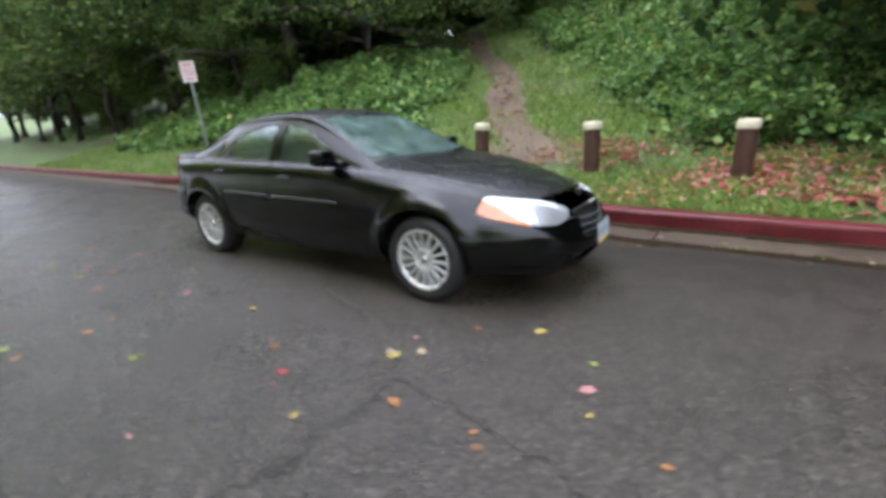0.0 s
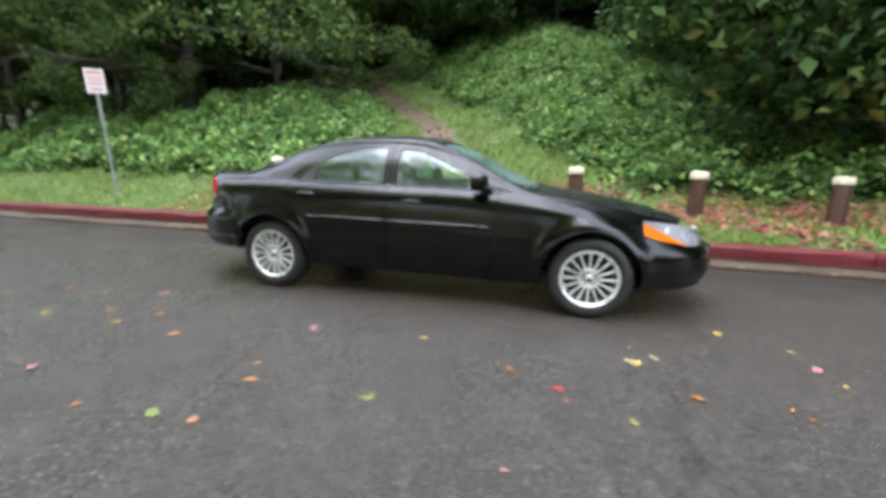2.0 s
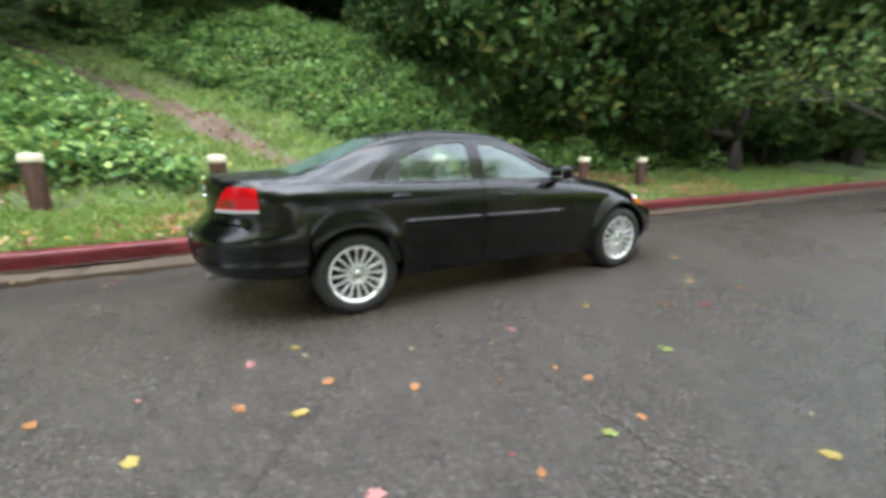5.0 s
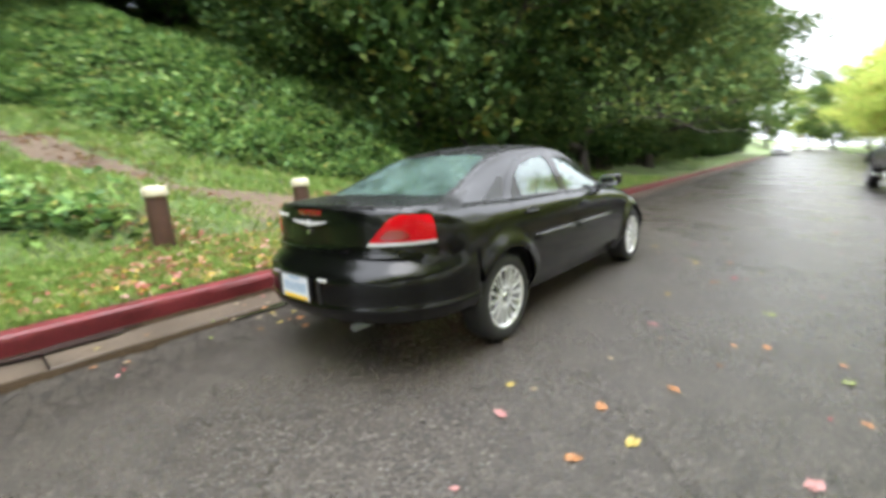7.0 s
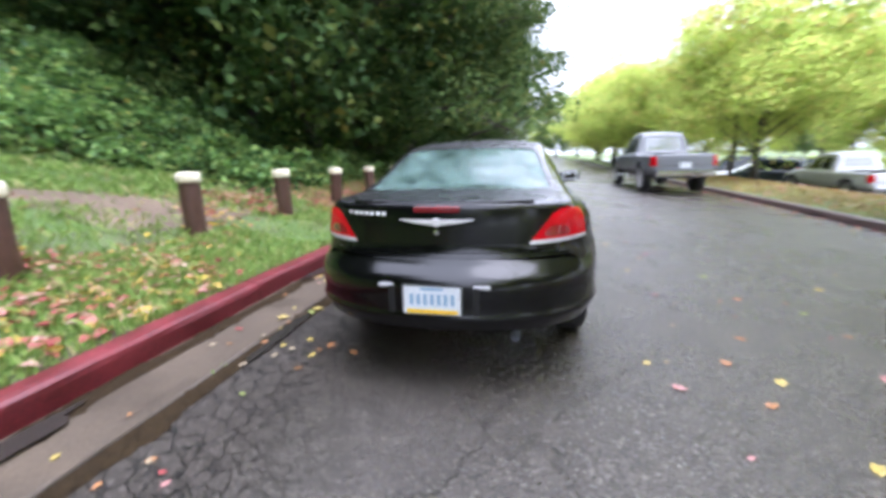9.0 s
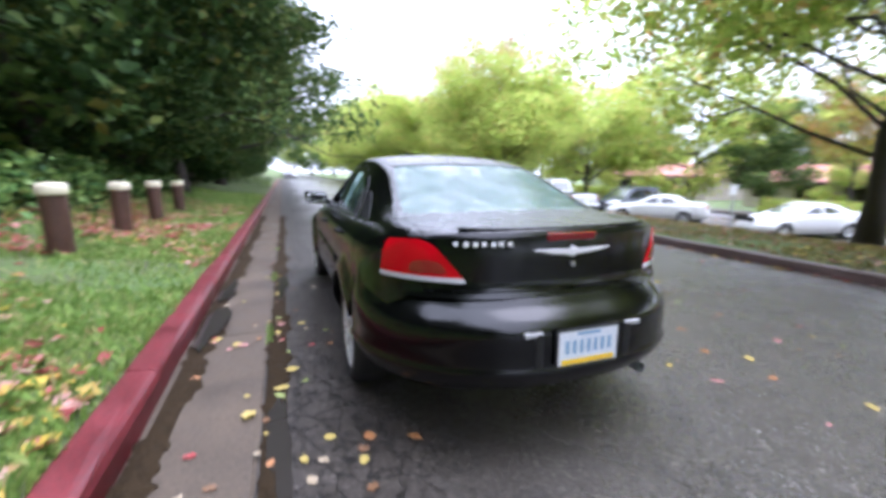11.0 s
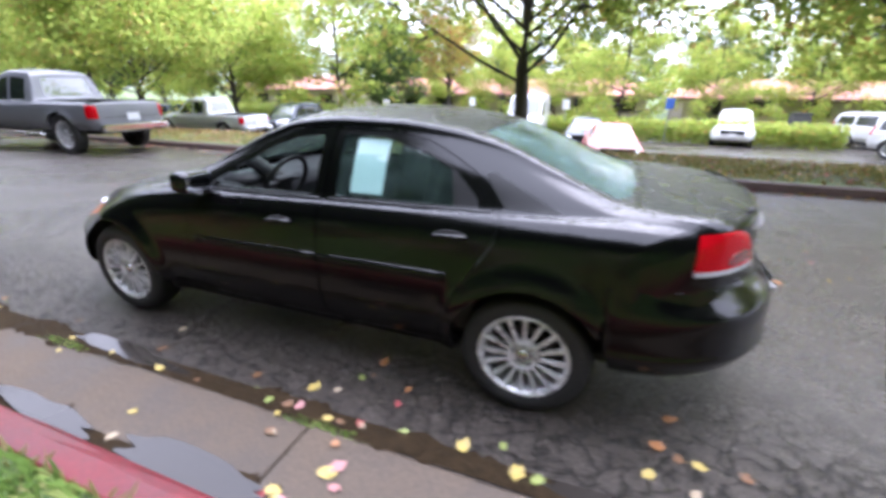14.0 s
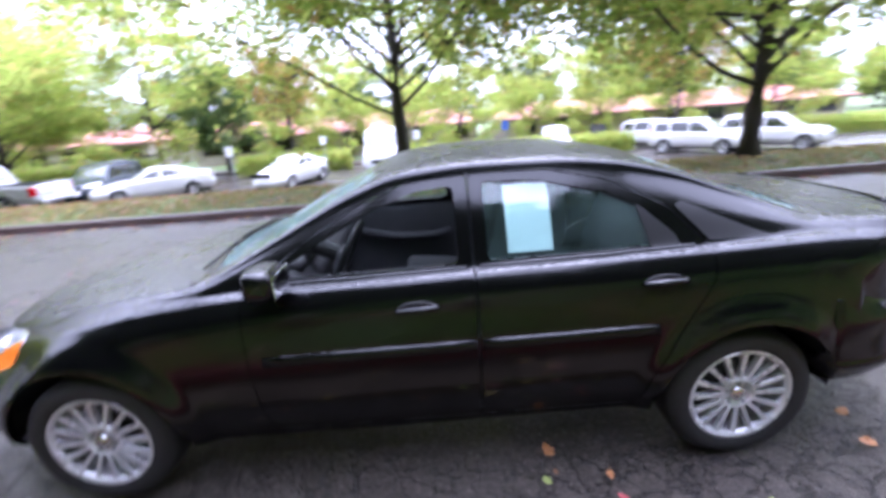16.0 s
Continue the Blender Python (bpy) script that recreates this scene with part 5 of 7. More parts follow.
    for s, d in ((-1, fd[0]), (1, fd[1])):
        card = part("door_card", box_bm((0.85, 0.05, 0.58), (0.16, s * 0.755, 0.64), 0.02), M_TRIM, d)
        part("armrest", tube_bm([(0.52, s * 0.72, 0.82), (0.42, s * 0.70, 0.75), (0.2, s * 0.69, 0.70), (-0.1, s * 0.69, 0.69), (-0.22, s * 0.71, 0.72)], [0.025, 0.032, 0.036, 0.036, 0.028], 10), M_CLOTH, card, smooth=True)
    for s, d in ((-1, rd[0]), (1, rd[1])):
        part("door_card", box_bm((0.8, 0.05, 0.58), (-0.70, s * 0.755, 0.64), 0.02), M_TRIM, d)
    part("headlining", headlining_bm(g, xs), M_TRIM, car, smooth=True)
    part("rear_mirror", box_bm((0.03, 0.22, 0.06), (0.34, 0.02, 1.20), 0.012), M_BLACK, car)
    part("console", box_bm((0.8, 0.2, 0.25), (0.25, 0, 0.42), 0.04), M_TRIM, car)
    # price sheet taped inside the kerbside rear window
    pp = bmesh.new()
    rows = []
    for k in range(6):
        z = 1.248 - 0.051 * k
        row = []
        for x in (-0.41, -0.595):
            row.append(pp.verts.new((x, paper_y(g, xs, x, z) - 0.013, z)))
        rows.append(row)
    for a, b in zip(rows, rows[1:]):
        pp.faces.new((a[0], a[1], b[1], b[0]))
    ps = part("window_sheet", pp, M_PAPER, rd[1], "pale paper sheet taped inside the window")
    sol = ps.modifiers.new("thick", "SOLIDIFY")
    sol.thickness = 0.001
    return car


def bumper_x(y):
    """The rear bumper's outline from above."""
    return -1.69 - 0.768 * max(0.0, 1 - abs(y / 0.882) ** 2.35) ** (1 / 2.35)


def bumper_bm():
    """The rear bumper: a skirt, a low lip, an upright face and a sloping shelf that runs right round the tail."""
    prof = [(-0.2, 0.345), (-0.1, 0.338), (-0.05, 0.35), (-0.016, 0.378), (0.004, 0.42), (0.012, 0.44), (0.004, 0.455), (0.0, 0.47), (0.003, 0.53), (0.0, 0.585), (-0.004, 0.618),
            (-0.014, 0.64), (-0.034, 0.662), (-0.066, 0.69), (-0.094, 0.716), (-0.104, 0.732), (-0.112, 0.738), (-0.3, 0.742)]
    a = np.linspace(-1, 1, 81)
    ys = 0.882 * np.sign(a) * np.sin(np.abs(a) * math.pi / 2) ** 0.8
    plan = np.array([(bumper_x(y), y) for y in ys])
    tan = np.gradient(plan, axis=0)
    tan[0], tan[-1] = (-1, 0), (1, 0)
    nor = np.column_stack([-tan[:, 1], tan[:, 0]]) / np.linalg.norm(tan, axis=1)[:, None]
    bm = bmesh.new()
    # the ends stop at the wheel arch
    arch_x = [HUB_R - math.sqrt(max(0.0, 0.37**2 - (z - HUB_Z) ** 2)) - 0.002 for _, z in prof]
    rows = []
    for k, (p, n) in enumerate(zip(plan, nor)):
        # the shelf dies away along the sides, where the bumper lies flush with the wing
        deep = min(1.0, 0.15 + 1.3 * abs(n[0]))
        shaped = [((d * deep if z > 0.6 and d > -0.2 else d), z) for d, z in prof]
        ring = [(min(p[0] + n[0] * d, max(ax, -1.75)), p[1] + n[1] * d * (1 if d > -0.05 else 0.7), z) for (d, z), ax in zip(shaped, arch_x)]
        flange = [bm.verts.new((x, y * 0.6, z)) for x, y, z in ring] if k in (0, len(plan) - 1) else None
        if k == 0:
            rows.append(flange)
        rows.append([bm.verts.new(q) for q in ring])
        if flange and k:
            rows.append(flange)
    for r1, r2 in zip(rows, rows[1:]):
        for i in range(len(prof) - 1):
            bm.faces.new((r1[i], r1[i + 1], r2[i + 1], r2[i]))
    bmesh.ops.recalc_face_normals(bm, faces=bm.faces[:])
    return bm


def paper_y(g, xs, x, z):
    row = g[int(np.argmin(np.abs(xs - x)))]
    h = row[: len(row) // 2 + 1]
    h = h[(h[:, 2] > z - 0.15) & (h[:, 2] < z + 0.15) & (h[:, 1] > 0.4)]
    o = np.argsort(h[:, 2])
    return float(np.interp(z, h[o, 2], h[o, 1]))


def wing_bm(half, tall):
    """A plain winged shape facing -x."""
    out = [box_bm((0.008, 0.03, tall * 1.25), (0, 0, 0), 0.004)]
    for s in (-1, 1):
        b = prism([(s * 0.012, -tall * 0.45), (s * half * 0.55, -tall * 0.15), (s * half, tall * 0.4), (s * half * 0.5, tall * 0.38), (s * 0.012, tall * 0.3)], "x", -0.003, 0.003)
        out.append(b)
    return join_bm(*out)


def mirror_bm():
    b = box_bm((0.135, 0.2, 0.135), (0, 0.085, 0.01), 0.06, None, 5)
    for v in b.verts:
        if v.co.x > 0:
            v.co.x *= 1 - 0.5 * abs(v.co.y - 0.085) / 0.1
        v.co.z += 0.1 * (v.co.y - 0.08)
    arm = box_bm((0.09, 0.1, 0.045), (0.03, -0.035, -0.045), 0.015)
    return join_bm(b, arm)


def torus_bm(R, r, a=32, b=8):
    bm = bmesh.new()
    rings = []
    for i in range(a):
        u = 2 * math.pi * i / a
        rings.append([bm.verts.new((r * math.sin(2 * math.pi * j / b), (R + r * math.cos(2 * math.pi * j / b)) * math.cos(u), (R + r * math.cos(2 * math.pi * j / b)) * math.sin(u))) for j in range(b)])
    for i in range(a):
        for j in range(b):
            bm.faces.new((rings[i][j], rings[(i + 1) % a][j], rings[(i + 1) % a][(j + 1) % b], rings[i][(j + 1) % b]))
    bmesh.ops.recalc_face_normals(bm, faces=bm.faces[:])
    return bm


def dash_bm():
    prof = [(0.95, 0.55), (0.95, 0.90), (0.78, 0.925), (0.56, 0.92), (0.49, 0.88), (0.50, 0.78), (0.58, 0.66), (0.6, 0.55)]
    b = prism(prof, "y", -0.70, 0.70)
    bmesh.ops.bevel(b, geom=b.edges[:], offset=0.012, segments=2, affect="EDGES")
    hood = prism([(0.72, 0.9), (0.70, 0.965), (0.52, 0.96), (0.5, 0.9)], "y", 0.2, 0.52)
    bmesh.ops.bevel(hood, geom=hood.edges[:], offset=0.012, segments=2, affect="EDGES")
    return join_bm(b, hood)


def headlining_bm(g, xs):
    b = bmesh.new()
    rows = []
    for x in np.linspace(0.1, -1.0, 9):
        z = float(SED["zt"](x)) - 0.045
        rows.append([b.verts.new((x, y, z - 0.18 * y * y)) for y in np.linspace(-0.52, 0.52, 9)])
    for r1, r2 in zip(rows, rows[1:]):
        for i in range(8):
            b.faces.new((r1[i], r1[i + 1], r2[i + 1], r2[i]))
    return b


saloon = make_saloon()


# ---- plants ----
RNG = np.random.default_rng(7)


def cover(name, n, xr, yr, keep, size, lift, mat, label, category, flat=0.25, seed=1, long=1.5, thin=False):
    """Leaves scattered over the bank where keep(x, y) is above a random draw."""
    rng = np.random.default_rng(seed)
    x, y = rng.uniform(*xr, n), rng.uniform(*yr, n)
    ok = keep(x, y) > rng.uniform(0, 1, n)
    x, y = x[ok], y[ok]
    if thin:
        ok = 0.25 + 0.75 * np.clip(0.5 + 0.5 * wobble(x, y, 2.3, 0.7) + 0.3 * wobble(x, y, 1.1, 3.3), 0, 1) > rng.uniform(0, 1, len(x))
        x, y = x[ok], y[ok]
    clump = np.clip(0.45 + 0.3 * wobble(x, y, 1.1, 3.3) + 0.5 * wobble(x, y, 2.3, 0.7) + 0.35 * wobble(x, y, 5.1, 2.1), 0.03, 1.0)
    h = lift[0] + (lift[1] - lift[0]) * rng.uniform(0, 1, len(x)) ** 0.6 * (0.25 + 0.75 * clump)
    z = hill_z(x, y) + h
    me = leaves_mesh(name, np.column_stack([x, y, z]), rng.uniform(*size, len(x)), rng, flat, long)
    return tagged(part(name, me, mat), label, category, kind="stuff")


def on_banks(x, y):
    px = PATH_X(y)
    wide = 1.25 + 0.9 * step(8.5, 5.5, y)
    return np.maximum(step(0.0, 0.8, px - x - wide) * step(3.5, 4.5, y + 0.3 * wobble(x, y, 1.1)), step(2.2, 3.9, x - px + 0.5 * wobble(x, y, 1.4)) * step(3.9, 5.1, y - 0.03 * x + 0.35 * wobble(x, y, 1.2)))


def on_grass(x, y):
    px = PATH_X(y)
    return np.where(np.abs(x - px) < 0.55 + 0.25 * wobble(x, y, 2.0), 0.12, 1.0) * (1 - 0.8 * on_banks(x, y)) * (0.45 + 0.55 * step(-0.4, 0.3, wobble(x, y, 2.7, 0.4)))


cover("brambles", 290000, (-17, 13), (3.3, 22), on_banks, (0.06, 0.13), (0.02, 0.85), M_IVY, "dense bright green bramble and ivy leaves covering the bank", "bramble", 0.3, 1, thin=True)
# low dark leaves paint the shade seen in gaps between bramble clumps
cover("undergrowth", 70000, (-17, 13), (3.3, 22), on_banks, (0.08, 0.17), (0.0, 0.22), M_DEEP, "dark leaf layer beneath the brambles, coloured for the shade in their gaps", "undergrowth", 0.4, 2)
cover("low_brambles", 26000, (-13, 12), (3.4, 9), lambda x, y: on_banks(x, y) * 0.8 * np.maximum(step(0, 0.5, x - PATH_X(y)), step(3.2, 5.0, PATH_X(y) - x)), (0.05, 0.1), (0.1, 0.7), M_IVY, "taller green bramble sprays on the bank", "bramble", 0.45, 5)


def grass(name, n, xr, yr, tall, keep, seed, zfun=hill_z, wide=0.006, mat=None, label="short wet grass with bare patches"):
    rng = np.random.default_rng(seed)
    x, y = rng.uniform(*xr, n), rng.uniform(*yr, n)
    ok = keep(x, y) > rng.uniform(0, 1, n)
    x, y = x[ok], y[ok]
    n = len(x)
    z = zfun(x, y) - 0.004
    a, h = rng.uniform(0, 6.28, n), rng.uniform(*tall, n)
    lean = rng.uniform(0.2, 1.0, n) * h
    w = wide * rng.uniform(0.7, 1.5, n)
    base = np.column_stack([x, y, z])
    side = np.column_stack([np.cos(a), np.sin(a), 0 * a]) * w[:, None]
    fwd = np.column_stack([-np.sin(a), np.cos(a), 0 * a]) * lean[:, None]
    up = np.column_stack([0 * a, 0 * a, h])
    v = np.stack([base - side, base + side, base + fwd * 0.35 + up * 0.7 + side * 0.6, base + fwd + up], 1).reshape(-1, 3)
    k = np.arange(n)[:, None] * 4
    f = np.concatenate([k + np.array([0, 1, 2]), k + np.array([0, 2, 3])])
    return tagged(part(name, raw_mesh(name, v, f), mat or M_GRASSBLADE), label, "grass", kind="stuff")


grass("verge_grass", 60000, (-5, 4), (2.0, 3.3), (0.02, 0.07), on_grass, 11)
grass("bank_grass", 90000, (-20, 16), (2.0, 7.5), (0.03, 0.12), on_grass, 12, wide=0.009)
grass("trail_grass", 60000, (-13, 6), (5, 21), (0.05, 0.18), lambda x, y: step(4.2, 2.6, np.abs(x - PATH_X(y) - 1.0)) * np.where(np.abs(x - PATH_X(y)) < 0.56 + 0.22 * wobble(x, y, 2.4), 0.07, 1), 13, wide=0.014)
grass("gutter_moss", 4500, (-5, 6), (1.315, 1.36), (0.01, 0.028), lambda x, y: 0.8 * step(0.5, 0.95, wobble(x, y * 0, 3.1, 2.0)), 15, lambda x, y: 0.004 + grade(x, y), wide=0.006, label="small tufts of moss and grass in the gutter joint")
grass("far_verge_grass", 65000, (-16, 26), (-10.3, -6.5), (0.03, 0.1), lambda x, y: 0.6 + 0.4 * wobble(x, y, 1.7), 14, lambda x, y: land_z(x, y), wide=0.012, mat=M_DRYGRASS, label="yellowing olive grass on the far verge")

# fallen leaves on the grass
cover("leaf_litter", 9500, (-6, 11), (2.05, 5.2), lambda x, y: step(-0.45, 0.5, wobble(x, y, 1.2, 1.0)) * step(5.2, 4.2, y), (0.05, 0.1), (0.03, 0.05), M_LITTER, "red, pink and tan fallen leaves lying on the grass", "leaf litter", 0.85, 21, 1.3)
cover("leaf_litter", 2600, (1.2, 8.5), (2.4, 5.0), lambda x, y: step(-0.2, 0.6, wobble(x, y, 1.6, 4.0)) * step(5.0, 4.2, y), (0.06, 0.11), (0.04, 0.07), M_REDLITTER, "red and pink fallen leaves heaped along the bollards", "leaf litter", 0.8, 23, 1.3)
cover("leaf_litter", 9000, (-12, 3), (4.2, 20), lambda x, y: step(1.5, 0.5, np.abs(x - PATH_X(y) - 0.2)) * step(-0.5, 0.6, wobble(x, y, 1.5, 6.0)), (0.05, 0.1), (0.03, 0.06), M_TRAILLITTER, "brown and orange fallen leaves along the footpath", "leaf litter", 0.85, 24, 1.3)
lx, ly = RNG.uniform(-16, 26, 3600), RNG.uniform(-10.0, -6.5, 3600)
tagged(part("verge_litter", leaves_mesh("verge_litter", np.column_stack([lx, ly, land_z(lx, ly) + 0.06]), RNG.uniform(0.05, 0.1, 3600), RNG, 0.85, 1.3), M_LITTER), "brown and orange fallen leaves on the far verge", "leaf litter", kind="stuff")
lx, ly = RNG.uniform(-14, 20, 500), FAR_KERB + 0.02 + RNG.exponential(0.18, 500)
tagged(part("kerb_litter", leaves_mesh("kerb_litter", np.column_stack([lx, ly, road_z(ly) + 0.012]), RNG.uniform(0.04, 0.08, 500), RNG, 0.92, 1.3), M_LITTER), "red leaves washed against the far kerb", "leaf litter", kind="stuff")


def limb(start, way, length, r, rng, bend=0.35, up=0.15, n=6):
    p, d = Vector(start), Vector(way).normalized()
    pts, rad = [p.copy()], [r]
    for i in range(1, n):
        d = (d + Vector(rng.normal(0, bend * 0.35, 3)) + Vector((0, 0, up * 0.3))).normalized()
        p = p + d * (length / (n - 1))
        pts.append(p.copy())
        rad.append(r * (1 - 0.85 * i / (n - 1)))
    return pts, rad


def make_tree(name, label, height, trunk_r, first, spread, n_limbs, n_leaves, leaf, mat, seed, droop=0.0, layered=0.0, lean=0.0, low=None, clump=0.55, group="", limb_r=0.42, hang=0.0):
    """A tapered trunk, limbs with side branches, and leaf clumps along them."""
    rng = np.random.default_rng(seed)
    t = thing(name, label, "tree", group)
    tp = [(0, 0, -0.3)]
    for i in range(1, 8):
        k = i / 7
        tp.append((lean * k * k * height + rng.normal(0, 0.05 * height * 0.1), rng.normal(0, 0.05 * height * 0.1), k * height * 0.9))
    tr = [trunk_r * 1.5] + [trunk_r * (1.05 - 0.9 * i / 7) for i in range(1, 8)]
    bits = [tube_bm(tp, tr, 10)]
    ends = []
    for i in range(n_limbs):
        k = first / height + (0.86 - first / height) * (i + rng.uniform(0, 0.6)) / n_limbs
        j = min(6, int(k / 0.9 * 7))
        s = Vector(tp[j]).lerp(Vector(tp[j + 1]), k / 0.9 * 7 - j)
        a = i * 2.4 + rng.uniform(-0.4, 0.4)
        ln_ = spread * (1.0 - 0.55 * max(0, k - 0.35)) * rng.uniform(0.75, 1.15)
        pts, rad = limb(s, (math.cos(a), math.sin(a), rng.uniform(0.15, 0.6) - droop), ln_, trunk_r * limb_r * (1.1 - 0.7 * k), rng, 0.4, 0.25 - droop)
        bits.append(tube_bm(pts, rad, 6))
        for q in range(2, 6):
            ends.append((pts[q], 0.5 + 0.12 * q))
            for _ in range(2):
                b = a + rng.choice([-1, 1]) * rng.uniform(0.4, 1.1)
                p2, r2 = limb(pts[q], (math.cos(b), math.sin(b), rng.uniform(-0.1, 0.5) - droop - hang), ln_ * rng.uniform(0.2, 0.42), rad[q] * 0.55 + 0.004, rng, 0.5, 0.1 - droop - hang, 4)
                bits.append(tube_bm(p2, r2, 4, False))
                ends += [(p2[2], 0.8), (p2[3], 0.9)]
    for q in range(4):
        ends.append((Vector(tp[7 - q // 2]) + Vector(rng.normal(0, 0.4, 3)), 0.8))
    part("trunk", join_bm(*bits), M_BARK, t, "dark wet trunk and limbs", smooth=True)
    c = np.array([tuple(p) for p, _ in ends])
    rad = np.array([r for _, r in ends]) * clump * spread / 4.0
    pick = rng.integers(0, len(c), n_leaves)
    off = rng.normal(0, 1, (n_leaves, 3))
    off *= (np.minimum(1.0, 1.35 / np.linalg.norm(off, axis=1)) * rad[pick])[:, None]
    off[:, 2] *= 1 - 0.62 * layered
    at = c[pick] + off
    if low is not None:
        at = at[at[:, 2] > low]
    me = leaves_mesh("crown", at, rng.uniform(leaf * 0.7, leaf * 1.3, len(at)), rng, 0.25 * layered + 0.05, 1.5)
    part("crown", me, mat, t, "leafy crown with gaps")
    return t


def place(ob, x, y, s=1.0, rz=0.0, z=None, first=[True]):
    zz = float(land_z(np.array(float(x)), np.array(float(y)))) if z is None else z
    return pose(x, y, zz, 0, 0, rz) @ Matrix.Diagonal((s, s, s, 1))


def spread_copies(ob, spots):
    for n, (x, y, s, rz) in enumerate(spots):
        m = place(ob, x, y, s, rz)
        if n == 0:
            ob.matrix_world = m
        else:
            c = copy_thing(ob, m)
            c.matrix_world = m


# near-side wood: dense, leaf colours darkened for its shade, boughs sweeping down to the bank
WOOD = "trees in the roadside wood"
wa = make_tree("woodland_tree", "tall green broadleaf tree, leaves darkened for shade, boughs reaching over the kerb", 13, 0.24, 1.0, 5.0, 26, 38000, 0.105, M_SHADY, 31, 0.12, 0.2, group=WOOD, clump=0.44, low=1.45)
wb = make_tree("woodland_tree", "dense woodland tree on the bank, green leaves darkened for shade", 12, 0.2, 0.5, 4.4, 28, 24000, 0.175, M_DEEP, 32, 0.05, 0.1, group=WOOD)
wc = make_tree("woodland_tree", "bushy green tree with yellowing sprays", 8, 0.15, 0.4, 3.4, 24, 17000, 0.11, M_FOREST, 33, 0.1, 0.15, group=WOOD)
wd = make_tree("woodland_tree", "tall bare-stemmed woodland tree, high crown darkened for shade", 17, 0.17, 4.5, 4.6, 22, 11000, 0.24, M_DEEP, 34, 0.05, 0.1, group="trees deep in the wood")
we = make_tree("woodland_tree", "distant dark green roadside tree", 13, 0.22, 1.8, 5.0, 24, 13000, 0.17, M_FOREST, 35, 0.04, 0.2, group=WOOD, low=1.7)
wf = make_tree("woodland_tree", "green woodland tree, used also as low bush, leaves darkened for shade", 12, 0.2, 0.5, 4.4, 16, 8000, 0.3, M_DEEP, 36, 0.05, 0.1, group=WOOD)
rr = np.random.default_rng(3)
spots_a, spots_b, spots_c, spots_d, spots_e = [], [], [], [], []
for x in np.arange(8.2, 66, 4.4):
    (spots_b if x < 11 else spots_a if x < 24 else spots_e).append((x + rr.uniform(-0.8, 0.8), (6.35 if x < 11 else 4.9 if x < 22 else 6.2) + rr.uniform(-0.5, 0.6), rr.uniform(0.92, 1.12) * (1 if x < 11 else 1.12), rr.uniform(0, 360)))
    spots_b.append((x + 2.2 + rr.uniform(-0.8, 0.8), 9.8 + rr.uniform(-1, 1.5), rr.uniform(0.95, 1.2), rr.uniform(0, 360)))
    if 14 < x < 22:
        spots_c.append((x + 1.2, 5.0 + rr.uniform(-0.3, 0.5), rr.uniform(0.6, 0.85), rr.uniform(0, 360)))
for x in np.arange(-11.5, -52, -4.8):
    (spots_a if x > -24 else spots_e).append((x + rr.uniform(-0.8, 0.8), 7.8 + rr.uniform(-0.6, 1.0), rr.uniform(0.85, 1.1), rr.uniform(0, 360)))
    spots_b.append((x - 2.0 + rr.uniform(-0.8, 0.8), 11.5 + rr.uniform(-1, 1.5), rr.uniform(0.95, 1.2), rr.uniform(0, 360)))
    if x > -26:
        spots_c.append((x - 1.0, 6.6 + rr.uniform(-0.3, 0.6), rr.uniform(0.5, 0.7), rr.uniform(0, 360)))
spots_a += [(-9.6, 10.8, 0.85, 40)]
spots_b += [(x, 18.6 + 0.8 * math.sin(x), 0.72, 37 * x) for x in (-15, -8.6, -5.4, -2.4, 0.6, 3.4, 6.6, 10)]
spots_e += [(x, 5.9 + 0.5 * math.sin(x), 0.75, 31 * x) for x in (-16, -21, -26, -31, -36, -42)]
spots_b += [(7.6, 13.5, 1.1, 10), (4.2, 19, 1.1, 70), (-13, 16, 1.1, 150), (11, 17, 1.1, 20), (-17, 18, 1.2, 80)]
spots_b += [(-15, 14, 0.8, 5), (-18.5, 17.5, 0.9, 65), (-22, 20.5, 1.0, 125), (-20, 25, 1.0, 15), (-26, 25, 1.1, 200), (-5, 33, 1.0, 20), (-7.5, 29.5, 0.9, 80), (-2.5, 28, 0.9, 140), (-13.5, 23.5, 0.9, 210), (-17, 26, 1.0, 300), (6.2, 9.2, 0.75, 33), (8.4, 7.6, 0.8, 111), (11.4, 7.4, 0.85, 222)]
spots_b += [(x, 25 + 1.5 * math.sin(3 * x), 0.5, 53 * x) for x in np.arange(-36, 14, 2.6) if abs(x + 10.2) > 1.2]
spots_b += [(-11.5, 20.6, 0.5, 12), (-12.5, 27.5, 0.6, 99), (-15.5, 20, 0.5, 180), (-18, 22, 0.5, 45), (-21, 23, 0.55, 75), (12, 19.5, 0.6, 15), (15, 21.5, 0.6, 95), (9.4, 17.5, 0.55, 205), (-16.5, 30, 0.6, 7), (-14, 33, 0.7, 130)]
spots_b += [(9.0, 5.4, 0.45, 170)]
spots_c += [(5.6, 10.6, 0.62, 300), (6.3, 7.2, 0.82, 80), (8.2, 9.4, 0.9, 200)]
spots_d += [(-6.5, 17, 1.05, 20), (-2.2, 20, 1.1, 140), (-10.5, 15, 1.0, 260), (3, 20.5, 1.05, 70), (-14, 13.5, 1.0, 190), (7.5, 18, 1.05, 310)]
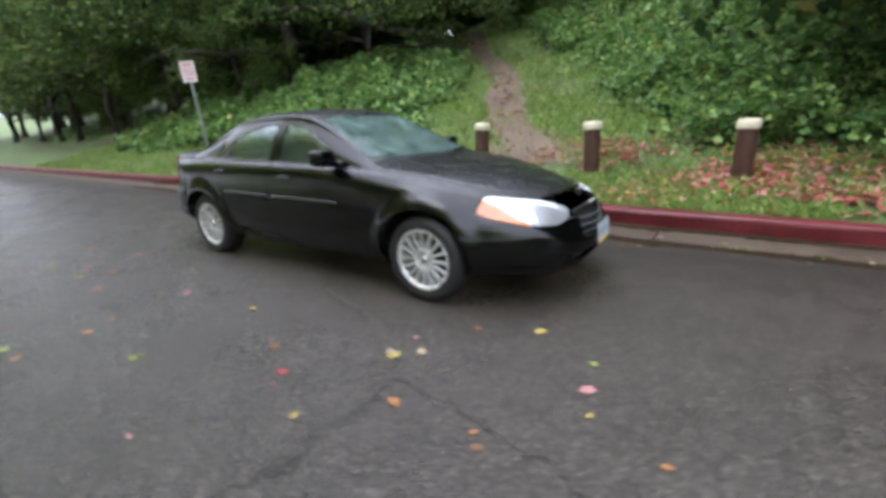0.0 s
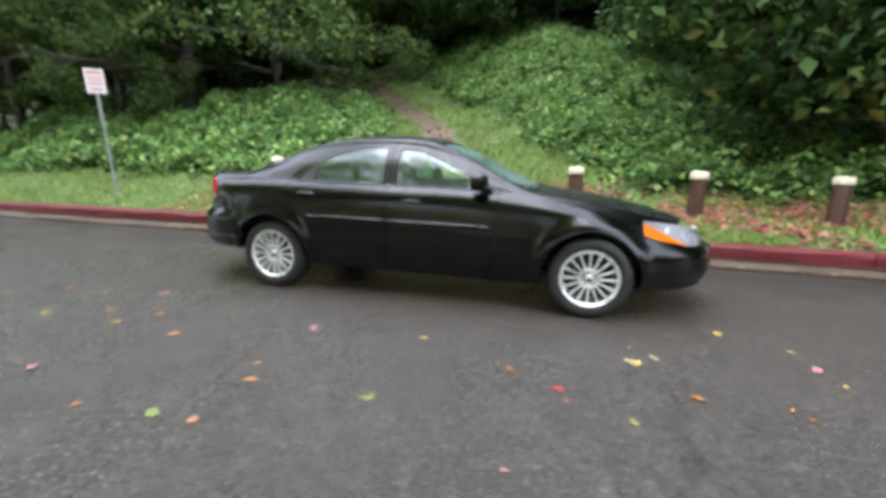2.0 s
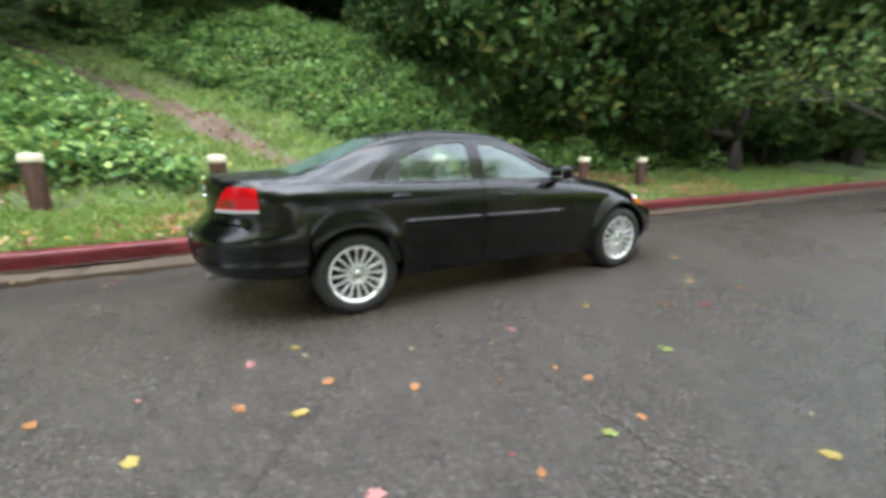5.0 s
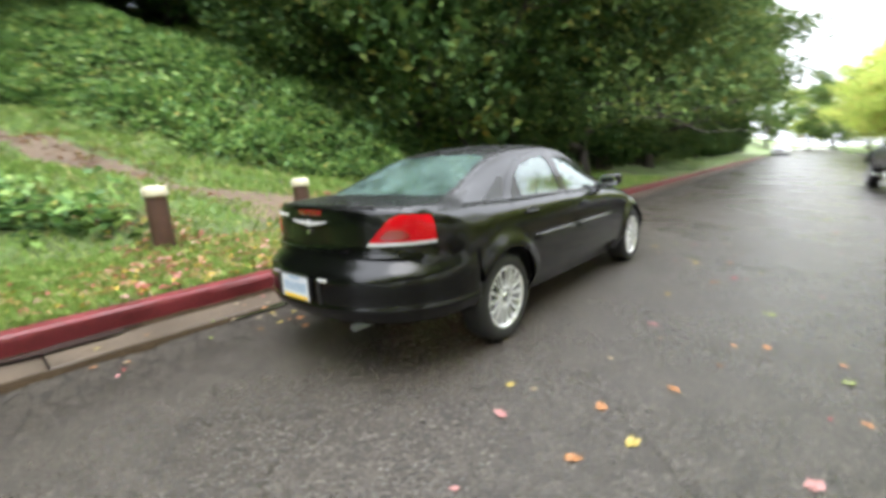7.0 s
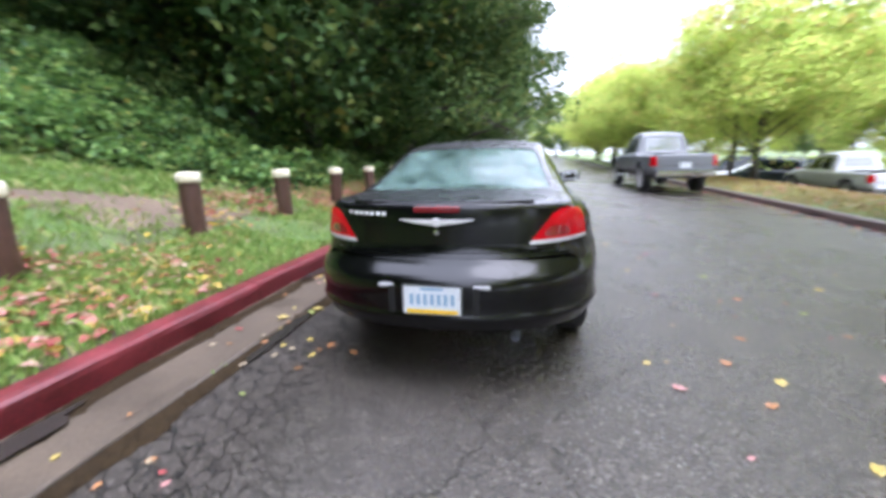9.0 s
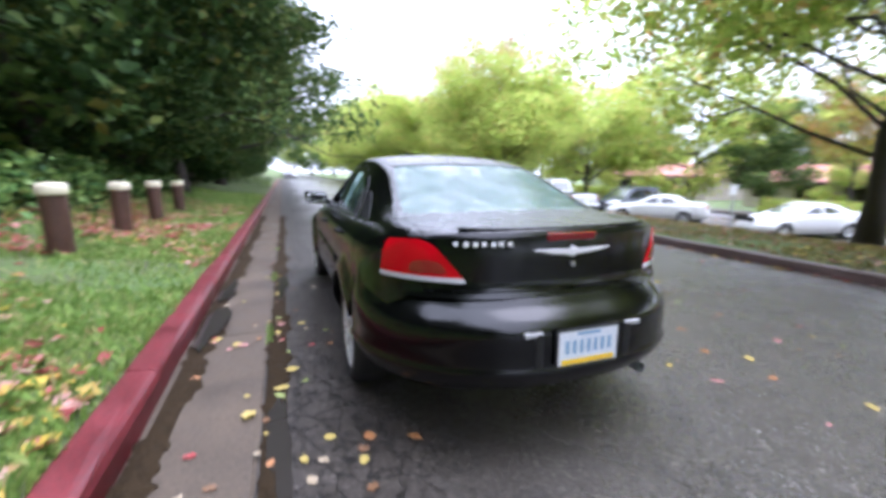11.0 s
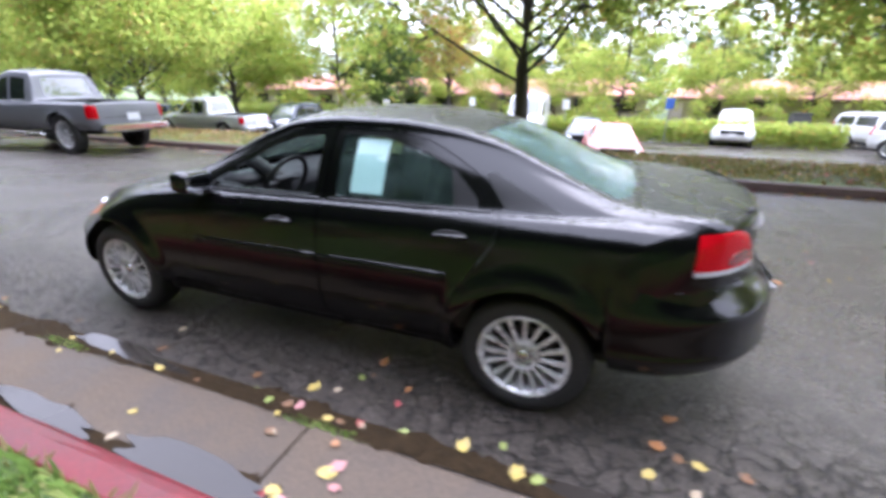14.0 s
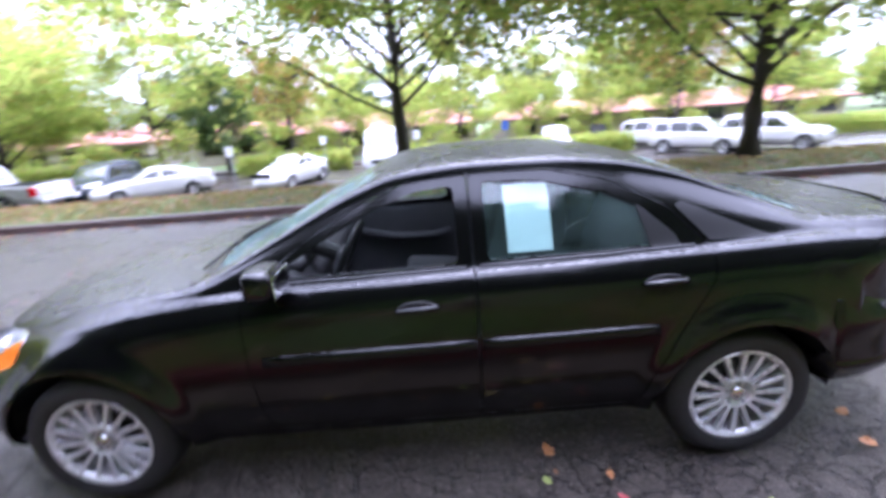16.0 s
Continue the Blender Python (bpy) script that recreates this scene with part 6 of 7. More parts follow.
for x in np.arange(-28, 29, 4.0):
    for y in (21, 26, 31):
        if abs(x - PATH_X(np.array(float(y)))) > 1.6:
            spots_d.append((x + rr.uniform(-1.2, 1.2), y + rr.uniform(-1.5, 1.5), rr.uniform(0.8, 1.1), rr.uniform(0, 360)))
    spots_b.append((x + rr.uniform(-1, 1), 36.5 + rr.uniform(-1, 1), rr.uniform(1.3, 1.6), rr.uniform(0, 360)))
    spots_b.append((x + 2 + rr.uniform(-1, 1), 42 + rr.uniform(-1, 1), rr.uniform(1.4, 1.7), rr.uniform(0, 360)))
deep_b = [q for q in spots_b if q[1] > 24]
# low bushes close the foot of the wood along the verge
deep_b += [(x + rr.uniform(-0.5, 0.5), 5.1 + rr.uniform(-0.3, 0.3), rr.uniform(0.32, 0.42), rr.uniform(0, 360)) for x in np.arange(10.3, 62, 1.9)]
spots_b = [q for q in spots_b if q[1] <= 24]
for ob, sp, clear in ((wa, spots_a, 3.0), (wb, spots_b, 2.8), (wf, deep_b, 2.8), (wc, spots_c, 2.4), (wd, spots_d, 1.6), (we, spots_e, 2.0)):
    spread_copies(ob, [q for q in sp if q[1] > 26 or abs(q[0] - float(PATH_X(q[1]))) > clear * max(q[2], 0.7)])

# far side: spreading light green trees on the verge and in the lot
FAR = "trees along the far verge"
fa = make_tree("street_tree", "spreading light green street tree, turning yellow, in the grass verge", 8.6, 0.2, 1.7, 5.7, 36, 40000, 0.125, M_FRESH, 41, -0.14, 0.8, group=FAR, clump=0.62, limb_r=0.27, hang=0.4)
fb_ = make_tree("street_tree", "light green street tree with a short dark trunk in the verge", 8.0, 0.25, 1.65, 5.9, 36, 40000, 0.125, M_FRESH, 42, -0.12, 0.8, group=FAR, clump=0.62, limb_r=0.28, hang=0.4)
fc = make_tree("street_tree", "street tree with orange and red tinged leaves", 9.5, 0.16, 3.4, 3.8, 18, 10000, 0.11, M_AUTUMN, 43, -0.1, 0.6, group=FAR, clump=0.5)
spread_copies(fa, [(0.75, -9.3, 1.0, 0), (16.0, -9.6, 0.74, 120), (39, -10.6, 0.95, 260), (48, -11, 1.15, 30), (64, -12, 1.3, 210), (-20, -9.0, 1.0, 75)])
spread_copies(fb_, [(-8.1, -8.3, 1.0, 20), (31.5, -10.2, 0.95, 100), (56, -11, 1.15, 300), (-30, -9.4, 1.05, 200), (82, -12, 1.2, 60), (22, -20, 0.9, 310), (40, -20, 1.1, 10), (54, -21, 1.1, 130)])
spread_copies(fc, [(20.2, -10.4, 1.0, 0), (34, -24, 1.1, 90), (-15, -24, 0.9, 40), (9, -26, 0.8, 180)])
# taller trees behind the lot
ga = make_tree("lot_tree", "tall soft green tree behind the parking lot", 13, 0.2, 1.6, 4.2, 24, 13000, 0.16, M_FRESH, 51, 0.16, 0.2, group="trees behind the parking lot", clump=0.5)
gb = make_tree("lot_tree", "dark green tree behind the parking lot", 10, 0.2, 1.2, 4.0, 24, 12000, 0.18, M_FOREST, 52, 0.1, 0.2, group="trees behind the parking lot", clump=0.5)
spread_copies(ga, [(17.5, -25.5, 1.0, 0), (-2, -27, 0.7, 50), (28, -29, 0.9, 200), (-24, -28, 0.8, 20), (-38, -27, 1.0, 70), (60, -28, 1.1, 33), (72, -24, 1.1, 99), (-7.5, -30, 0.62, 140), (6.5, -31, 0.6, 260), (11.5, -33, 0.65, 10), (-13, -31, 0.62, 300), (1.5, -32, 0.5, 88), (-18, -30, 0.7, 188)])
spread_copies(gb, [(14.5, -28, 0.75, 0), (2.5, -49, 0.9, 20), (-20, -48, 1.0, 40), (-38, -47, 1.1, 90), (24, -50, 1.0, 150), (44, -46, 1.1, 200), (66, -40, 1.2, 250), (9, -50, 0.9, 70), (-10, -50, 0.85, 270), (-28, -51, 1.0, 330)])
gc = make_tree("distant_tree", "distant soft green tree behind the buildings, also added where the road ends", 12, 0.25, 1.0, 4.6, 20, 3500, 0.4, M_FOREST, 53, 0.05, 0.2, group="distant trees", clump=0.55)
gd = make_tree("distant_tree", "distant yellow-green tree behind the buildings, also added where the road ends", 11, 0.25, 1.0, 4.6, 20, 3500, 0.38, M_FRESH, 54, 0.05, 0.2, group="distant trees", clump=0.55)
rq = np.random.default_rng(9)
far_c = [(x + rq.uniform(-2, 2), -58 + rq.uniform(-4, 4), rq.uniform(0.5, 0.75), rq.uniform(0, 360)) for x in np.arange(-70, 112, 9)]
far_d = [(x + rq.uniform(-2, 2), -55 + rq.uniform(-4, 4), rq.uniform(0.5, 0.7), rq.uniform(0, 360)) for x in np.arange(-66, 112, 11)]
far_c += [(100, -10, 1.2, 0), (118, -6, 1.3, 40), (130, 6, 1.3, 90), (128, 16, 1.4, 10), (96, -22, 1.3, 70)]
# unseen trees added across the road, to darken the reflection in the boot
far_c += [(-72, -3, 1.0, 15), (-78, 3, 1.1, 75), (-70, -9, 0.95, 200), (-84, -5, 1.2, 300)]
# the first of these is likewise an unseen blocker on the road
far_d += [(-76, -1, 0.9, 45), (90, -14, 1.1, 0), (108, -16, 1.2, 200), (140, -2, 1.4, 120)]
spread_copies(gc, far_c)
spread_copies(gd, far_d)


def hedge(x0, x1, y, z, h, seed):
    rng = np.random.default_rng(seed)
    n = int(900 * (x1 - x0))
    at = np.column_stack([rng.uniform(x0, x1, n), y + rng.normal(0, 0.28, n), z + rng.uniform(0, 1, n) ** 0.7 * h * (0.8 + 0.2 * np.sin(np.linspace(0, 40, n)))])
    return tagged(part("hedge", leaves_mesh("hedge", at, rng.uniform(0.08, 0.14, n), rng, 0.1), M_FRESH), "low clipped light green hedge beside the lot", "hedge", "hedges beside the lot")


hedge(-12, 3, -23.2, -1.24, 1.25, 61)
hedge(5, 12, -24, -1.24, 1.35, 62)
hedge(17, 40, -24.5, -1.24, 1.55, 63)
hedge(-30, -14, -24, -1.24, 1.25, 64)

# single fallen leaves on the road and gutter

def leaf_bm(seed):
    rng = np.random.default_rng(seed)
    bm = bmesh.new()
    n = 14
    c = bm.verts.new((0, 0, 0.006))
    ring = []
    for i in range(n):
        a = 2 * math.pi * i / n
        r = (0.036 + 0.006 * math.cos(5 * a)) * (1.15 if abs(math.cos(a)) > 0.9 else 1.0) * rng.uniform(0.75, 1.15)
        ring.append(bm.verts.new((r * 1.15 * math.cos(a), r * math.sin(a), 0.004 + abs(rng.normal(0, 0.006)))))
    for i in range(n):
        bm.faces.new((c, ring[i], ring[(i + 1) % n]))
    st = [bm.verts.new(p) for p in ((-0.04, -0.0012, 0.004), (-0.04, 0.0012, 0.004), (-0.085, 0.003, 0.006))]
    bm.faces.new(st)
    return bm


LEAF_MESHES = {}
for ci in range(7):
    for v in range(2):
        me = bpy.data.meshes.new("fallen_leaf")
        b = leaf_bm(100 + 10 * ci + v)
        b.to_mesh(me)
        b.free()
        me.materials.append(LEAF_COLS[ci])
        LEAF_MESHES[ci, v] = me
LEAF_NAMES = ["yellow", "orange", "red", "pink", "tan", "brown", "yellow-green"]


def drop_leaf(x, y, ci, s=1.0):
    z = float(road_z(np.array(y))) if y < GUTTER - 0.01 else (0.012 - 0.08 * (y - GUTTER) if y < 1.85 else 0.17)
    z += float(grade(np.array(x), np.array(y))) + (0.008 if abs(y - 1.33) < 0.1 else 0)
    ob = new("fallen_leaf", LEAF_MESHES[ci, random.randrange(2)])
    ob.matrix_world = pose(x, y, z + 0.001, random.uniform(-6, 6), random.uniform(-6, 6), random.uniform(0, 360)) @ Matrix.Diagonal((s, s, s, 1))
    where = "wet asphalt" if y < GUTTER else "wet concrete gutter"
    tagged(ob, f"small {LEAF_NAMES[ci]} fallen leaf lying on {where}", "leaf", "fallen leaves on the road")


SEEN = [(-1.97, -1.88, 0), (-1.38, -1.92, 1), (-2.64, -1.9, 0), (-0.73, -2.65, 6), (-3.09, -1.42, 1), (0.01, -3.17, 0), (-1.79, -2.5, 3), (-0.51, -1.59, 3), (1.74, -1.4, 4), (-2.16, -1.3, 3), (-1.79, -1.67, 1), (-0.6, 1.69, 0), (-0.64, 1.72, 3), (-0.56, 1.73, 2), (-1.71, 1.4, 0), (-0.74, 1.54, 0), (-1.2, 1.72, 1), (-0.76, 1.5, 3), (-2.0, 0.85, 1), (-1.2, 1.19, 0), (2.25, -0.89, 0), (1.62, -1.5, 0), (1.87, -1.8, 1), (2.63, -1.3, 3), (1.17, -1.91, 2), (0.22, -2.26, 6), (-0.48, -2.27, 1), (-2.23, -1.71, 1), (1.59, -1.49, 4), (-2.07, 0.65, 1), (-0.34, 1.1, 0), (-0.57, 0.76, 1), (-1.45, 1.25, 0)]
for x, y, c in SEEN:
    drop_leaf(x, y, c, 0.8)
random.seed(5)
for _ in range(100):
    drop_leaf(random.uniform(-4.5, 6.5), random.choice([random.uniform(-4.6, -0.9), random.uniform(-3.2, -1.2)]), random.choices(range(7), (3, 4, 2, 3, 3, 3, 1))[0], random.uniform(0.3, 0.62))
for _ in range(52):
    drop_leaf(random.uniform(-5.5, 5.5), 1.34 + random.gauss(0, 0.16), random.choices(range(7), (4, 3, 1, 1, 3, 4, 3))[0], random.uniform(0.3, 0.6))
for _ in range(28):
    drop_leaf(random.uniform(-3.4, 1.2), random.uniform(0.88, 1.3), random.choices(range(7), (3, 4, 1, 1, 2, 3, 2))[0], random.uniform(0.35, 0.7))

stuck = new("fallen_leaf", LEAF_MESHES[0, 0])
stuck.matrix_world = pose(0.915, 0.655, 0.929, 18, -20, 40) @ Matrix.Diagonal((0.55, 0.55, 0.55, 1))
tagged(stuck, "small yellow leaf stuck at the foot of the car windscreen", "leaf")


# ---- other vehicles ----
SUV = {
    "zt": pchip([(-2.28, 0.7), (-2.24, 1.0), (-2.18, 1.3), (-2.05, 1.62), (-1.6, 1.69), (-0.5, 1.72), (0.2, 1.68), (0.5, 1.55), (0.95, 1.15), (1.1, 1.08), (1.8, 1.02), (2.15, 0.92), (2.28, 0.7)]),
    "zb": pchip([(-2.28, 0.45), (-2.1, 0.34), (2.1, 0.32), (2.28, 0.45)]),
    "zs": pchip([(-2.28, 0.62), (-2.2, 1.0), (-2.0, 1.05), (0.9, 1.0), (1.8, 0.9), (2.28, 0.62)]),
    "zr": pchip([(-2.28, 0.66), (-2.2, 1.2), (-2.05, 1.52), (-1.6, 1.6), (-0.5, 1.63), (0.2, 1.6), (0.5, 1.46), (0.95, 1.1), (1.1, 1.04), (1.8, 0.98), (2.28, 0.66)]),
    "wm": pchip([(-2.3, 0.92), (2.3, 0.92)]), "ws": pchip([(-2.3, 0.86), (0.9, 0.86), (2.3, 0.8)]), "wr": pchip([(-2.3, 0.66), (0.2, 0.66), (1.0, 0.76), (2.3, 0.6)]),
}
SUV_WIN = ([(-1.95, 1.07), (-1.9, 1.48), (-1.25, 1.5), (-1.2, 1.07)], [(-1.12, 1.07), (-1.12, 1.52), (-0.28, 1.54), (-0.28, 1.06)], [(-0.2, 1.06), (-0.2, 1.54), (0.2, 1.5), (0.42, 1.36), (0.75, 1.05)])
PICK = {
    "zt": pchip([(-2.75, 0.6), (-2.72, 0.95), (-2.66, 1.1), (-2.4, 1.12), (-0.85, 1.12), (-0.78, 1.2), (-0.68, 1.62), (-0.55, 1.74), (0.1, 1.78), (0.45, 1.72), (0.7, 1.55), (1.15, 1.2), (1.3, 1.15), (2.1, 1.08), (2.42, 0.98), (2.55, 0.7)]),
    "zb": pchip([(-2.75, 0.6), (-2.5, 0.52), (2.3, 0.52), (2.55, 0.6)]),
    "zs": pchip([(-2.75, 0.56), (-2.68, 1.0), (-2.4, 1.07), (-0.8, 1.07), (1.1, 1.06), (2.1, 0.95), (2.55, 0.62)]),
    "zr": pchip([(-2.75, 0.58), (-2.68, 1.06), (-2.4, 1.1), (-0.85, 1.1), (-0.78, 1.16), (-0.68, 1.54), (-0.55, 1.66), (0.1, 1.69), (0.45, 1.63), (0.7, 1.46), (1.15, 1.15), (1.3, 1.12), (2.1, 1.03), (2.55, 0.66)]),
    "wm": pchip([(-2.8, 0.93), (2.6, 0.93)]), "ws": pchip([(-2.8, 0.9), (1.0, 0.88), (2.6, 0.82)]), "wr": pchip([(-2.8, 0.84), (-0.9, 0.82), (-0.6, 0.66), (0.4, 0.66), (1.2, 0.76), (2.6, 0.62)]),
}
PICK_WIN = ([(-0.52, 1.13), (-0.5, 1.56), (0.02, 1.6), (0.02, 1.12)], [(0.1, 1.12), (0.1, 1.6), (0.4, 1.56), (0.62, 1.42), (0.92, 1.12)])
VAN = {
    "zt": pchip([(-2.6, 0.8), (-2.57, 2.2), (-2.5, 2.34), (0.7, 2.36), (1.1, 2.2), (1.6, 1.5), (1.75, 1.32), (2.3, 1.12), (2.5, 0.7)]),
    "zb": pchip([(-2.6, 0.45), (2.4, 0.4), (2.5, 0.5)]),
    "zs": pchip([(-2.6, 0.7), (-2.5, 1.2), (1.6, 1.2), (2.3, 0.95), (2.5, 0.6)]),
    "zr": pchip([(-2.6, 0.75), (-2.57, 2.1), (-2.5, 2.24), (0.7, 2.26), (1.1, 2.08), (1.6, 1.42), (1.75, 1.27), (2.3, 1.06), (2.5, 0.65)]),
    "wm": pchip([(-2.6, 0.98), (2.5, 0.98)]), "ws": pchip([(-2.6, 0.96), (1.5, 0.95), (2.5, 0.85)]), "wr": pchip([(-2.6, 0.84), (0.8, 0.84), (1.7, 0.84), (2.5, 0.7)]),
}
VAN_WIN = ([(0.62, 1.3), (0.62, 1.95), (1.02, 1.95), (1.42, 1.45), (1.45, 1.3)],)
SED_WIN = ([(-0.325, 0.972), (-0.325, 1.27), (-0.8, 1.205), (-1.09, 1.0)], [(-0.205, 0.968), (-0.205, 1.262), (0.14, 1.185), (0.585, 0.953)])


def make_vehicle(name, label, curves, ends, hubs, r, wins, shield, back, lamps, bed=None, wide=1.0, plan=None, n_f=3.2, n_r=4.5, bow=(0.12, 0.03), group="parked vehicles in the lot"):
    x0, x1 = ends
    xs = np.unique(np.concatenate([x0 + 0.3 * np.linspace(0, 1, 12) ** 1.7, np.linspace(x0 + 0.3, x1 - 0.3, 46), x1 - 0.3 * np.linspace(1, 0, 12) ** 1.7]).round(5))
    plan = plan or (lambda x: end_round(x, x1 - 0.55, x0 + 0.4, 0.552, 0.402, n_f, n_r, 0.25, 0.3))
    g = car_grid(xs, curves, plan, [(h, r, r + 0.05) for h in hubs], 3, bow)
    nrm = grid_normals(g)
    tree, ns = skin_tree(g, nrm)
    skin, pane = shell_mesh("skin", g, nrm, 0, -0.03), shell_mesh("pane", g, nrm, -0.006, -0.012)
    lens = shell_mesh("lens", g, nrm, 0.005, -0.004)
    v = thing(name, label, "car" if "pickup" not in name else "pickup truck", group)

    def sidecut(poly):
        return join_bm(prism(poly, "y", 0.35, 1.4), prism(poly, "y", -1.4, -0.35))

    archs = join_bm(*[prism([(h + (r + 0.05) * math.cos(a), r + (r + 0.05) * math.sin(a)) for a in np.linspace(0, 6.2832, 32, endpoint=False)], "y", s * 0.55, s * 1.5) for h in hubs for s in (-1, 1)])
    st = [("-", archs)] + [("-", sidecut(rounded(w, 0.04))) for w in wins] + [("-", prism(shield, "z", 0.9, 2.6))]
    if back:
        st.append(("-", prism(back, "x", x0 - 0.5, x0 + 1.2) if not bed else prism(back, "x", -0.95, -0.5)))
    if bed:
        st.append(("-", box_bm((bed[1] - bed[0], 1.5, 0.9), ((bed[0] + bed[1]) / 2, 0, 1.15))))
    body = cut(skin, st)
    smooth_like(body, tree, ns)
    ob = part("body", body, M_ANYPAINT, v)
    for w in wins:
        for s in (-1, 1):
            me = cut(pane, [("&", prism(rounded(swollen(w, 0.01), 0.04), "y", min(s * 0.35, s * 1.4), max(s * 0.35, s * 1.4)))])
            smooth_like(me, tree, ns)
            part("window", me, M_DARKGLASS, v, "dark side window")
    me = cut(pane, [("&", prism(swollen(shield, 0.01), "z", 0.9, 2.6))])
    smooth_like(me, tree, ns)
    part("windscreen", me, M_GLASSDARK, v, "sky-lit windscreen")
    if back:
        me = cut(pane, [("&", prism(swollen(back, 0.01), "x", x0 - 0.5, x0 + 1.2) if not bed else prism(swollen(back, 0.01), "x", -0.95, -0.5))])
        smooth_like(me, tree, ns)
        part("rear_window", me, M_GLASSDARK, v)
    for s in (-1, 1):
        for poly, xa, xb, mt, nm in ((lamps[0], x1 - 0.75, x1 + 0.5, M_CLEARLAMP, "headlamp"), (lamps[1], x0 - 0.5, x0 + 0.22, M_REDLAMP, "tail_lamp")):
            me = cut(lens, [("&", prism([(s * y, z) for y, z in poly], "x", xa, xb))])
            smooth_like(me, tree, ns)
            part(nm, me, mt, v, "clear headlamp" if nm == "headlamp" else "red tail lamp")
        for h in hubs:
            make_wheel("wheel", v, (h, s * 0.90 * wide, r), s, r, r * 0.66, 0.23, 8, 0.04)
    if bed:
        part("load_bed", box_bm((bed[1] - bed[0] + 0.04, 1.56, 0.04), ((bed[0] + bed[1]) / 2, 0, 0.72)), M_BLACK, v)
        part("bed_rail", box_bm((bed[1] - bed[0], 0.06, 0.02), ((bed[0] + bed[1]) / 2, 0.79, 1.1), 0.006), M_BLACK, v)
        part("bed_rail", box_bm((bed[1] - bed[0], 0.06, 0.02), ((bed[0] + bed[1]) / 2, -0.79, 1.1), 0.006), M_BLACK, v)
        part("rear_bumper", box_bm((0.14, 1.6, 0.16), (x0 - 0.04, 0, 0.58), 0.03), M_CHROME, v, "chrome rear bumper")
        part("tailgate_seam", box_bm((0.012, 1.36, 0.012), (x0 - 0.004, 0, 0.8), 0.003), M_BLACK, v)
        for s in (-1, 1):
            part("side_step", tube_bm([(-1.0, s * 0.93, 0.42), (1.0, s * 0.93, 0.42)], [0.035, 0.035], 8), M_CHROME, v, smooth=True)
    part("grille", box_bm((0.03, 1.0, 0.2), (x1 - 0.02, 0, 0.74), 0.02), M_BLACK, v)
    part("underside", box_bm((x1 - x0 - 0.6, 1.3, 0.12), ((x0 + x1) / 2, 0, float(curves["zb"](0)) - 0.02), 0.02), M_BLACK, v)
    part("number_plate", box_bm((0.012, 0.3, 0.15), (x0 - 0.012, 0, 0.8), 0.002), M_PLATE, v)
    return v


M_GLASSDARK = plain("sky_lit_glass", (0.03, 0.042, 0.042), 0.06, coat=1.0, ior=1.9)
sh_suv = rounded([(1.02, 0.0), (0.98, 0.45), (0.88, 0.66), (0.52, 0.6), (0.36, 0.55), (0.4, 0.0), (0.36, -0.55), (0.52, -0.6), (0.88, -0.66), (0.98, -0.45)], 0.03)
suv = make_vehicle("parked_suv", "white sport utility vehicle parked on wet asphalt", SUV, (-2.28, 2.28), (1.38, -1.35), 0.36, SUV_WIN, sh_suv, rounded([(-0.58, 1.12), (-0.52, 1.5), (0.52, 1.5), (0.58, 1.12)], 0.05),
                   (rounded([(0.45, 0.78), (0.45, 0.92), (0.85, 0.98), (0.9, 0.8)], 0.03), rounded([(0.66, 0.9), (0.66, 1.25), (0.95, 1.25), (0.95, 0.9)], 0.03)))
sh_pk = rounded([(1.2, 0.0), (1.16, 0.45), (1.05, 0.66), (0.7, 0.6), (0.52, 0.55), (0.56, 0.0), (0.52, -0.55), (0.7, -0.6), (1.05, -0.66), (1.16, -0.45)], 0.03)
pick = make_vehicle("pickup_truck", "lifted silver four-door pickup truck on the wet road", PICK, (-2.75, 2.55), (1.62, -1.62), 0.43, PICK_WIN, sh_pk, rounded([(-0.55, 1.2), (-0.5, 1.58), (0.5, 1.58), (0.55, 1.2)], 0.05),
                    (rounded([(0.5, 0.82), (0.5, 0.98), (0.86, 1.02), (0.9, 0.84)], 0.03), rounded([(0.76, 0.78), (0.76, 1.04), (1.0, 1.04), (1.0, 0.78)], 0.03)), bed=(-2.62, -0.86), group="pickup trucks")
sh_van = rounded([(1.72, 0.0), (1.68, 0.5), (1.6, 0.76), (1.28, 0.78), (1.06, 0.74), (1.08, 0.0), (1.06, -0.74), (1.28, -0.78), (1.6, -0.76), (1.68, -0.5)], 0.03)
van = make_vehicle("parked_van", "tall white delivery van parked in the lot", VAN, (-2.6, 2.5), (1.65, -1.5), 0.35, VAN_WIN, sh_van, None,
                   (rounded([(0.55, 0.85), (0.55, 1.0), (0.9, 1.06), (0.92, 0.88)], 0.03), rounded([(0.8, 1.0), (0.8, 1.4), (1.05, 1.4), (1.05, 1.0)], 0.03)), wide=1.05)
sh_sed = rounded([(0.955, 0.0), (0.935, 0.3), (0.85, 0.56), (0.755, 0.63), (0.46, 0.575), (0.24, 0.535), (0.16, 0.0), (0.24, -0.535), (0.46, -0.575), (0.755, -0.63), (0.85, -0.56), (0.935, -0.3)], 0.03)
sed = make_vehicle("parked_saloon", "white saloon car parked on wet asphalt", SED, (-2.45, 2.36), (1.37, -1.37), 0.312, SED_WIN, sh_sed, rounded([(-0.55, 1.075), (-0.45, 1.25), (0.45, 1.25), (0.55, 1.075)], 0.04),
                   (rounded([(0.3, 0.58), (0.3, 0.68), (0.7, 0.75), (0.72, 0.6)], 0.03), rounded([(0.5, 0.8), (0.56, 1.0), (0.95, 1.0), (0.95, 0.82)], 0.03)), wide=0.94, plan=sed_plan, bow=SED_BOW)


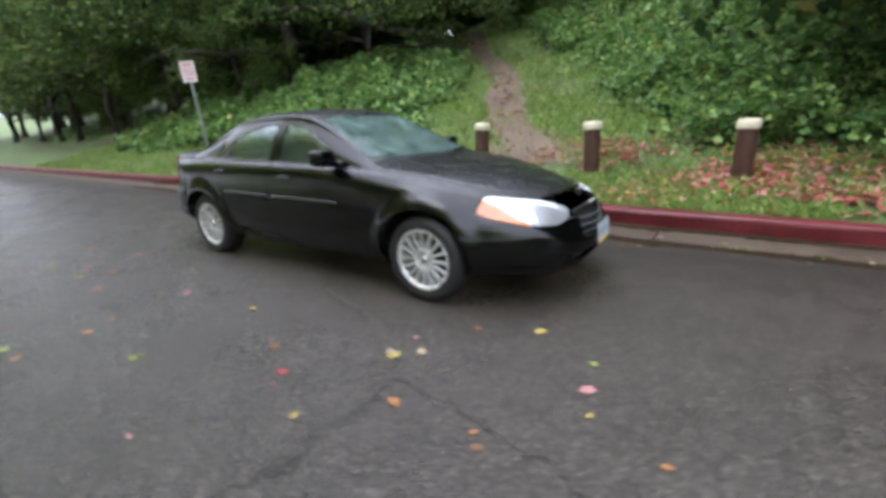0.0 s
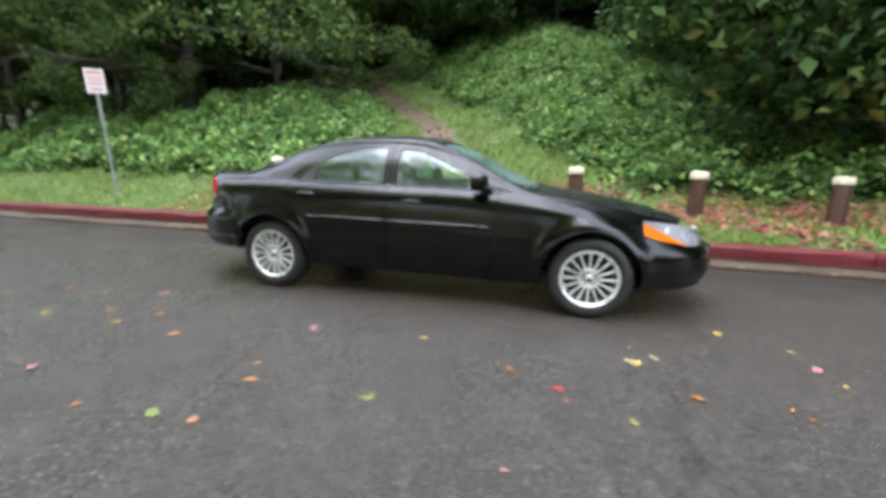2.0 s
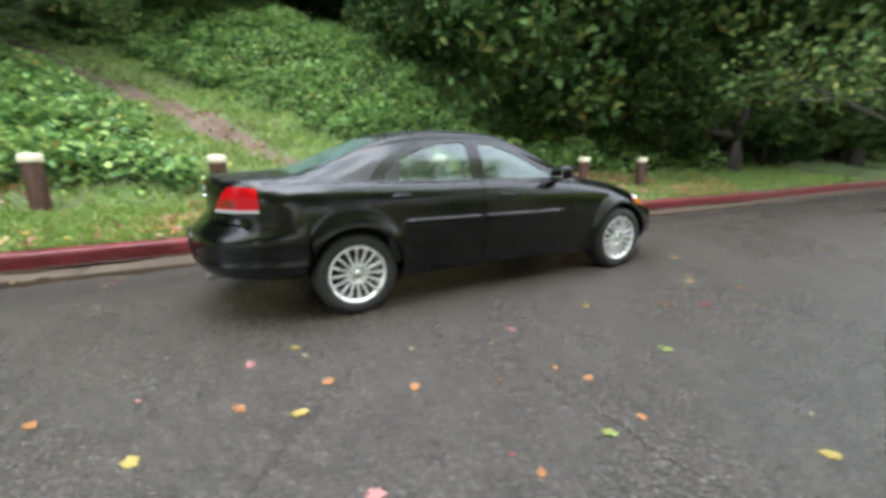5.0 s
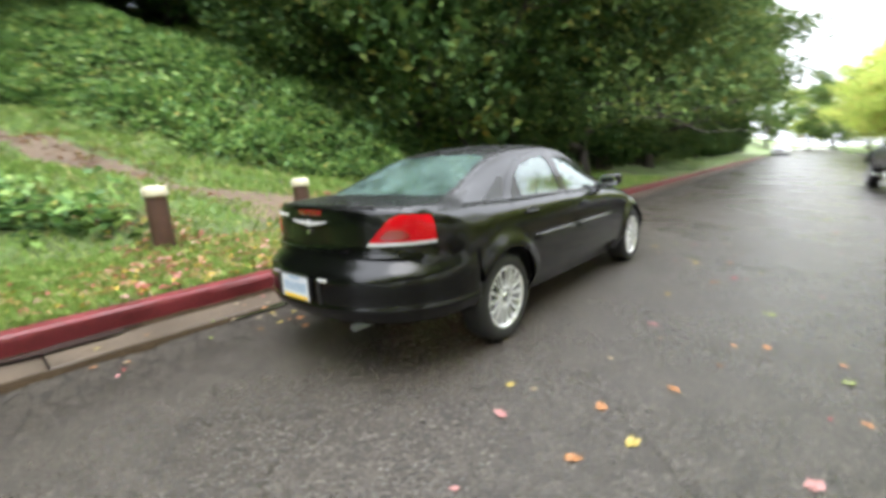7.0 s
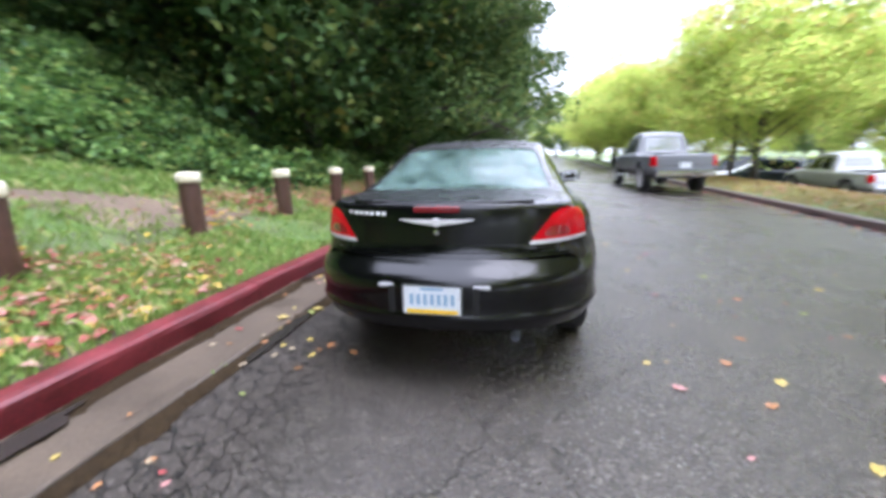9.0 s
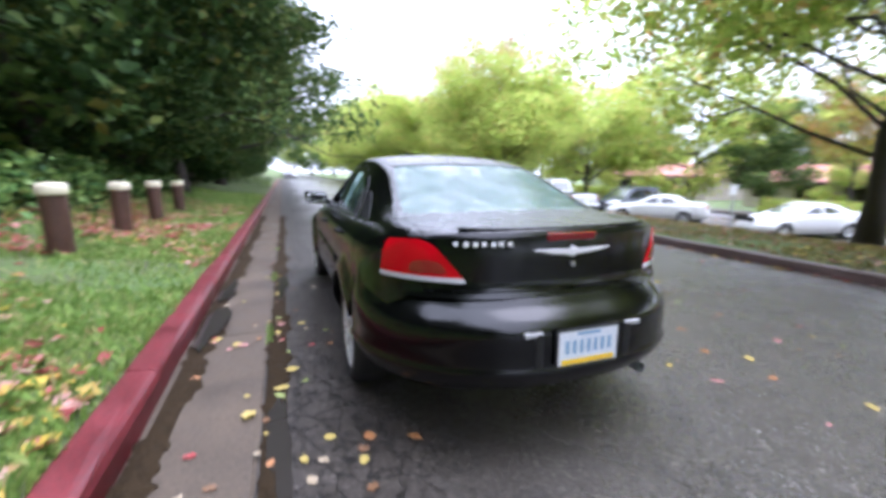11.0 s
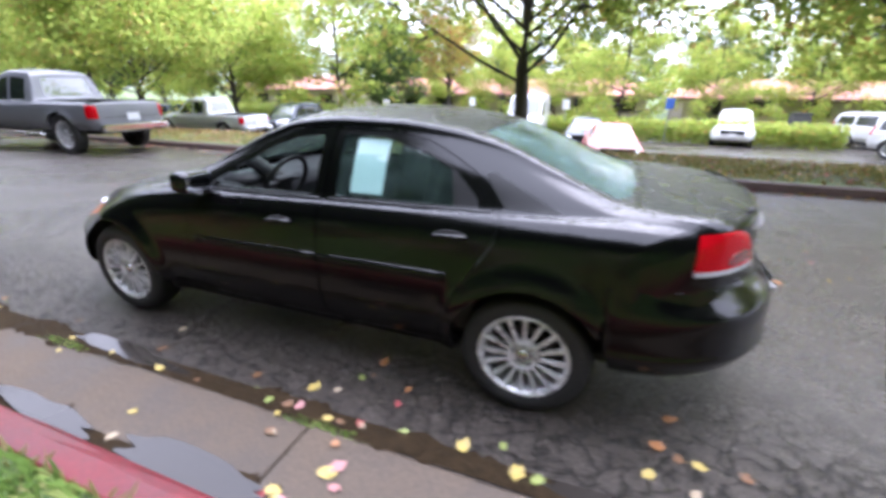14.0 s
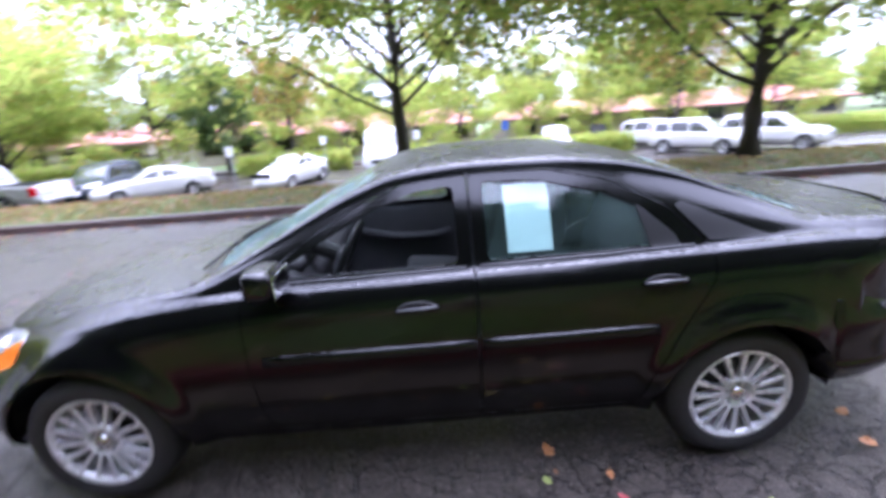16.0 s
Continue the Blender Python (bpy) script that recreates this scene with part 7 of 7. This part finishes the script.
def paint(ob, col):
    for o in (ob, *ob.children_recursive):
        o.color = (*col, 1)


def lot_z(y):
    return -1.0 - 0.02 * max(0.0, -11 - y) + 0.002


def park(ob, spots):
    for n, (x, y, rz, col, label) in enumerate(spots):
        m = pose(x, y, lot_z(y) if y < -9 else float(road_z(np.array(y))), 0, 0, rz)
        if n:
            c = copy_thing(ob, m)
        else:
            ob.matrix_world = m
            c = ob
        paint(c, col)
        if label:
            c["label"] = label
        if "lifted" in c["label"]:
            c.scale = (1.06, 1.04, 1.14)


WHITE, SILVER, DARK = (0.58, 0.58, 0.58), (0.42, 0.43, 0.45), (0.025, 0.035, 0.045)
park(pick, [(12.6, -4.8, 3, (0.15, 0.155, 0.165), ""), (16.9, -13.4, 2, (0.5, 0.505, 0.52), "silver pickup truck parked in the lot")])
park(suv, [(-7.65, -24.3, 78, WHITE, "white utility vehicle with a dark front in the lot"), (-14.1, -24.2, 125, WHITE, ""), (-13.7, -19.4, 128, WHITE, ""), (15.4, -17.6, 95, DARK, "dark blue-grey utility vehicle in the lot"), (21.5, -13.0, 20, DARK, "dark utility vehicle in the lot"), (28.5, -13.8, 80, DARK, "dark utility vehicle in the lot"), (-16.9, -18.6, 128, WHITE, "")])
park(sed, [(12.4, -16.5, 38, (0.5, 0.5, 0.49), ""), (6.8, -18.1, 75, WHITE, ""), (-1.7, -13.5, 95, (0.6, 0.2, 0.19), "faded red saloon car parked in the lot"), (-0.6, -18.0, 92, DARK, "dark saloon car parked in the lot"), (25, -13.5, 70, WHITE, ""), (32.5, -13.6, 80, SILVER, "silver saloon car parked in the lot"), (37.5, -14, 85, WHITE, ""), (64, 0.35, 180, (0.55, 0.56, 0.58), "pale saloon car parked far along the kerb")])
park(van, [(2.75, -22, 92, WHITE, "")])


# ---- buildings ----
def building(x0, x1, y0, y1, base, eave, ridge, bays, label, porch=()):
    b = thing("building", label, "building", "low buildings behind the lot")
    part("wall", box_bm((x1 - x0, y1 - y0, eave - base + 0.1), ((x0 + x1) / 2, (y0 + y1) / 2, (eave + base - 0.1) / 2)), M_STUCCO, b, "beige stucco wall")
    ym = (y0 + y1) / 2
    bm = bmesh.new()
    e = 0.8
    lo = [bm.verts.new(p) for p in ((x0 - e, y0 - e, eave), (x1 + e, y0 - e, eave), (x1 + e, y1 + e, eave), (x0 - e, y1 + e, eave))]
    hi = [bm.verts.new(p) for p in ((x0 + 1.8, ym, ridge), (x1 - 1.8, ym, ridge))]
    for f in ((lo[0], lo[1], hi[1], hi[0]), (lo[1], lo[2], hi[1]), (lo[2], lo[3], hi[0], hi[1]), (lo[3], lo[0], hi[0]), (lo[3], lo[2], lo[1], lo[0])):
        bm.faces.new(f)
    roof = part("roof", bm, M_ROOFTILE, b, "pale red tiled roof")
    part("fascia", box_bm((x1 - x0 + 1.66, 0.06, 0.2), ((x0 + x1) / 2, y1 + e + 0.03, eave - 0.06)), M_FASCIA, roof)
    # courses of tile along the slope that faces the road
    n = 12
    for k in range(n):
        t0 = (k + 0.5) / n
        yy, zz = (y1 + e) * (1 - t0) + ym * t0, eave * (1 - t0) + ridge * t0
        xa, xb = (x0 - e) * (1 - t0) + (x0 + 1.8) * t0, (x1 + e) * (1 - t0) + (x1 - 1.8) * t0
        part("tile_course", box_bm((xb - xa - 0.1, 0.05, 0.05), ((xa + xb) / 2, yy, zz + 0.01), 0.012), M_ROOFTILE, roof)
    for k in range(bays):
        x = x0 + (x1 - x0) * (k + 0.5) / bays
        w = part("window", box_bm((1.7, 0.1, 1.15), (x, y1 + 0.01, base + 1.35), 0.01), M_FASCIA, b, "dark framed window")
        part("pane", box_bm((0.78, 0.04, 1.0), (x - 0.41, y1 + 0.06, base + 1.35)), M_DARKGLASS, w)
        part("pane", box_bm((0.78, 0.04, 1.0), (x + 0.41, y1 + 0.06, base + 1.35)), M_DARKGLASS, w)
    for x in porch:
        part("porch_post", box_bm((0.25, 0.25, eave - base), (x, y1 + 0.7, (eave + base) / 2), 0.01), M_FASCIA, b)
    return b


building(27, 42, -48, -39, -1.25, 1.15, 2.6, 5, "low beige building with a pale red tiled roof")
building(-4, 21, -45, -36, -1.25, 0.85, 2.2, 8, "long low beige building with a tiled roof and dark porch", (3, 7, 11))
building(-36, -6.5, -44, -35, -1.2, 0.8, 2.1, 9, "long low beige building with a pale red roof")

# ---- small things across the road ----
def post_thing(name, label, x, y, z, h, w, mat, cat):
    t = thing(name, label, cat, at=pose(x, y, z))
    part("post", box_bm((0.06, 0.06, h), (0, 0, h / 2), 0.006), M_STEEL, t)
    part("panel", box_bm((w, 0.03, w * 1.3), (0, 0.045, h - w * 0.65), 0.005), mat, t)
    return t


post_thing("parking_sign", "small blue parking sign on a post by the hedge", -4.3, -22.7, -1.24, 2.24, 0.4, M_BLUE, "sign")
post_thing("parking_sign", "small white sign on a post by the hedge", 0.87, -23.0, -1.24, 2.09, 0.4, M_WHITE, "sign")
post_thing("parking_sign", "white sign on a post beside parked cars", 9.6, -18.2, -1.15, 1.99, 0.36, M_WHITE, "sign")
post_thing("parking_sign", "white sign on a post beside the hedge", 6.2, -22.5, -1.23, 2.13, 0.36, M_WHITE, "sign")
bn = thing("rubbish_bin", "dark grey square litter bin beside the lot", "bin", at=pose(-10.8, -25.5, -1.28))
part("bin_body", box_bm((0.8, 0.7, 1.5), (0, 0, 0.75), 0.04), M_TRIM, bn)
part("bin_lid", box_bm((0.86, 0.76, 0.1), (0, 0, 1.54), 0.03), M_BLACK, bn)
ub = thing("utility_box", "small white utility box standing on the verge", "utility box", at=pose(20.5, -8.4, -0.02))
part("box_body", box_bm((0.5, 0.4, 0.62), (0, 0, 0.3), 0.05), M_WHITE, ub)
part("box_lid", box_bm((0.54, 0.44, 0.05), (0, 0, 0.63), 0.02), M_WHITE, ub)
tagged(part("pavement", box_bm((60, 2.4, 0.12), (0, -28.2, -1.27), 0.01), M_CONCRETE), "pale concrete walkway in front of the buildings", "pavement", kind="structure")
